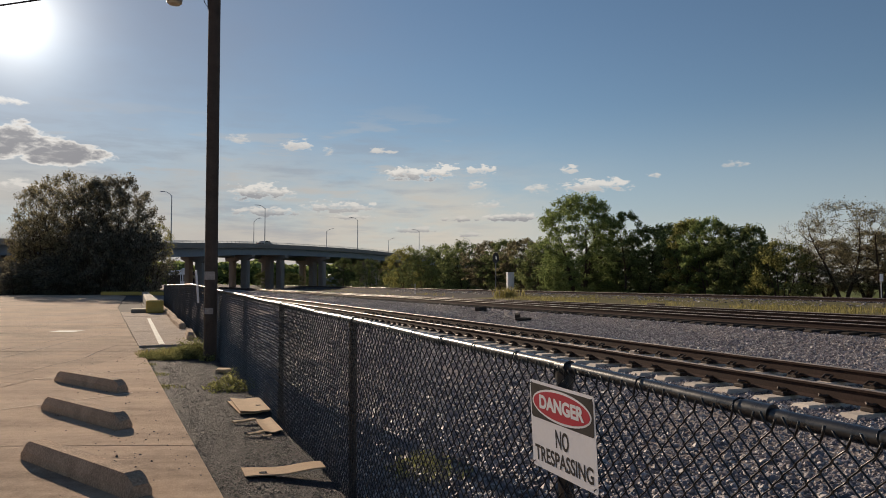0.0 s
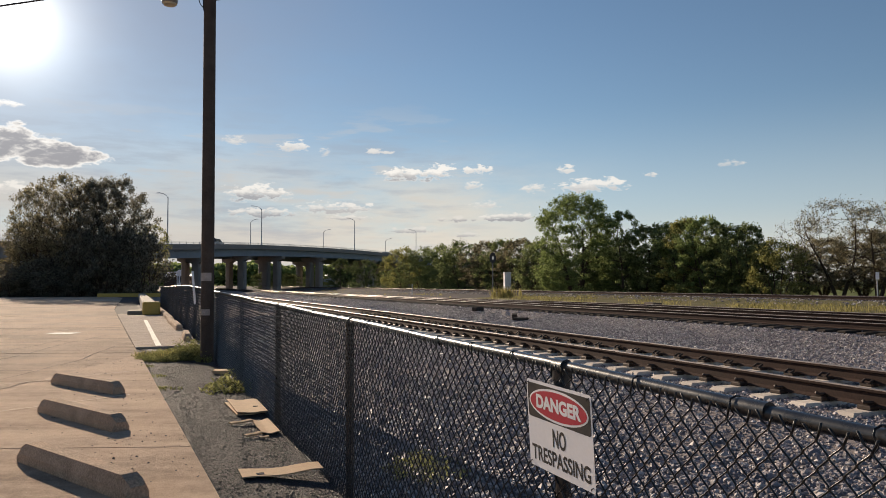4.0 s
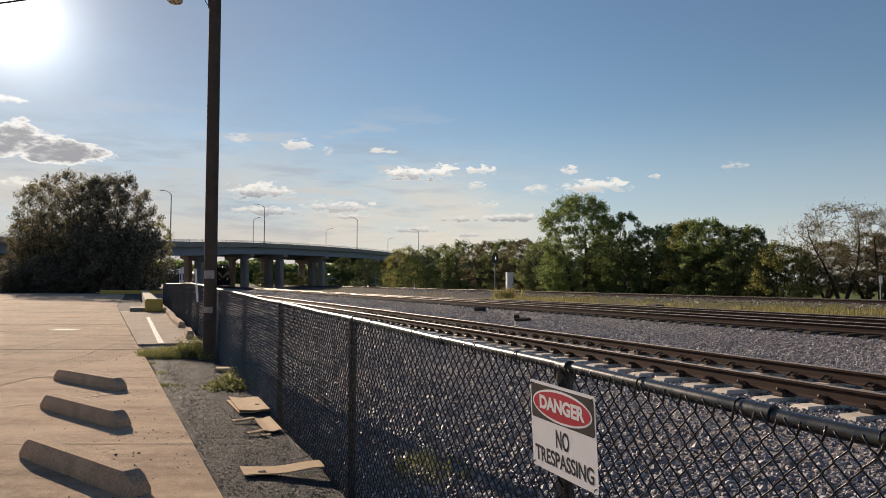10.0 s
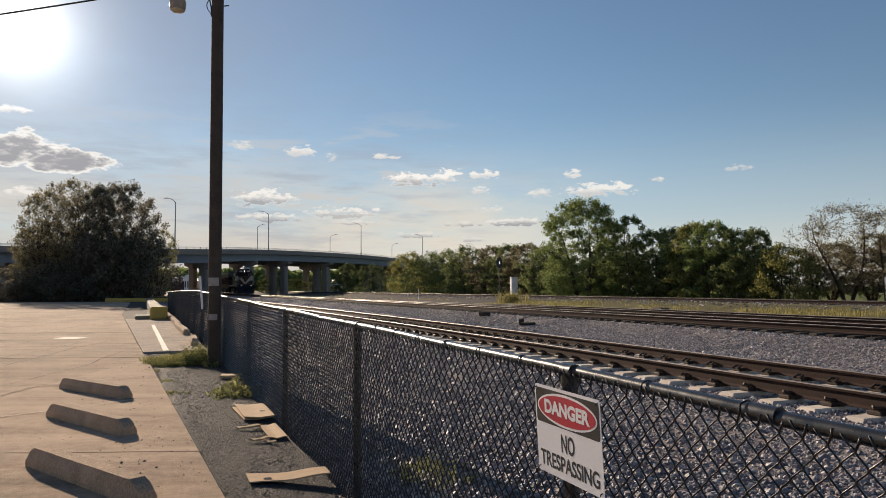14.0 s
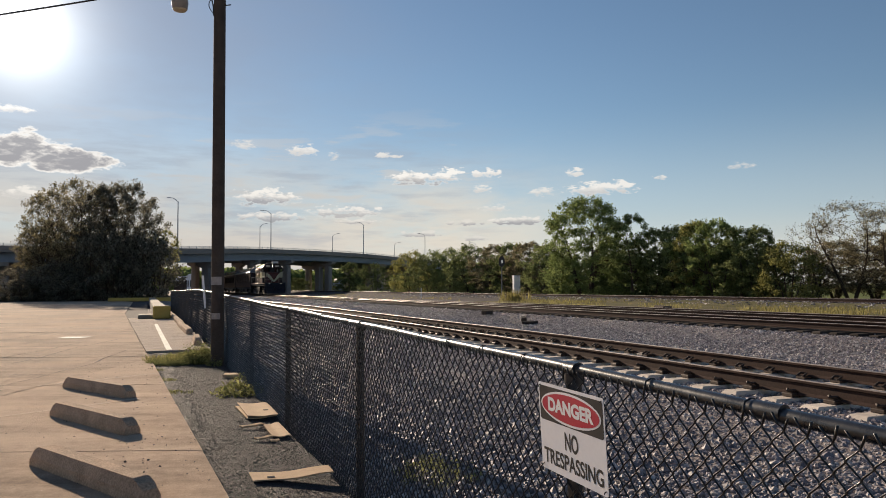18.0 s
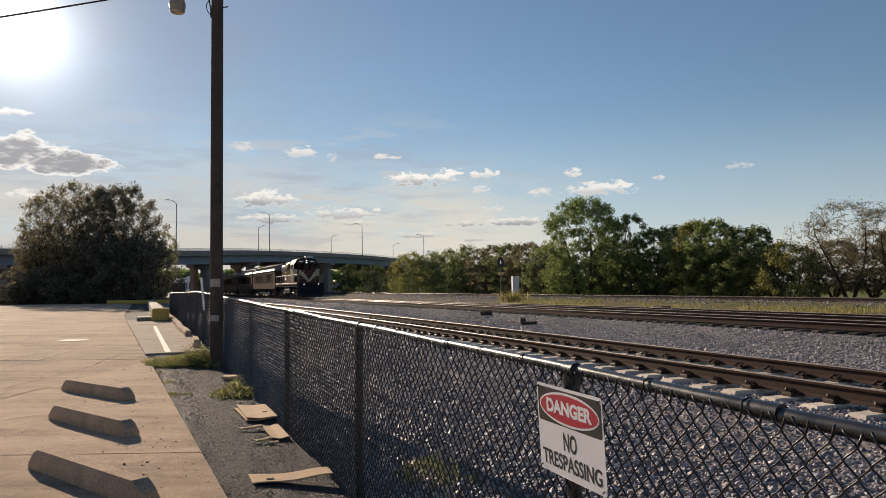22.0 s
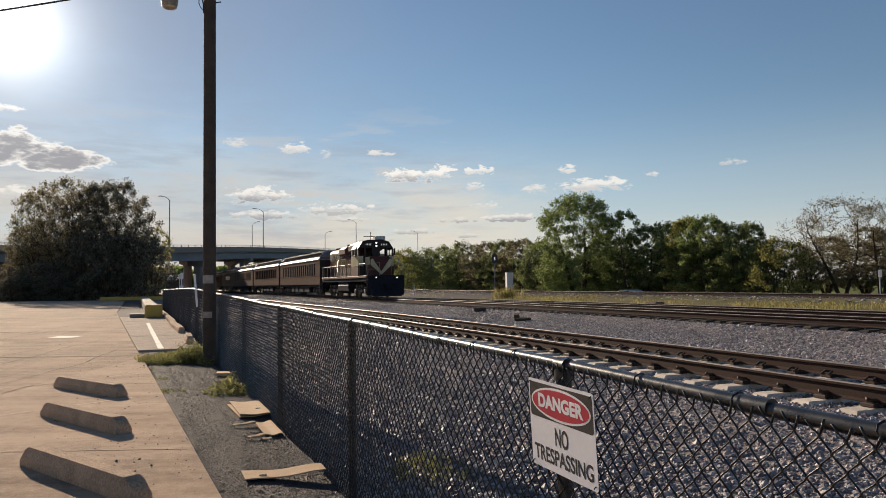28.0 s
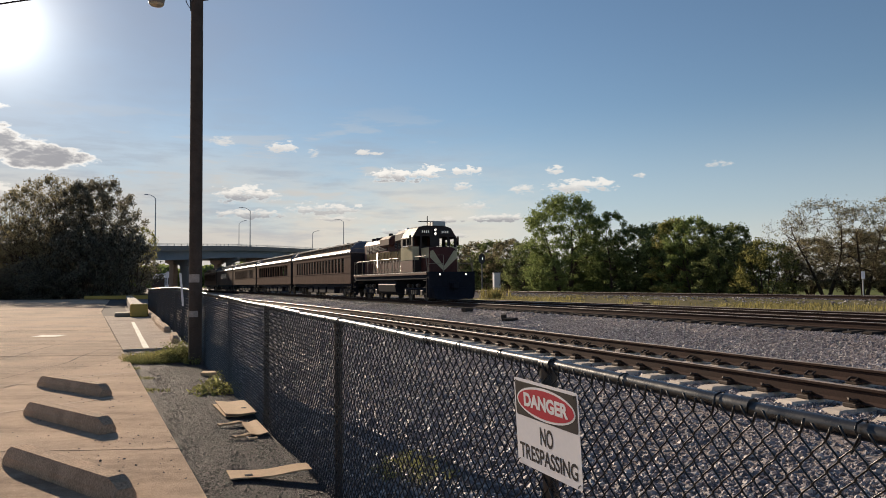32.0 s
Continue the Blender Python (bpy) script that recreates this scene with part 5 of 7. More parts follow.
def build_far_houses():
    """Small buildings seen between the piers."""
    def house(label, x, y, w, d, eave, ridge, wall_m, roof_m, turn):
        root = thing("house", label, "house", "far houses behind the bridge", m=Matrix.Translation((x, y, -0.1)) @ Matrix.Rotation(radians(turn), 4, "Z"))
        g = G()
        g.extrude([(-w / 2, 0), (w / 2, 0), (w / 2, eave), (0, ridge), (-w / 2, eave)], -d / 2, d / 2)
        part("wall", g, wall_m, root)
        for s in (-1, 1):
            g = G()
            g.loft([[(s * (w / 2 + 0.3), yy, eave - 0.15), (0, yy, ridge + 0.06), (0, yy, ridge + 0.22), (s * (w / 2 + 0.3), yy, eave + 0.02)] for yy in (-d / 2 - 0.3, d / 2 + 0.3)])
            part("roof", g, roof_m, root)
        for xx in (-w / 4, w / 4):
            g = G()
            g.box((xx, -d / 2 - 0.03, eave * 0.55), (w * 0.2, 0.08, eave * 0.4))
            part("window", g, M_DARKSTEEL, root)
    house("small pale blue-grey house with a white roof edge behind the bridge", -44.2, 300, 5.4, 6, 2.9, 4.7, M_GIRDER, M_SIGNWHITE, 20)
    house("small red-brown shed with a pale roof behind the bridge", -92.0, 260, 4.4, 6, 4.2, 5.6, M_WOODTIE, M_SIGNWHITE, 60)
    house("narrow white shed behind the bridge", -88.4, 256, 1.8, 3, 5.6, 6.2, M_SIGNWHITE, M_SIGNWHITE, 0)


build_far_houses()


# ---- the train ----
M_MAROON = mat("dark_maroon_paint", (0.075, 0.028, 0.024), 0.55, var=0.35, scale=1.5, fine=20, bump=0.05, spec=0.15)
M_CREAM = mat("cream_band_paint", (0.46, 0.42, 0.29), 0.5, var=0.2, scale=1.5, fine=20, bump=0.04, spec=0.01)
M_OLDBAND = mat("grimy_cream_band", (0.17, 0.14, 0.09), 0.55, var=0.35, scale=2, fine=20, bump=0.04, spec=0)
M_ROOFBLACK = mat("dark_roof_paint", (0.028, 0.021, 0.021), 0.62, var=0.3, scale=2, fine=20, bump=0.1, spec=0.3)
M_UNDER = mat("black_underframe", (0.016, 0.018, 0.026), 0.6, var=0.4, scale=3, fine=30, bump=0.2, spec=0.04)
M_HOSE = mat("grimy_metal", (0.09, 0.08, 0.07), 0.5, metal=0.5, var=0.4, scale=5, fine=30, bump=0.2)
M_COACH = mat("brown_coach_paint", (0.115, 0.075, 0.06), 0.62, var=0.3, scale=1.2, fine=20, bump=0.05, spec=0.009)
M_COACHB = mat("tan_coach_paint", (0.15, 0.105, 0.082), 0.62, var=0.3, scale=1.2, fine=20, bump=0.05, spec=0.01)
M_COACHROOF = mat("grey_coach_roof", (0.27, 0.21, 0.15), 0.5, var=0.25, scale=1.2, fine=12, bump=0.05)
M_PANE = glass("dark_window_glass", (0.012, 0.012, 0.013), 0.2)
M_PANE.node_tree.nodes["Principled BSDF"].inputs["Specular IOR Level"].default_value = 0.15
M_CLEAR = bpy.data.materials.new("clear_cab_glass")
M_CLEAR.use_nodes = True
M_CLEAR.node_tree.nodes["Principled BSDF"].inputs["Transmission Weight"].default_value = 1.0
M_CLEAR.node_tree.nodes["Principled BSDF"].inputs["IOR"].default_value = 1.05
M_CLEAR.node_tree.nodes["Principled BSDF"].inputs["Roughness"].default_value = 0.0
M_BEAM = glow("lit_headlight", (1.0, 0.9, 0.75), 1.3)
M_NUM = glow("lit_number_board", (0.9, 0.85, 0.75), 0.10)


def wheelset_mesh(r=0.5):
    g = G()
    for s in (-1, 1):
        prof = [(0.62, 0.08), (0.64, r - 0.07), (0.685, r + 0.03), (0.715, r + 0.03), (0.72, r), (0.81, r - 0.01), (0.81, r - 0.08), (0.76, r - 0.1), (0.76, 0.14), (0.86, 0.1)]
        rings = [[(s * x, rr * math.cos(a), rr * math.sin(a)) for a in [6.283 * k / 24 for k in range(24)]] for x, rr in prof]
        g.loft(rings)
        for k in range(4):
            a = 1.571 * k
            g.box((s * 0.775, 0.27 * math.cos(a), 0.27 * math.sin(a)), (0.04, 0.08, 0.08), 1)
    g.tube([(-0.9, 0, 0), (0.9, 0, 0)], 0.08, 10)
    return g.mesh("wheelset", [M_HOSE, M_UNDER], True)


WHEELS = []
WHEELSET = {}


def truck(parent, y, base, r=0.5, axles=2, w=2.0):
    """A bogie under a vehicle, its wheelsets able to turn."""
    g = G()
    n = axles
    half = base / 2
    boxes = []
    for s in (-1, 1):
        prof = [(-half - 0.5, 0.62), (-half - 0.5, 0.78), (-0.9, 0.88), (-0.6, 0.68), (0.6, 0.68), (0.9, 0.88), (half + 0.5, 0.78), (half + 0.5, 0.62), (half - 0.3, 0.50), (0.7, 0.36), (-0.7, 0.36), (-half + 0.3, 0.50)]
        g.loft([[(s * (w / 2 - 0.06), a, b) for a, b in prof], [(s * (w / 2 + 0.06), a, b) for a, b in prof]])
        for k in range(n):
            yy = -half + base * k / (n - 1)
            boxes.append((s * (w / 2 + 0.05), yy))
        g.tube([(s * (w / 2 + 0.1), -half + 0.1, 0.75), (s * (w / 2 + 0.1), half - 0.1, 0.75)], 0.05, 8)
    g.box((0, 0, 0.72), (w, 0.5, 0.2), b=0.03)
    t = part("truck", g, M_UNDER, parent, "black steel bogie", m=pose(0, y, 0))
    # boxes and springs in lighter metal than the bogie, standing in for highlights
    for x, yy in boxes:
        g = G()
        g.box((x, yy, 0.52), (0.24, 0.34, 0.34), b=0.04)
        part("journal_box", g, M_HOSE, t, "grimy steel journal box")
    for s in (-1, 1):
        for yy in (-0.35, 0.0, 0.35):
            g = G()
            g.tube([(s * (w / 2 + 0.05), yy, 0.42), (s * (w / 2 + 0.05), yy, 0.66)], 0.09, 10)
            part("spring", g, M_HOSE, t, "coil spring")
    for s in (-1, 1):
        for a0, a1 in ((-half + 0.45, -half + 0.75), (half - 0.75, half - 0.45)):
            b = G()
            b.tube([(s * (w / 2 + 0.12), a0, 0.95), (s * (w / 2 + 0.12), a1, 0.95)], 0.12, 12)
            part("brake_cylinder", b, M_HOSE, t, "grimy brake cylinder")
    if r not in WHEELSET:
        WHEELSET[r] = wheelset_mesh(r)
    for k in range(n):
        ws = part("wheelset", WHEELSET[r], None, t, "worn steel wheels on an axle", m=pose(0, -half + base * k / (n - 1), r))
        WHEELS.append((ws, -half + base * k / (n - 1), r))
    return t


def rail_of(root, pts, r=0.022, name="handrail", label="thin steel handrail", m_=None):
    g = G()
    g.tube(pts, r, 6)
    return part(name, g, m_ or M_HANDRAIL, root, label)


M_POLISHED = mat("polished_steel", (0.70, 0.66, 0.60), 0.42, metal=1.0, var=0.1)
M_FAIRING = mat("glossy_dark_paint", (0.05, 0.035, 0.033), 0.5, var=0.25, scale=2, spec=0.3)
M_HANDRAIL = mat("pale_handrail_paint", (0.26, 0.22, 0.165), 0.6, var=0.2)


def build_loco():
    """Road-switcher locomotive; y points ahead, the origin lies on the rails below the front plate."""
    root = thing("locomotive", "maroon diesel road switcher with a cream band and chevron nose", "locomotive")
    g = G()
    g.box((0, -8.1, 1.52), (2.9, 15.9, 0.42), b=0.03)
    g.box((0, -8.1, 1.74), (3.05, 16.0, 0.06), b=0.01)
    part("frame", g, M_UNDER, root, "black walkway frame")
    g = G()
    for s in (-1, 1):
        g.box((s * 1.515, -8.1, 1.66), (0.05, 15.6, 0.16), b=0.01)
    part("side_sill", g, M_MAROON, root, "maroon sill along the walkway")
    # pilot and steps
    g = G()
    g.extrude([(-1.42, 0.22), (1.42, 0.22), (1.48, 0.5), (1.48, 1.72), (-1.48, 1.72), (-1.48, 0.5)], -0.32, 0.0)
    g.loft([[(-1.3, 0.0, 0.25), (1.3, 0.0, 0.25), (1.38, 0.0, 0.85), (-1.38, 0.0, 0.85)], [(-1.15, 0.42, 0.14), (1.15, 0.42, 0.14), (1.3, 0.1, 0.8), (-1.3, 0.1, 0.8)]])
    part("pilot", g, M_UNDER, root, "black front pilot plate with a plough")
    g = G()
    g.box((0, 0.25, 0.95), (0.36, 0.7, 0.34), b=0.05)
    g.box((0, 0.62, 0.95), (0.26, 0.2, 0.42), b=0.05)
    part("coupler", g, M_UNDER, root, "heavy black coupler")
    for s in (-1, 1):
        g = G()
        for z, y in ((0.45, -0.55), (0.85, -0.60), (1.25, -0.65)):
            g.box((s * 1.36, y, z), (0.32, 0.5, 0.05))
        g.box((s * 1.36, -0.32, 0.85), (0.34, 0.04, 1.2))
        part("steps", g, M_UNDER, root)
        for y in (-15.7,):
            g = G()
            for z in (0.45, 0.85, 1.25):
                g.box((s * 1.36, y, z), (0.32, 0.5, 0.05))
            g.box((s * 1.36, y - 0.25, 0.85), (0.34, 0.04, 1.2))
            part("steps", g, M_UNDER, root)
        g = G()
        ring = [(0.085 * math.cos(a), 0.085 * math.sin(a)) for a in [6.283 * k / 14 for k in range(14)]]
        g.loft([[(s * 0.84 + px, 0.02, 1.60 + pz) for px, pz in ring], [(s * 0.84 + px, 0.12, 1.60 + pz) for px, pz in ring]])
        dl = part("ditch_light", g, M_UNDER, root)
        g = G()
        g.loft([[(s * 0.84 + 0.62 * px, 0.121, 1.60 + 0.62 * pz) for px, pz in ring], [(s * 0.84 + 0.62 * px, 0.135, 1.60 + 0.62 * pz) for px, pz in ring]])
        part("lens", g, M_BEAM, dl, "glowing lens")
    # short hood
    g = G()
    nose = [(-0.92, 1.77), (0.92, 1.77), (0.92, 3.05), (0.80, 3.28), (0.6, 3.36), (-0.6, 3.36), (-0.80, 3.28), (-0.92, 3.05)]
    g.loft([[(x, -2.75, z) for x, z in nose], [(x, -1.42, z if z < 3 else z - 0.08) for x, z in nose], [(x * 0.96, -1.32, z if z < 3 else z - 0.2) for x, z in nose]])
    part("short_hood", g, M_MAROON, root, "maroon nose", True)
    for s in (-1, 1):
        g = G()
        g.add([(s * 0.004, -1.312, 1.84), (s * 0.004, -1.312, 2.10), (s * 0.70, -1.312, 3.10), (s * 0.885, -1.312, 3.02), (s * 0.885, -1.312, 2.62)], [(0, 1, 2, 3, 4)] if s > 0 else [(4, 3, 2, 1, 0)])
        part("chevron_stripe", g, M_CREAM, root, "cream chevron stripe on the nose")
        g = G()
        g.box((s * 0.93, -2.08, 2.95), (0.02, 1.3, 0.62))
        part("nose_band", g, M_CREAM, root)
    # cab
    y0, y1 = -4.95, -2.75
    cab = [(-1.50, 1.77), (1.50, 1.77), (1.50, 3.95), (1.12, 4.55), (0.7, 4.68), (-0.7, 4.68), (-1.12, 4.55), (-1.50, 3.95)]
    g = G()
    t = 0.06
    zw0, zw1 = 3.40, 4.02
    # side walls, roof and floor as a bent plate
    for (a, b) in zip(cab[1:], cab[2:] + cab[:1]):
        if a[1] <= 1.8 and b[1] <= 1.8:
            continue
        side = abs(a[0]) == 1.5 and abs(b[0]) == 1.5
        d = Vector((b[0] - a[0], 0, b[1] - a[1]))
        n = Vector((-d.z, 0, d.x)).normalized() * t
        if not side:
            A, B = Vector((a[0], 0, a[1])), Vector((b[0], 0, b[1]))
            g.loft([[tuple(p + Vector((0, y, 0))) for p in (A, B, B + n, A + n)] for y in (y0, y1)])
        else:
            s = 1 if a[0] > 0 else -1
            for ya, yb, za, zb in ((y0, y1, 1.77, 3.36), (y0, y0 + 0.35, 3.36, 3.95), (y1 - 0.35, y1, 3.36, 3.95), (y0 + 1.05, y0 + 1.15, 3.36, 3.95), (y0, y1, 3.9, 3.95)):
                g.box((s * 1.47, (ya + yb) / 2, (za + zb) / 2), (0.06, yb - ya, zb - za))
    for y in (y0 + 0.03, y1 - 0.03):
        g.box((0, y, 2.57), (2.94, 0.06, 1.62))
        for a, b in ((-1.47, -1.38), (-0.98, -0.86), (-0.32, 0.32), (0.86, 0.98), (1.38, 1.47)):
            g.box(((a + b) / 2, y, (zw0 + zw1) / 2), (b - a, 0.06, zw1 - zw0))
        top = [(-1.47, zw1), (1.47, zw1), (1.12, 4.52), (0.7, 4.64), (-0.7, 4.64), (-1.12, 4.52)]
        g.extrude(top, y - 0.03, y + 0.03)
    part("cab", g, M_ROOFBLACK, root, "dark cab with an angled roof")
    for s in (-1, 1):
        g = G()
        g.box((s * 1.505, (y0 + y1) / 2, 2.95), (0.012, y1 - y0, 0.82))
        part("cab_band", g, M_CREAM, root, "cream band along the cab side")
        g = G()
        g.box((s * 1.505, (y0 + y1) / 2, 2.14), (0.012, y1 - y0, 0.72))
        part("cab_lower_panel", g, M_MAROON, root)
        g = G()
        g.box((s * 1.30, y1 + 0.005, 2.95), (0.42, 0.012, 0.82))
        part("cab_front_band", g, M_CREAM, root)
        g = G()
        g.box((s * 1.58, (y0 + y1) / 2 + 0.3, 3.4), (0.22, 1.0, 0.05))
        part("arm_rest", g, M_SIGNWHITE, root, "pale window arm rest")
        g = G()
        g.box((s * 0.66, y1 + 0.03, 4.30), (0.62, 0.10, 0.24), b=0.02)
        nb = part("number_board", g, M_SIGNBLACK, root, "dark number board")
        for k in range(4):
            g = G()
            g.box((s * 0.66 + (k - 1.5) * 0.13, y1 + 0.085, 4.30), (0.06, 0.01, 0.14))
            part("figure_bar", g, M_NUM, nb)
        for z in (3.4,):
            g = G()
            g.box((s * 1.62, y1 - 0.1, 3.75), (0.05, 0.25, 0.6))
            part("wind_deflector", g, M_PANE, root)
    for z in (4.18, 4.42):
        g = G()
        ring = [(0.12 * math.cos(a), 0.12 * math.sin(a)) for a in [6.283 * k / 16 for k in range(16)]]
        g.loft([[(px, y1 - 0.02, z + pz) for px, pz in ring], [(px, y1 + 0.10, z + pz) for px, pz in ring]])
        hl = part("headlight", g, M_UNDER, root)
        g = G()
        g.loft([[(0.6 * px, y1 + 0.101, z + 0.6 * pz) for px, pz in ring], [(0.6 * px, y1 + 0.112, z + 0.6 * pz) for px, pz in ring]])
        part("lens", g, M_BEAM, hl, "glowing lens")
    g = G()
    g.box((-0.55, -3.9, 4.86), (0.9, 1.1, 0.34), b=0.06)
    part("air_conditioner", g, M_STEEL, root, "grey roof air conditioner")
    g = G()
    g.tube([(0.25, -3.4, 4.66), (0.25, -3.4, 5.35)], 0.03, 6)
    g.tube([(-0.25, -3.4, 4.98), (0.85, -3.4, 4.98)], 0.03, 6)
    g.tube([(0.05, -3.4, 4.66), (0.05, -3.4, 5.0)], 0.02, 6)
    part("antenna", g, M_DARKSTEEL, root)
    # long hood with bulges, fans, doors and louvres
    hood = [(-0.92, 1.77), (0.92, 1.77), (0.92, 3.95), (0.78, 4.22), (-0.78, 4.22), (-0.92, 3.95)]
    g = G()
    g.extrude(hood, -15.0, -4.95)
    part("long_hood", g, M_MAROON, root, "long maroon engine hood")
    g = G()
    fl = [(-1.2, 3.75), (-0.9, 3.6), (0.9, 3.6), (1.2, 3.75), (1.2, 4.15), (0.95, 4.38), (-0.95, 4.38), (-1.2, 4.15)]
    g.loft([[(x * 0.8, -10.7, z) for x, z in fl], [(x, -10.4, z) for x, z in fl], [(x, -8.3, z) for x, z in fl], [(x * 0.8, -8.0, z) for x, z in fl]])
    part("dynamic_brake_blister", g, M_MAROON, root)
    g = G()
    g.loft([[(x * 0.9, -7.3, z + 0.1) for x, z in fl], [(x, -7.0, z + 0.15) for x, z in fl], [(x * 1.02, -5.0, z + 0.22) for x, z in fl]])
    part("cab_fairing", g, M_FAIRING, root, "glossy dark fairing behind the cab")
    for y in (-9.35, -12.2, -13.4, -14.4):
        g = G()
        g.tube([(0, y, 4.2), (0, y, 4.48)], 0.52, 18)
        f = part("fan_housing", g, M_UNDER, root)
        g = G()
        g.tube([(0, y, 4.48), (0, y, 4.50)], 0.44, 18)
        part("fan_grille", g, M_HOSE, f)
    for y in (-6.2, -11.4):
        g = G()
        g.tube([(0, y, 4.3), (0, y, 4.72)], 0.16, 10)
        part("exhaust_stack", g, M_UNDER, root)
    g = G()
    for k, (dy, ln) in enumerate(((-0.2, 0.5), (0.0, 0.7), (0.2, 0.5))):
        g.tube([(dy, -7.6, 4.75), (dy, -7.6 + ln * 0.6, 4.75), (dy, -7.6 + ln, 4.75)], [0.03, 0.05, 0.11], 8)
    g.tube([(0, -7.6, 4.3), (0, -7.6, 4.75)], 0.03, 6)
    part("air_horn", g, M_STEEL, root)
    for s in (-1, 1):
        for k in range(13):
            g = G()
            yy = -5.4 - k * 0.72
            g.box((s * 0.925, yy, 2.55), (0.03, 0.64, 1.45), b=0.008)
            d = part("hood_door", g, M_MAROON, root)
            g = G()
            g.box((s * 0.945, yy + 0.22, 2.6), (0.025, 0.04, 0.14))
            part("latch", g, M_STEEL, d)
        for k in range(13):
            g = G()
            g.box((s * 0.948, -5.4 - k * 0.72, 2.98), (0.02, 0.62, 0.62), b=0.006)
            part("hood_band", g, M_OLDBAND, root, "grimy faded band on a hood door")
            g = G()
            for z in (2.05, 2.62, 3.16):
                g.box((s * 0.965, -5.4 - k * 0.72 - 0.27, z), (0.03, 0.05, 0.09))
            part("hinge", g, M_HOSE, root)
            if k not in (4, 5):
                g = G()
                g.box((s * 0.928, -5.4 - k * 0.72, 3.62), (0.02, 0.56, 0.44), b=0.006)
                v_ = part("air_vent", g, M_UNDER, root, "dark air vent")
                for q in range(4):
                    g = G()
                    g.box((s * 0.942, -5.4 - k * 0.72, 3.46 + 0.105 * q), (0.03, 0.5, 0.035))
                    part("vent_slat", g, M_HOSE, v_)
        # polished plates and added slats, tilted so the sun glints towards the camera
        for yy in (-5.6, -6.2):
            for zz in (2.02, 2.30):
                g = G()
                g.box((0, 0, 0), (0.03, 0.34, 0.22), b=0.008)
                part("access_panel", g, M_POLISHED, root, "bright polished access plate", m=pose(s * 0.99, yy, zz, 0, -s * 29, 0))
        g = G()
        for q in range(10):
            c, w_ = 2.25 + 0.105 * q, 0.045
            g.loft([[(s * 1.03, yy, c), (s * (1.03 - 0.05), yy, c + 0.088), (s * (1.02 - 0.05), yy, c + 0.08), (s * 1.02, yy, c - 0.008)] for yy in (-11.65, -11.56)])
        part("sight_glass", g, M_POLISHED, root, "upright strip of slats added to glint in the sun")
        for k in range(4):
            g = G()
            yy = -11.6 - k * 0.85
            for q in range(7):
                g.box((s * 0.935, yy, 3.28 + 0.09 * q), (0.04, 0.7, 0.03))
            part("radiator_grille", g, M_HOSE, root)
        # railings
        for k in range(8):
            yy = -15.2 + k * 1.42
            rail_of(root, [(s * 1.48, yy, 1.75), (s * 1.48, yy, 2.72)], 0.024, "stanchion", "")
        rail_of(root, [(s * 1.48, -15.6, 2.6), (s * 1.48, -15.2, 2.72), (s * 1.48, -5.3, 2.72)], 0.026)
        rail_of(root, [(s * 1.46, -2.6, 1.75), (s * 1.46, -2.55, 2.7), (s * 1.46, -0.6, 2.7), (s * 1.46, -0.25, 1.75)], 0.024)
        rail_of(root, [(s * 1.44, -0.2, 1.2), (s * 1.44, -0.12, 2.75), (s * 0.5, -0.12, 2.75), (s * 0.5, -0.12, 1.75)], 0.022)
        rail_of(root, [(s * 1.44, -15.95, 1.2), (s * 1.44, -16.05, 2.75), (s * 0.5, -16.05, 2.75), (s * 0.5, -16.05, 1.75)], 0.022)
        rail_of(root, [(s * 1.44, -0.12, 2.25), (s * 0.5, -0.12, 2.25)], 0.016)
    for x in (-1.3, -0.7, 0.7, 1.3):
        rail_of(root, [(x, -0.06, 1.05), (x, 0.02, 0.55), (x, 0.05, 0.35)], 0.03, "air_hose", "hanging rubber air hose", M_UNDER)
    # fuel tank, air tanks
    g = G()
    tank = [(-1.3, 0.55), (-0.9, 0.32), (0.9, 0.32), (1.3, 0.55), (1.35, 1.0), (1.2, 1.3), (-1.2, 1.3), (-1.35, 1.0)]
    g.extrude(tank, -10.3, -6.6)
    part("fuel_tank", g, M_UNDER, root, "black fuel tank")
    for s in (-1, 1):
        g = G()
        g.tube([(s * 1.2, -10.2, 1.32), (s * 1.2, -6.7, 1.32)], 0.17, 12)
        part("air_reservoir", g, M_UNDER, root, "", True)
    truck(root, -3.6, 2.74, 0.51)
    truck(root, -12.8, 2.74, 0.51)
    return root


COACH_L = 21.1


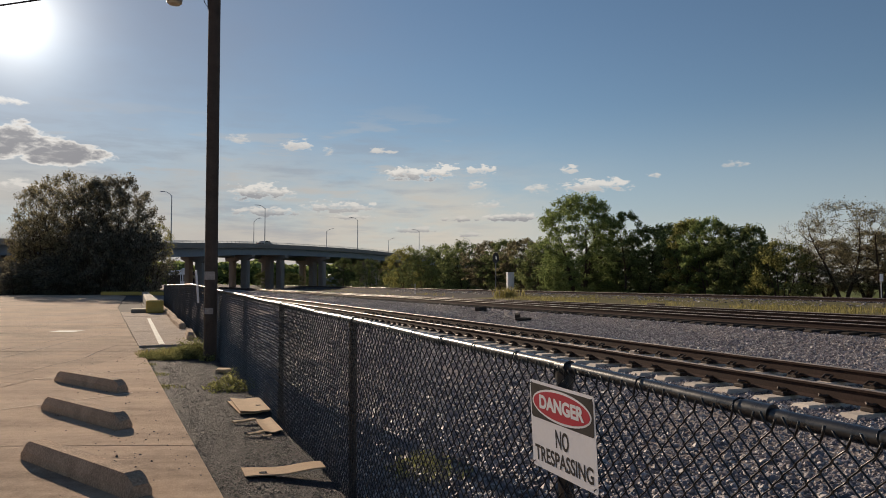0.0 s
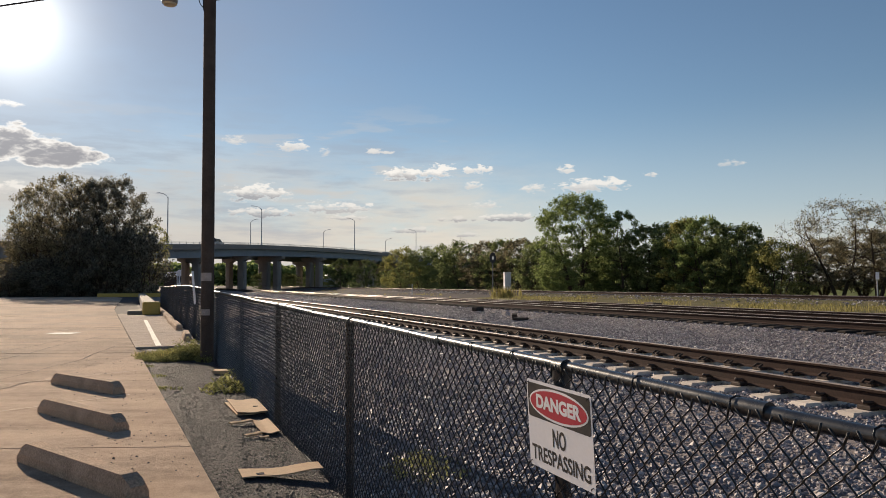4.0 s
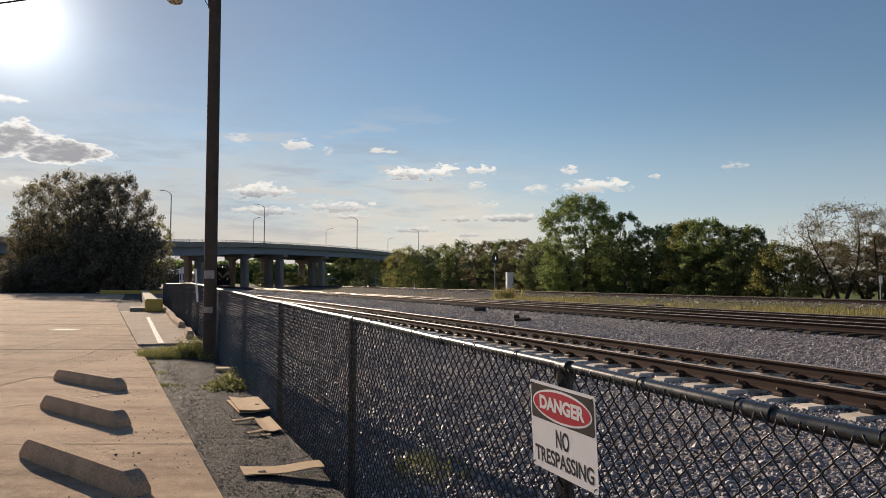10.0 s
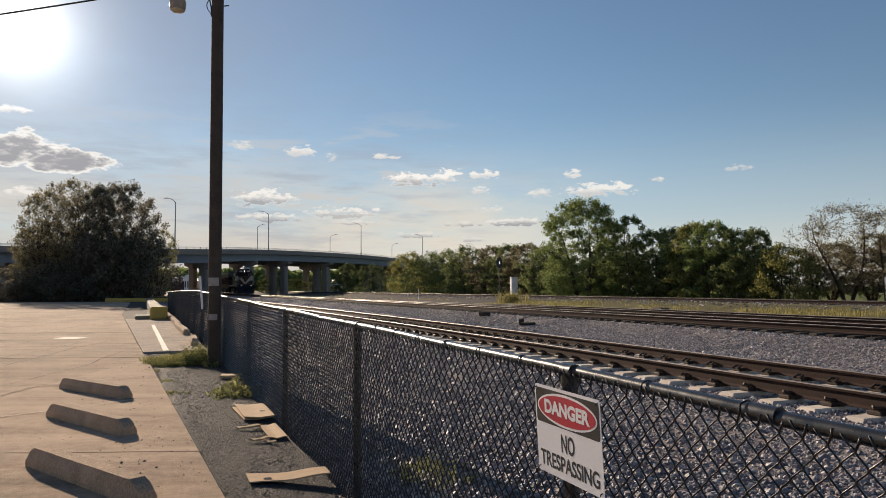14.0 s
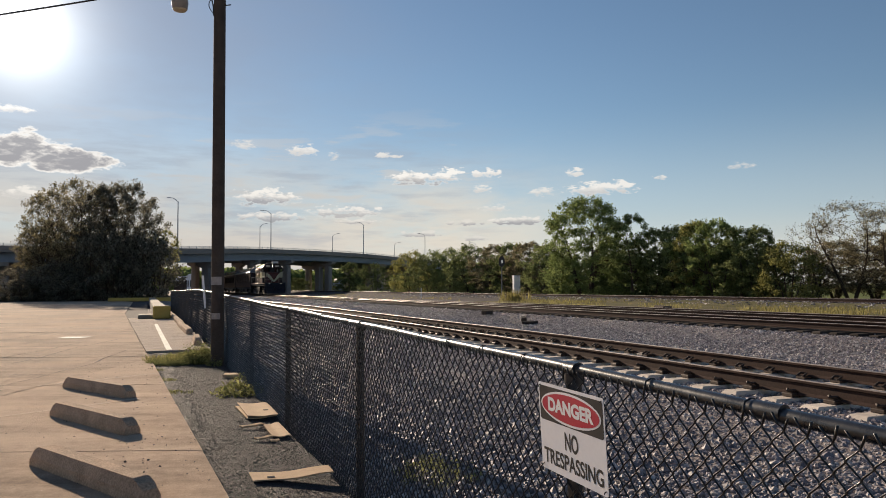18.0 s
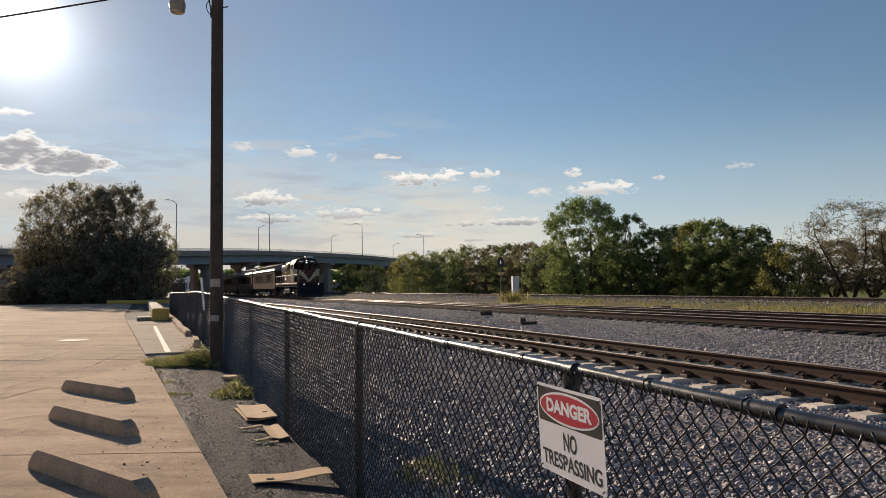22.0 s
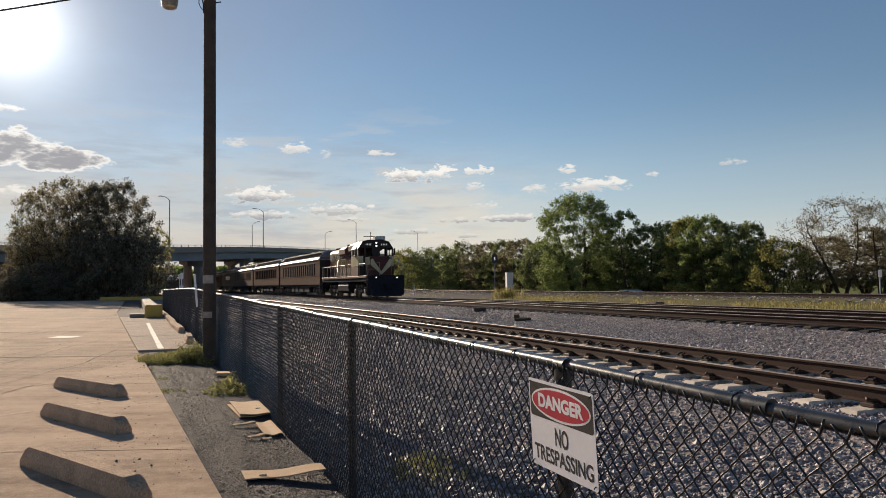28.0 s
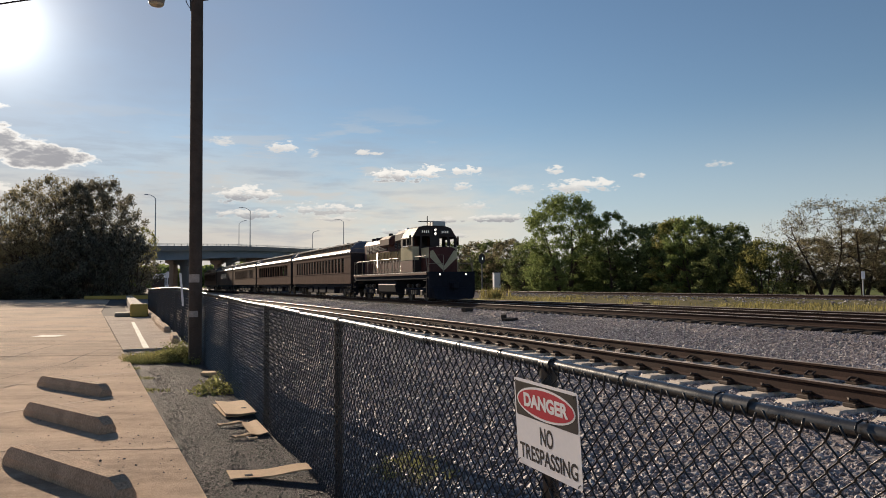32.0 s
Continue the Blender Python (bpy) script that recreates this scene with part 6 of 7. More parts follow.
def build_coach(kind, body_m, label):
    """Old passenger coach; the origin lies on the rails below its front end, the body runs to -y."""
    root = thing("railway_coach", label, "railway coach", "coaches of the train")
    L = COACH_L
    zb, zs, ze = 1.12, 2.02, 3.56   # sill of the side, window sill, eaves
    w = 1.50
    g = G()
    g.box((0, -L / 2, zb - 0.12), (2.7, L - 0.4, 0.34), b=0.03)
    part("underframe", g, M_UNDER, root)
    if kind == "open":
        n, y0, y1 = 12, -1.6, -L + 1.6
        top = 3.18
    elif kind == "baggage":
        n, y0, y1 = 0, 0, 0
        top = 3.18
    else:
        n, y0, y1 = 17, -1.75, -L + 1.75
        top = 3.16
    for s in (-1, 1):
        g = G()
        g.box((s * (w - 0.03), -L / 2, (zb + zs) / 2), (0.06, L - 0.1, zs - zb))
        g.box((s * (w - 0.03), -L / 2, (top + ze) / 2), (0.06, L - 0.1, ze - top))
        for a, b in ((-0.05, y0), (y1, -L + 0.05)) if n else ((-0.05, -L + 0.05),):
            g.box((s * (w - 0.03), (a + b) / 2, (zs + top) / 2), (0.06, abs(a - b), top - zs))
        part("side_wall", g, body_m, root)
        for z, hh in ((zs - 0.04, 0.06), (zb + 0.03, 0.08), (top + 0.05, 0.05)):
            g = G()
            g.box((s * (w + 0.008), -L / 2, z), (0.035, L - 0.12, hh))
            part("belt_rail", g, body_m, root)
        if n:
            step = (y1 - y0) / n
            pg = G()
            wide = 0.30 if kind != "open" else 0.16
            pg.box((0, 0, 0), (0.075, wide, top - zs))
            post = pg.mesh("window_post", body_m)
            for k in range(n + 1):
                part("window_post", post, None, root, m=pose(s * (w - 0.03), y0 + step * k, (zs + top) / 2))
            if kind != "open":
                gg = G()
                gg.box((0, 0, 0), (0.012, abs(step) - wide, top - zs))
                pane = gg.mesh("window", M_PANE)
                for k in range(n):
                    part("window", pane, None, root, m=pose(s * (w - 0.055), y0 + step * (k + 0.5), (zs + top) / 2))
        else:
            for yy in (-5.5, -16.0):
                g = G()
                g.box((s * (w + 0.01), yy, 2.2), (0.05, 2.2, 2.1), b=0.01)
                part("sliding_door", g, body_m, root)
            for k in range(6):
                g = G()
                g.box((s * (w + 0.003), -8.0 - k * 1.15, 2.6), (0.02, 0.6, 0.8))
                part("window", g, M_PANE, root)
        # corner steps
        for yy in (-0.5, -L + 0.5):
            g = G()
            for z in (0.5, 0.85):
                g.box((s * 1.35, yy, z), (0.3, 0.7, 0.05))
            g.box((s * 1.48, yy - 0.36, 0.8), (0.04, 0.05, 0.7))
            g.box((s * 1.48, yy + 0.36, 0.8), (0.04, 0.05, 0.7))
            part("step", g, M_UNDER, root)
    for yy in (-0.03, -L + 0.03):
        g = G()
        g.box((-0.98, yy, 2.3), (0.98, 0.06, 2.4))
        g.box((0.98, yy, 2.3), (0.98, 0.06, 2.4))
        g.box((0, yy, 3.35), (1.0, 0.06, 0.3))
        part("end_wall", g, M_ROOFBLACK, root)
        g = G()
        g.box((0, yy, 2.15), (0.94, 0.05, 2.05))
        part("end_door", g, M_UNDER, root)
    g = G()
    g.box((0, -L / 2, zb + 0.05), (2.9, L - 0.2, 0.06))
    part("floor", g, M_UNDER, root)
    # roof: lower shoulders, clerestory and its own roof, drooping at the ends
    low = [(-1.56, 3.50), (1.56, 3.50), (1.59, 3.58), (1.50, 3.72), (1.25, 3.86), (0.95, 3.92), (-0.95, 3.92), (-1.25, 3.86), (-1.50, 3.72), (-1.59, 3.58)]
    g = G()
    g.loft([[(x, y, z) for x, z in low] for y in (0.0, -L)])
    part("roof", g, M_COACHROOF, root, "grey lower roof", True)
    cl = [(-0.92, 3.88), (0.92, 3.88), (0.92, 4.30), (-0.92, 4.30)]
    g = G()
    g.loft([[(x, y, z) for x, z in cl] for y in (-0.9, -L + 0.9)])
    part("clerestory", g, body_m, root)
    up = [(-1.02, 4.28), (1.02, 4.28), (1.02, 4.34), (0.6, 4.46), (0, 4.51), (-0.6, 4.46), (-1.02, 4.34)]
    g = G()
    g.loft([[(x * k, y, (z - 4.28) * k + 4.28 - d) for x, z in up] for y, k, d in ((-0.9, 1.0, 0.0), (-L + 0.9, 1.0, 0.0))])
    part("upper_roof", g, M_COACHDARK, root, "dark grey upper roof", True)
    for e, q in ((0.0, -1), (-L, 1)):
        g = G()
        rings = []
        for t, wx, zt in ((0.92, 1.02, 4.51), (0.6, 1.18, 4.46), (0.3, 1.38, 4.29), (0.08, 1.52, 3.98), (-0.04, 1.56, 3.80)):
            rings.append([(x * wx, e + q * t, 3.55 + (zt - 3.55) * h) for x, h in ((-1, 0), (-1, 0.55), (-0.85, 0.82), (-0.5, 0.97), (0, 1.0), (0.5, 0.97), (0.85, 0.82), (1, 0.55), (1, 0))])
        g.loft(rings)
        part("roof_hood", g, M_HOOD, root, "blue-grey rounded roof end", True)
    gg = G()
    gg.box((0, 0, 0), (0.03, 0.66, 0.22))
    vent = gg.mesh("clerestory_window", M_PANE)
    for s in (-1, 1):
        for k in range(18):
            part("clerestory_window", vent, None, root, m=pose(s * 0.925, -1.8 - k * (L - 3.6) / 17, 4.11))
    for k in range(6):
        g = G()
        g.box((0, -2.5 - k * 3.3, 4.55), (0.3, 0.4, 0.14), b=0.03)
        part("roof_vent", g, M_COACHDARK, root)
    # underfloor boxes, couplers
    for k, (yy, ln, s) in enumerate(((-6.2, 1.6, -1), (-6.8, 2.4, 1), (-8.4, 1.8, -1), (-9.6, 2.2, 1), (-10.6, 1.5, -1), (-12.6, 1.9, -1), (-12.0, 1.6, 1), (-14.2, 1.6, 1), (-14.8, 1.5, -1))):
        g = G()
        g.box((s * 0.95, yy, 0.66), (0.7, ln, 0.66), b=0.03)
        part("equipment_box", g, M_UNDER, root)
    for yy in (0.2, -L - 0.2):
        g = G()
        g.box((0, yy, 0.92), (0.3, 0.7, 0.3), b=0.04)
        part("coupler", g, M_UNDER, root)
    for yy in (0.25, -L - 0.25):
        g = G()
        g.box((0, yy, 2.35), (1.1, 0.5, 2.2), b=0.05)
        part("gangway", g, M_UNDER, root, "black folded gangway")
    truck(root, -2.9, 2.6, 0.46, 3 if kind == "coach" else 2)
    truck(root, -L + 2.9, 2.6, 0.46, 3 if kind == "coach" else 2)
    return root


M_HOOD = mat("blue_grey_roof_paint", (0.13, 0.135, 0.155), 0.6, var=0.2, scale=1.2, fine=12, bump=0.05, spec=0.1)
M_COACHDARK = mat("dark_grey_upper_roof", (0.10, 0.095, 0.095), 0.55, var=0.2, scale=1.2, fine=12, bump=0.05)
LOCO = build_loco()


def shorten(root, k):
    """Draws the vehicle's body in along its length; bogies and wheels keep their shape and only move."""
    done = set()
    for ob in root.children:
        ob.location.y *= k
        if ob.name.startswith("truck"):
            continue
        for o in (ob, *ob.children_recursive):
            if o.data.name not in done:
                done.add(o.data.name)
                o.data.transform(Matrix.Diagonal((1, k, 1, 1)))


shorten(LOCO, 0.94)
COACHES = [build_coach("coach", M_COACH, "brown passenger coach with a row of tall windows"), build_coach("open", M_COACH, "brown open-sided excursion coach with roof posts"), build_coach("coach", M_COACHB, "tan-brown passenger coach with a clerestory roof"),
           build_coach("baggage", M_COACHB, "tan-brown baggage coach with sliding doors"), build_coach("coach", M_COACH, "brown passenger coach at the rear of the train")]
TRAIN_V = [(0, 264.0), (3.5, 235.0), (5.5, 218.4), (8, 197.8), (11, 173.3), (13, 156.9), (14.7, 143.1), (16.5, 128.9), (18, 117.5), (20, 103.2), (22, 90.0), (24, 78.0), (25.5, 69.9), (28, 58.2), (30, 50.0), (32, 42.4)]


# ---- cars on the bridge ----
def build_car(label, body_m, kind):
    root = thing("car", label, "car", "cars on the bridge")
    L, h = (4.8, 1.48) if kind == "sedan" else (4.9, 1.75)
    w = 0.92
    g = G()
    if kind == "sedan":
        out = [(2.4, 0.35), (2.42, 0.62), (2.2, 0.78), (1.1, 0.92), (0.35, 1.42), (-0.9, 1.46), (-1.75, 1.02), (-2.35, 0.95), (-2.42, 0.5), (-2.35, 0.3)]
    else:
        out = [(2.4, 0.4), (2.45, 0.75), (2.2, 0.98), (1.2, 1.08), (0.45, 1.68), (-2.0, 1.72), (-2.4, 1.1), (-2.45, 0.55), (-2.4, 0.35)]
    rings = []
    for x, k in ((-w, 0.93), (-w * 0.96, 1.0), (w * 0.96, 1.0), (w, 0.93)):
        rings.append([(x * (0.82 if z > 1.1 else 1.0), y * (k if z < 1 else 1), z) for y, z in out])
    g.loft(rings)
    part("body", g, body_m, root, "", True)
    for s in (-1, 1):
        g = G()
        zt, zb2 = (1.38, 1.0) if kind == "sedan" else (1.6, 1.14)
        ya, yb = (0.3, -1.3) if kind == "sedan" else (0.4, -2.0)
        g.box((s * 0.86, (ya + yb) / 2, (zt + zb2) / 2), (0.06, ya - yb, zt - zb2), b=0.02)
        part("side_window", g, M_PANE, root)
    g = G()
    for s in (-0.6, 0.6):
        g.box((s, -L / 2 - 0.01, 0.85), (0.3, 0.04, 0.12))
    part("tail_light", g, M_SIGNRED, root, "red tail lights")
    wg = G()
    wg.tube([(-0.11, 0, 0), (0.11, 0, 0)], 0.33, 18)
    tyre = wg.mesh("tyre", M_UNDER)
    rg = G()
    rg.tube([(-0.12, 0, 0), (0.12, 0, 0)], 0.2, 10)
    rim = rg.mesh("rim", M_STEEL)
    for y in (1.45, -1.45):
        for s in (-1, 1):
            t = part("wheel", tyre, None, root, m=pose(s * 0.8, y, 0.33))
            part("rim", rim, None, t)
    return root


M_CARDARK = mat("dark_grey_car_paint", (0.04, 0.042, 0.046), 0.3, var=0.1)
M_CARGREY = mat("silver_grey_car_paint", (0.10, 0.10, 0.11), 0.3, var=0.1)
M_CARWHITE = mat("white_car_paint", (0.7, 0.7, 0.7), 0.25, var=0.05)
CAR_C = build_car("white sedan passing behind the far track", M_CARWHITE, "sedan")
CAR_C["group"] = "cars on the far road"
CAR_A = build_car("dark sedan driving over the bridge", M_CARDARK, "sedan")
CAR_B = build_car("dark grey sport utility car driving over the bridge", M_CARGREY, "suv")


def on_bridge(k, lane):
    p, d = bridge_at(k)
    left = Vector((-d.y, d.x, 0))
    q = p + left * lane + Vector((0, 0, -0.13))
    return Matrix.Translation(q) @ Matrix.Rotation(math.atan2(d.y, d.x) - math.pi / 2, 4, "Z")


def motions():
    rows = []
    vals = TRAIN_V
    for veh, back in [(LOCO, 0.0)] + [(c, 15.9 + i * (COACH_L + 1.0)) for i, c in enumerate(COACHES)]:
        walk(veh, [(t, along(MAIN_U, v * 0.935 + back, MAIN_TOP, 180)) for t, v in vals])
    car_a = [(0.0, 4.16), (1.0, 4.535), (2.0, 4.88), (3.0, 5.275), (3.5, 5.48), (6.0, 6.48), (12, 8.7), (32, 8.9)]
    walk(CAR_A, [(t, on_bridge(k, 4.0)) for t, k in car_a])
    car_b = [(0.0, 2.0), (2.6, 3.06), (3.0, 3.22), (3.5, 3.43), (5.5, 4.225), (6.5, 4.59), (7.3, 4.88), (7.9, 5.1), (12, 6.7), (18, 8.8), (32, 8.85)]
    walk(CAR_B, [(t, on_bridge(k, 4.0)) for t, k in car_b])
    walk(CAR_C, [(t, along(44.4, 54.2 + 10.2 * (t - 27.5), -0.79)) for t in (0, 8, 16, 24, 28, 32)])
    # wheels roll with the train; the origin of each vehicle runs ahead along its own y
    times = [i * 0.13 for i in range(247)]
    ts, vv = [r[0] for r in TRAIN_V], [r[1] * 0.935 for r in TRAIN_V]
    for wheel, y, r in WHEELS[:20]:
        rows = []
        for t in times + [32.0]:
            d = vv[0] - float(np.interp(t, ts, vv))
            rows.append((t, pose(0, y, r, -math.degrees(d / r) % 360)))
        walk(wheel, rows)


# ---- crushed stone, in drifts of loose pieces ----
def stone_mat(name="crushed_stone", k=1.0, mid=0.0):
    m = bpy.data.materials.new(name)
    m.use_nodes = True
    t = m.node_tree
    b = t.nodes["Principled BSDF"]
    geo = t.nodes.new("ShaderNodeNewGeometry")
    ramp = t.nodes.new("ShaderNodeValToRGB")
    e = ramp.color_ramp.elements
    e[0].position, e[0].color = 0.0, (0.10, 0.088, 0.094, 1)
    e[1].position, e[1].color = 1.0, (0.50, 0.455, 0.445, 1)
    for p, c in ((0.35, (0.185, 0.163, 0.171)), (0.6, (0.265, 0.228, 0.231)), (0.82, (0.345, 0.315, 0.30))):
        q = e.new(p)
        q.color = (*c, 1)
    for q in e:
        q.color = tuple((c + (0.2 - c) * mid) * k for c in q.color[:3]) + (1,)
    t.links.new(geo.outputs["Random Per Island"], ramp.inputs[0])
    n = t.nodes.new("ShaderNodeTexNoise")
    n.inputs["Scale"].default_value, n.inputs["Detail"].default_value = 45, 5
    t.links.new(geo.outputs["Position"], n.inputs["Vector"])
    mx = t.nodes.new("ShaderNodeMix")
    mx.data_type, mx.blend_type = "RGBA", "OVERLAY"
    mx.inputs[0].default_value = 0.55
    t.links.new(ramp.outputs[0], mx.inputs[6])
    t.links.new(n.outputs[0], mx.inputs[7])
    t.links.new(mx.outputs[2], b.inputs["Base Color"])
    b.inputs["Roughness"].default_value = 0.6
    b.inputs["Specular IOR Level"].default_value = 0.35
    bp = t.nodes.new("ShaderNodeBump")
    bp.inputs["Strength"].default_value, bp.inputs["Distance"].default_value = 0.5, 0.01
    t.links.new(n.outputs[0], bp.inputs["Height"])
    t.links.new(bp.outputs[0], b.inputs["Normal"])
    return m


M_STONE = stone_mat()
GOLD = (1 + 5 ** 0.5) / 2
ICO_V = np.array([(-1, GOLD, 0), (1, GOLD, 0), (-1, -GOLD, 0), (1, -GOLD, 0), (0, -1, GOLD), (0, 1, GOLD), (0, -1, -GOLD), (0, 1, -GOLD), (GOLD, 0, -1), (GOLD, 0, 1), (-GOLD, 0, -1), (-GOLD, 0, 1)]) / 1.9
ICO_F = np.array([(0, 11, 5), (0, 5, 1), (0, 1, 7), (0, 7, 10), (0, 10, 11), (1, 5, 9), (5, 11, 4), (11, 10, 2), (10, 7, 6), (7, 1, 8), (3, 9, 4), (3, 4, 2), (3, 2, 6), (3, 6, 8), (3, 8, 9), (4, 9, 5), (2, 4, 11), (6, 2, 10), (8, 6, 7), (9, 8, 1)])
OCT_V = np.array([(1, 0, 0), (-1, 0, 0), (0, 1, 0), (0, -1, 0), (0, 0, 1), (0, 0, -1)], float)
OCT_F = np.array([(0, 2, 4), (2, 1, 4), (1, 3, 4), (3, 0, 4), (2, 0, 5), (1, 2, 5), (3, 1, 5), (0, 3, 5)])


def scatter(name, label, areas, material, lift=0.3, flat=0.75, keep=None, category="gravel", level=None):
    """Loose stones over bands (u0, u1, v0, v1, per square metre, size, fine shape)."""
    rng = np.random.default_rng(4)
    V, F, base = [], [], 0
    for u0, u1, v0, v1, dens, size, fine in areas:
        n = int((u1 - u0) * (v1 - v0) * dens)
        us, vs = rng.uniform(u0, u1, n), rng.uniform(v0, v1, n)
        if keep:
            ok = np.array([keep(a, b) for a, b in zip(us, vs)], bool)
            us, vs = us[ok], vs[ok]
            n = len(us)
        bv, bf = (ICO_V, ICO_F) if fine else (OCT_V, OCT_F)
        sc = size * rng.lognormal(0, 0.32, n)[:, None] * rng.uniform(0.7, 1.3, (n, 3)) * 0.5
        sc[:, 2] *= flat
        p = bv[None] * rng.uniform(0.72, 1.22, (n, len(bv), 1)) * sc[:, None, :]
        a, tl = rng.uniform(0, 6.283, n), rng.uniform(-0.7, 0.7, n)
        ca, sa, ct, st = np.cos(a)[:, None], np.sin(a)[:, None], np.cos(tl)[:, None], np.sin(tl)[:, None]
        x, y, z = p[..., 0], p[..., 1], p[..., 2]
        y, z = y * ct - z * st, y * st + z * ct
        x, y = x * ca - y * sa, x * sa + y * ca
        gz = (np.array([ground_z(q, w) for q, w in zip(us, vs)]) if level is None else level) + size * rng.uniform(-0.15, lift, n)
        cx, cy = us * NU.x + vs * DV.x, us * NU.y + vs * DV.y
        V.append(np.stack([x + cx[:, None], y + cy[:, None], z + gz[:, None]], -1).reshape(-1, 3))
        F.append((bf[None] + (np.arange(n) * len(bv))[:, None, None]).reshape(-1, 3) + base)
        base += n * len(bv)
    V, F = np.concatenate(V), np.concatenate(F)
    me = bpy.data.meshes.new(name)
    me.from_pydata(V.tolist(), [], F.tolist())
    me.materials.append(material)
    return tagged(new(name, me), label, category, kind="stuff")


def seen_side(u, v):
    """Full density inside the camera's view; outside it two stones in five are kept."""
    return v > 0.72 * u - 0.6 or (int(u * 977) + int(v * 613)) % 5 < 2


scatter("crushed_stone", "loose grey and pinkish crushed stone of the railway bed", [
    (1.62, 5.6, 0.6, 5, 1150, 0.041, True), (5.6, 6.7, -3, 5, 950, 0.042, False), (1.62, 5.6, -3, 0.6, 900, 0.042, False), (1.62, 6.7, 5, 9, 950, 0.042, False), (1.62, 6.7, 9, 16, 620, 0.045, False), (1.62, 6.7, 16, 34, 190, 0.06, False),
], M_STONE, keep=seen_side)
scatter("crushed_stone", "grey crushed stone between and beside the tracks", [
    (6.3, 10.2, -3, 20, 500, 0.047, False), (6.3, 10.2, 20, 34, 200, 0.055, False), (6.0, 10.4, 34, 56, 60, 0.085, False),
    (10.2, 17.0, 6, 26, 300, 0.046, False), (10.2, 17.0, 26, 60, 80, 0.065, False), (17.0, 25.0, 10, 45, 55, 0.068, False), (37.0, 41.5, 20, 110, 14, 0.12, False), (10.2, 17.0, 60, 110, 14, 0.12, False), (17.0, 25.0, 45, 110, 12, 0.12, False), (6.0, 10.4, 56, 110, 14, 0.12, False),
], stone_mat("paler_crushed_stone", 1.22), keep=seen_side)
scatter("soil_grit", "dark broken grit and small stones beside the lot", [(0.15, 1.75, 2.5, 9, 3000, 0.012, False), (0.15, 1.75, 9, 18.3, 1100, 0.016, False), (0.3, 1.75, 2.5, 18.3, 14, 0.024, False)],
        stone_mat("dark_grit", 0.26, 0.5), 0.2, 0.7, keep=lambda u, v: u > edge_u(v) + 0.004)

scatter("crumbs", "dark crumbs of grit strewn over the edge of the concrete", [(-0.5, 0.52, 2.5, 8, 26, 0.016, False), (-0.9, 0.4, 8, 16, 9, 0.02, False), (-2.5, -0.5, 2.5, 9, 5, 0.014, False)],
        stone_mat("dark_crumb", 0.35, 0.3), 0.3, 0.7, keep=lambda u, v: u < edge_u(v) - 0.01, level=0.004)


# ---- warning sign on the fence ----
def letters(parent, text, size, x, z, y, material, width=None, name="lettering", bold=0.02):
    cu = bpy.data.curves.new("text", "FONT")
    cu.body, cu.size, cu.align_x, cu.align_y, cu.extrude = text, size, "CENTER", "CENTER", 0.0002
    cu.offset = size * bold
    tmp = new("text", cu)
    bpy.context.view_layer.update()
    me = bpy.data.meshes.new_from_object(tmp.evaluated_get(bpy.context.evaluated_depsgraph_get()))
    bpy.data.objects.remove(tmp)
    co = [v.co.copy() for v in me.vertices]
    w0 = max(c.x for c in co) - min(c.x for c in co)
    k = (width / w0) if width else 1.0
    for v in me.vertices:
        v.co = (v.co.x * k, -v.co.z, v.co.y)
    me.materials.append(material)
    ob = new(name, me)
    ob.parent = parent
    ob.matrix_local = pose(x, y, z)
    return ob


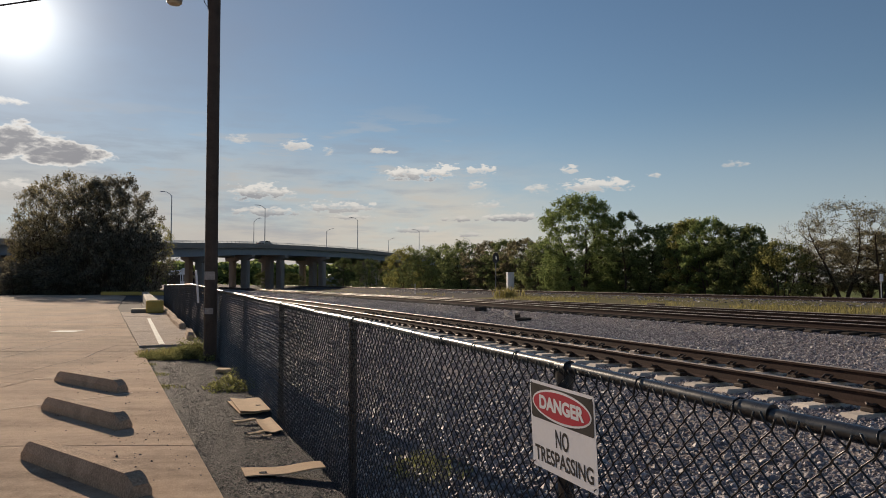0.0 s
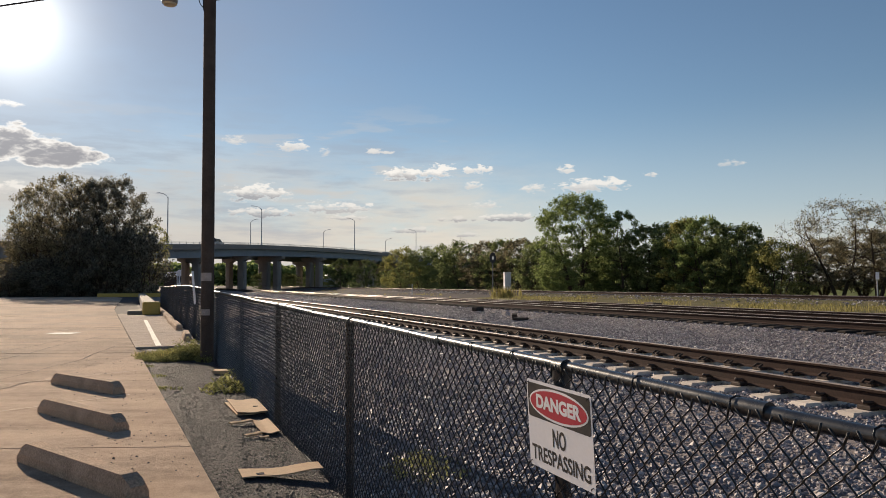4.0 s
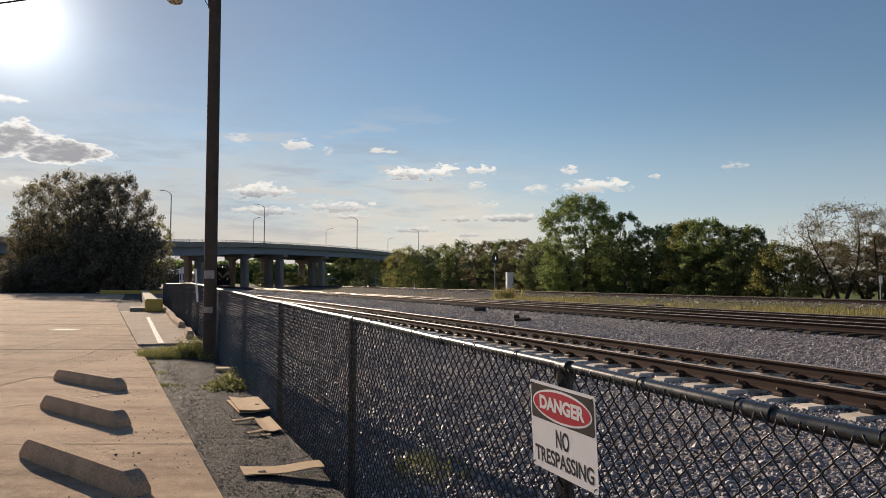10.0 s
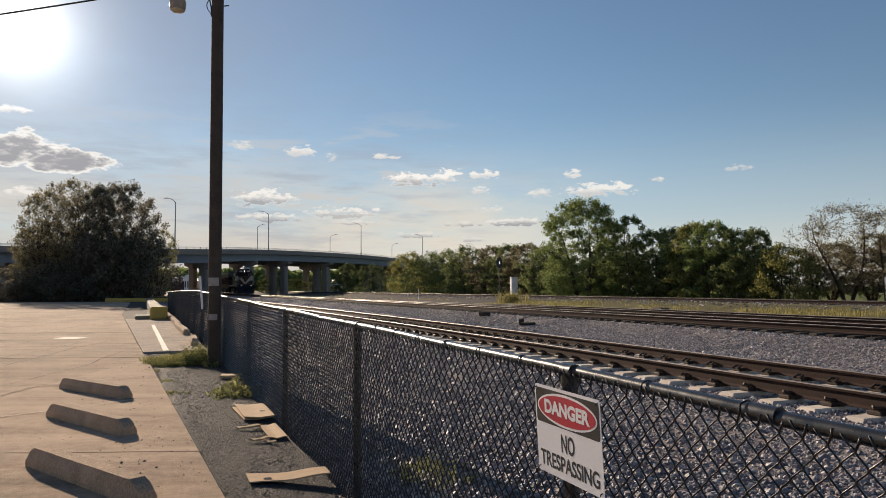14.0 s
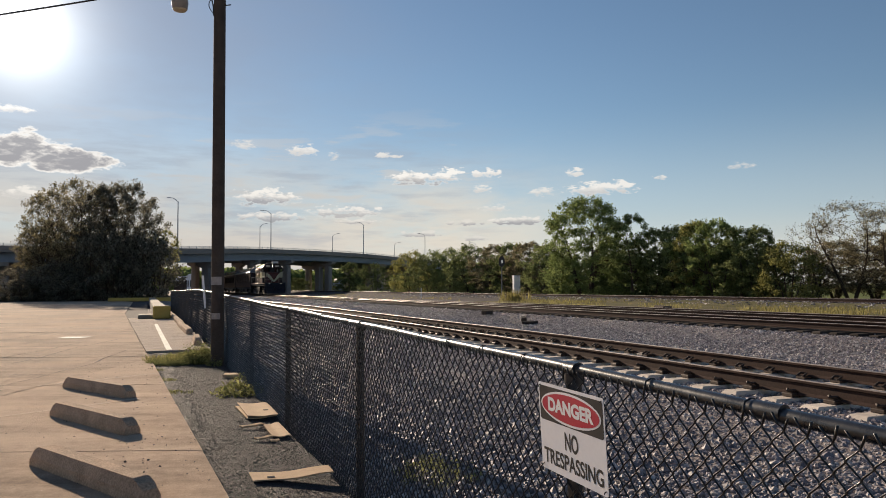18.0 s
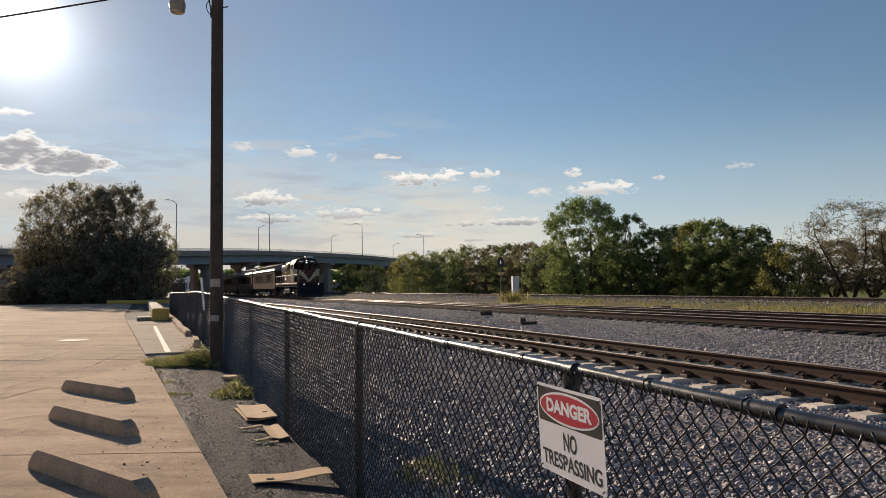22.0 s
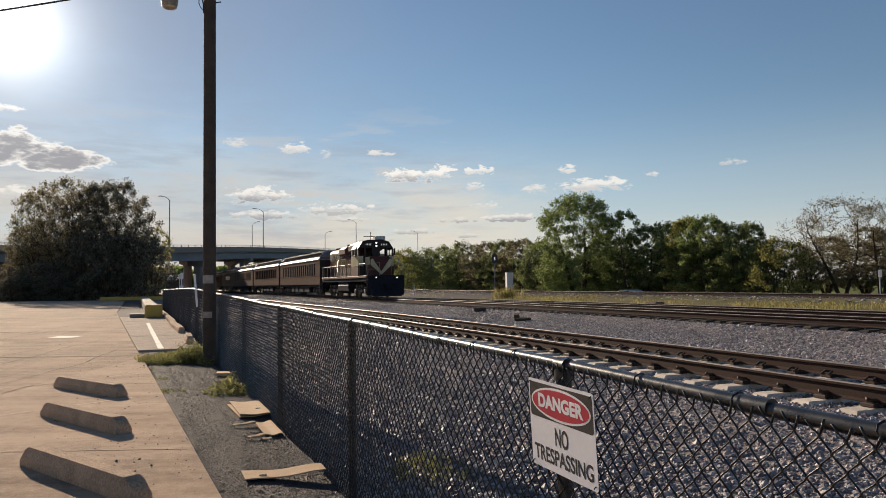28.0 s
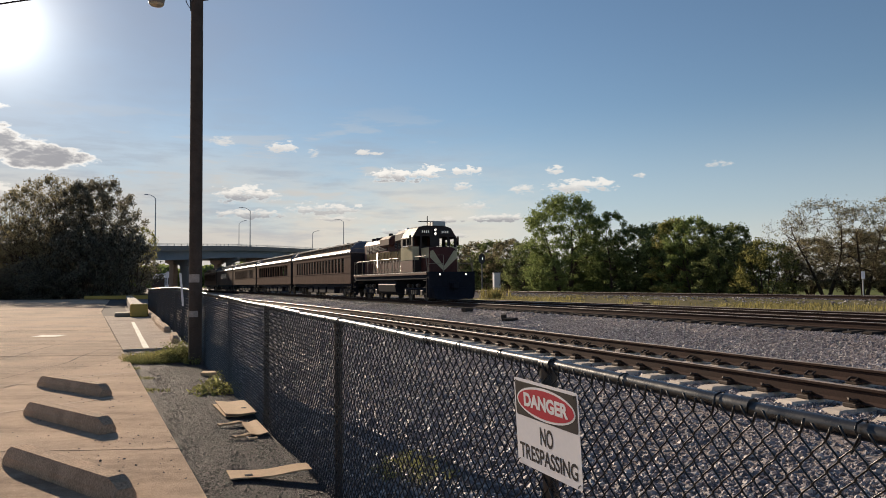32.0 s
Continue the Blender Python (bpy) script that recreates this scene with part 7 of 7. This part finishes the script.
def build_sign():
    w, h = 0.455, 0.346
    # local x runs along the fence towards the camera, y away from the lot, z up
    m = Matrix.Translation(W(FENCE_U - 0.066, 2.407, 0.903)) @ Matrix((( -DV.x, NU.x, 0, 0), (-DV.y, NU.y, 0, 0), (0, 0, 1, 0), (0, 0, 0, 1))) @ pose(0, 0, 0, 3.6, 1.2, 0)
    root = thing("warning_sign", "white, black and red danger sign wired to the fence", "sign", m=m)

    def plate(x0, x1, z0, z1, y, mt, name, label="", r=0.012, parent=None):
        pts = []
        for cx, cz, a in ((x1 - r, z1 - r, 0), (x0 + r, z1 - r, 90), (x0 + r, z0 + r, 180), (x1 - r, z0 + r, 270)):
            for k in range(4):
                an = radians(a + 30 * k)
                pts.append((cx + r * math.cos(an), cz + r * math.sin(an)))
        g = G()
        g.loft([[(x, y, z) for x, z in pts], [(x, y + 0.0012, z) for x, z in pts]])
        return part(name, g, mt, parent or root, label)

    plate(-w / 2, w / 2, -h / 2, h / 2, 0.0, M_SIGNWHITE, "panel", "white plastic panel with a slight sheen")
    plate(-w / 2 + 0.008, w / 2 - 0.008, h / 2 - 0.148, h / 2 - 0.012, -0.0006, M_SIGNBLACK, "header", "black header")
    for rx, rz, y, mt, nm in ((0.208, 0.063, -0.0012, M_SIGNWHITE, "oval_border"), (0.199, 0.054, -0.0018, M_SIGNRED, "red_oval")):
        g = G()
        ring = [(rx * math.cos(6.283 * k / 40), rz * math.sin(6.283 * k / 40) + h / 2 - 0.081) for k in range(40)]
        g.loft([[(x, y, z) for x, z in ring], [(x, y + 0.0012, z) for x, z in ring]])
        part(nm, g, mt, root)
    letters(root, "DANGER", 0.070, 0, h / 2 - 0.081, -0.0023, M_SIGNWHITE, 0.315, bold=0.045)
    letters(root, "NO", 0.096, 0, -0.036, -0.0005, M_SIGNBLACK, 0.092)
    letters(root, "TRESPASSING", 0.083, 0, -0.118, -0.0005, M_SIGNBLACK, 0.408)
    for x in (-w / 2 + 0.015, w / 2 - 0.015):
        for z in (-h / 2 + 0.015, h / 2 - 0.015):
            g = G()
            g.tube([(x - 0.006, -0.004, z - 0.006), (x, -0.008, z), (x + 0.004, 0.02, z + 0.014)], 0.0022, 5)
            part("wire_tie", g, M_WIRE, root)


build_sign()


# ---- weeds, grass, scraps ----
def blades(name, label, spots, material, kind="stuff", category="weeds", seed=1, group=""):
    """Tufts of narrow blades: (x, y, z, radius, count, height, width)."""
    rnd = random.Random(seed)
    verts, faces = [], []
    for x, y, z, rad, n, h, w in spots:
        for i in range(n):
            a, r = rnd.uniform(0, 6.283), rad * math.sqrt(rnd.random())
            bx, by = x + r * math.cos(a), y + r * math.sin(a)
            hh = h * rnd.uniform(0.45, 1.15)
            ln, la = hh * rnd.uniform(0.1, 0.7), rnd.uniform(0, 6.283)
            ta = la + 1.571 + rnd.uniform(-0.5, 0.5)
            dx, dy, wx, wy = math.cos(la), math.sin(la), math.cos(ta) * w / 2, math.sin(ta) * w / 2
            o = len(verts)
            verts += [(bx - wx * 0.6, by - wy * 0.6, z - 0.02), (bx + wx * 0.6, by + wy * 0.6, z - 0.02), (bx + dx * ln * 0.35 + wx, by + dy * ln * 0.35 + wy, z + hh * 0.6), (bx + dx * ln * 0.35 - wx, by + dy * ln * 0.35 - wy, z + hh * 0.6), (bx + dx * ln, by + dy * ln, z + hh)]
            faces += [(o, o + 1, o + 2, o + 3), (o + 3, o + 2, o + 4)]
    me = bpy.data.meshes.new(name)
    me.from_pydata(verts, [], faces)
    me.materials.append(material)
    return tagged(new(name, me), label, category, group, kind)


M_WEED = leaf_mat("fresh_weed_leaves", (0.115, 0.12, 0.048), (0.215, 0.215, 0.09))


def build_weeds():
    rnd = random.Random(9)

    def patch(u, v, r, n, h, w, dens):
        out = []
        for i in range(n):
            a, q = rnd.uniform(0, 6.283), r * math.sqrt(rnd.random())
            uu, vv = u + q * math.cos(a) * 0.8, v + q * math.sin(a)
            p = W(uu, vv, ground_z(uu, vv))
            out.append((p.x, p.y, p.z, 0.09, dens, h * rnd.uniform(0.5, 1.1), w))
        return out

    def leafy(name, label, cl, seed):
        """Low leafy weeds: stems with many small leaves."""
        r2 = random.Random(seed)
        verts, faces = [], []
        for u, v, r, n, h, lf in cl:
            for i in range(n):
                a, q = r2.uniform(0, 6.283), r * math.sqrt(r2.random())
                uu, vv = u + q * math.cos(a) * 0.8, v + q * math.sin(a)
                base = W(uu, vv, ground_z(uu, vv))
                hh = h * r2.uniform(0.35, 1.2) * (1.15 - 0.6 * q / r)
                lean = Vector((r2.gauss(0, 0.35), r2.gauss(0, 0.35), 1)).normalized()
                o = len(verts)
                tip = base + lean * hh
                verts += [tuple(base + Vector((0.003, 0, -0.01))), tuple(base + Vector((-0.003, 0, -0.01))), tuple(tip)]
                faces.append((o, o + 1, o + 2))
                for k in range(r2.randint(5, 9)):
                    p = base.lerp(tip, r2.uniform(0.25, 1.0)) + Vector((r2.gauss(0, 1), r2.gauss(0, 1), r2.gauss(0, 0.6))) * 0.25 * lf
                    e = Euler((r2.uniform(-1, 1), r2.uniform(-1, 1), r2.uniform(0, 6.28))).to_matrix()
                    s = lf * r2.uniform(0.5, 1.2)
                    o = len(verts)
                    verts += [tuple(p + e @ Vector(c) * s) for c in ((0, 0, 0), (0.5, -0.2, 0.12), (1, 0, 0.05), (0.5, 0.2, 0.12))]
                    faces += [(o, o + 1, o + 2), (o, o + 2, o + 3)]
        me = bpy.data.meshes.new(name)
        me.from_pydata(verts, [], faces)
        me.materials.append(M_WEED)
        tagged(new(name, me), label, "weeds", kind="stuff")

    leafy("weed_patch", "clump of green weeds at the foot of the pole", [(0.8, 16.1, 0.85, 560, 0.17, 0.05), (1.12, 15.75, 0.42, 420, 0.42, 0.065), (0.45, 15.7, 0.5, 300, 0.14, 0.045), (1.3, 15.0, 0.16, 40, 0.2, 0.05)], 1)
    blades("dry_grass_tuft", "dry grass blades among the weeds", patch(0.7, 16.2, 0.8, 60, 0.18, 0.008, 16), M_GRASS, seed=6)
    leafy("weed_patch", "low broad-leaved weed beside the fence", [(1.34, 11.35, 0.42, 40, 0.13, 0.09), (1.14, 11.0, 0.26, 16, 0.06, 0.10), (1.46, 12.0, 0.3, 30, 0.22, 0.05)], 2)
    leafy("weed_patch", "green weeds growing behind the fence", [(2.35, 6.0, 0.45, 70, 0.2, 0.04)], 3)
    blades("weed_patch", "small dry weeds in the edge of the concrete", patch(0.36, 11.4, 0.3, 16, 0.05, 0.008, 12) + patch(0.30, 13.0, 0.25, 14, 0.06, 0.008, 12) + patch(0.25, 14.4, 0.12, 8, 0.06, 0.008, 12), M_WEED, seed=4)
    spots = []
    for i in range(7000):
        u, v = rnd.uniform(25.4, 37.6), rnd.uniform(2, 150)
        if noise.noise((u * 0.25, v * 0.12, 1)) < 0.02 + (0.15 if v > 60 else -0.2 if v < 22 else 0):
            continue
        p = W(u, v, ground_z(u, v))
        # thin in the middle of the strip and far along it
        if 0.215 < p.x / p.y < 0.40 and rnd.random() < 0.75 or v > 66 and rnd.random() < 0.85:
            continue
        spots.append((p.x, p.y, p.z, 0.35, 7, rnd.uniform(0.10, 0.36), 0.03))
    for i in range(900):
        u, v = rnd.uniform(42.5, 50), rnd.uniform(5, 120)
        p = W(u, v, ground_z(u, v))
        spots.append((p.x, p.y, p.z, 0.4, 8, rnd.uniform(0.3, 0.8), 0.05))
    blades("tall_grass", "tall dry yellow-green grass between the tracks", spots, M_GRASS, "stuff", "grass", 5)
    for u, v in ((34.5, 66.0),):
        p = W(u, v, ground_z(u, v))
        blades("weed_patch", "tall weeds by the signal", [(p.x + rnd.gauss(0, 0.6), p.y + rnd.gauss(0, 0.6), p.z, 0.3, 14, 1.1, 0.05) for _ in range(24)], M_GRASS, seed=int(v))


build_weeds()


def build_scraps():
    def sheet(name, label, u, v, turn, pts, th, warp, z=0.03, tilt=(0, 0), slot=None):
        root_m = along(u, v, ground_z(u, v) + z, turn) @ pose(0, 0, 0, *tilt)
        g = G()
        n = 8
        xs = [p[0] for p in pts]
        L = max(xs)
        rings = []
        for i in range(n + 1):
            x = L * i / n
            k = i / n
            lo = pts[0][1] + (pts[1][1] - pts[0][1]) * k + 0.012 * math.sin(k * 9)
            hi = pts[3][1] + (pts[2][1] - pts[3][1]) * k + 0.015 * math.cos(k * 7)
            zz = warp * (0.5 + 0.5 * math.sin(k * 6.0 + 2.2))
            rings.append([(x, lo, zz), (x, hi, zz + 0.006), (x, hi, zz + 0.006 + th), (x, lo, zz + th)])
        g.loft(rings)
        root = thing(name, label, "scrap", "scraps beside the fence", m=root_m, g=g, mats=M_CARDBOARD)
        if slot:
            k = slot[0] / L
            zz = warp * (0.5 + 0.5 * math.sin(k * 6.0 + 2.2))
            g = G()
            g.box((slot[0], slot[1], zz + th + 0.004), (0.06, 0.045, 0.004))
            part("hand_slot", g, M_UNDER, root, "dark cut slot", m=pose(0, 0, 0))
    sheet("cardboard_scrap", "long torn strip of tan cardboard on the grit", 0.83, 6.2, 0, [(0, -0.13), (0.66, -0.10), (0.66, 0.10), (0, 0.12)], 0.010, 0.014, 0.002, slot=(0.15, -0.05))
    sheet("cardboard_scrap", "flattened tan cardboard box beside the fence", 1.16, 9.5, 0, [(0, -0.48), (0.37, -0.47), (0.37, 0.48), (0, 0.54)], 0.010, 0.012, 0.034, (0, 2), slot=(0.27, -0.1))
    sheet("cardboard_scrap", "lower flap of a flattened cardboard box", 1.14, 9.46, 2, [(0, -0.46), (0.36, -0.40), (0.36, 0.4), (0, 0.5)], 0.012, 0.008, 0.006)
    sheet("cardboard_scrap", "torn tan cardboard piece near the fence", 1.27, 8.28, 0, [(0, -0.38), (0.20, -0.34), (0.20, 0.42), (0, 0.34)], 0.010, 0.014, 0.014, (0, 4))
    sheet("wood_stick", "thin broken lath on the grit", 1.02, 8.46, 22, [(0, -0.025), (0.27, -0.025), (0.27, 0.025), (0, 0.025)], 0.018, 0.0, 0.012)
    sheet("wood_stick", "thin broken lath on the grit", 1.09, 7.78, 30, [(0, -0.025), (0.20, -0.02), (0.20, 0.02), (0, 0.025)], 0.018, 0.0, 0.012)
    sheet("wood_stick", "short broken lath on the grit", 1.23, 7.74, 4, [(0, -0.02), (0.09, -0.02), (0.09, 0.02), (0, 0.02)], 0.014, 0.0, 0.008)
    sheet("wood_block", "short weathered board end by the pole", 1.30, 13.2, -15, [(0, -0.10), (0.26, -0.10), (0.26, 0.12), (0, 0.12)], 0.05, 0.0, 0.012)
    g = G()
    g.box((0, 0, 0.05), (0.34, 0.16, 0.09), b=0.015)
    thing("pale_stone", "pale stone block lying between the rails", "stone", m=along(8.95, 11.7, 0.07, 20), g=g, mats=M_TIE)
    for u, v, s, t in ((15.6, 32.6, (0.55, 0.32, 0.2), 20), (14.6, 27.0, (1.5, 0.22, 0.18), 62), (14.0, 25.4, (0.7, 0.4, 0.1), 35), (26.5, 33.0, (1.6, 0.5, 0.4), 70)):
        g = G()
        g.box((0, 0, s[2] / 2), s, b=0.03)
        thing("old_timber", "dark broken sleeper timber lying on the stones", "timber", "discarded timbers", m=along(u, v, ground_z(u, v) + 0.02, t), g=g, mats=M_WOODTIE)


build_scraps()

build_lot()
motions()
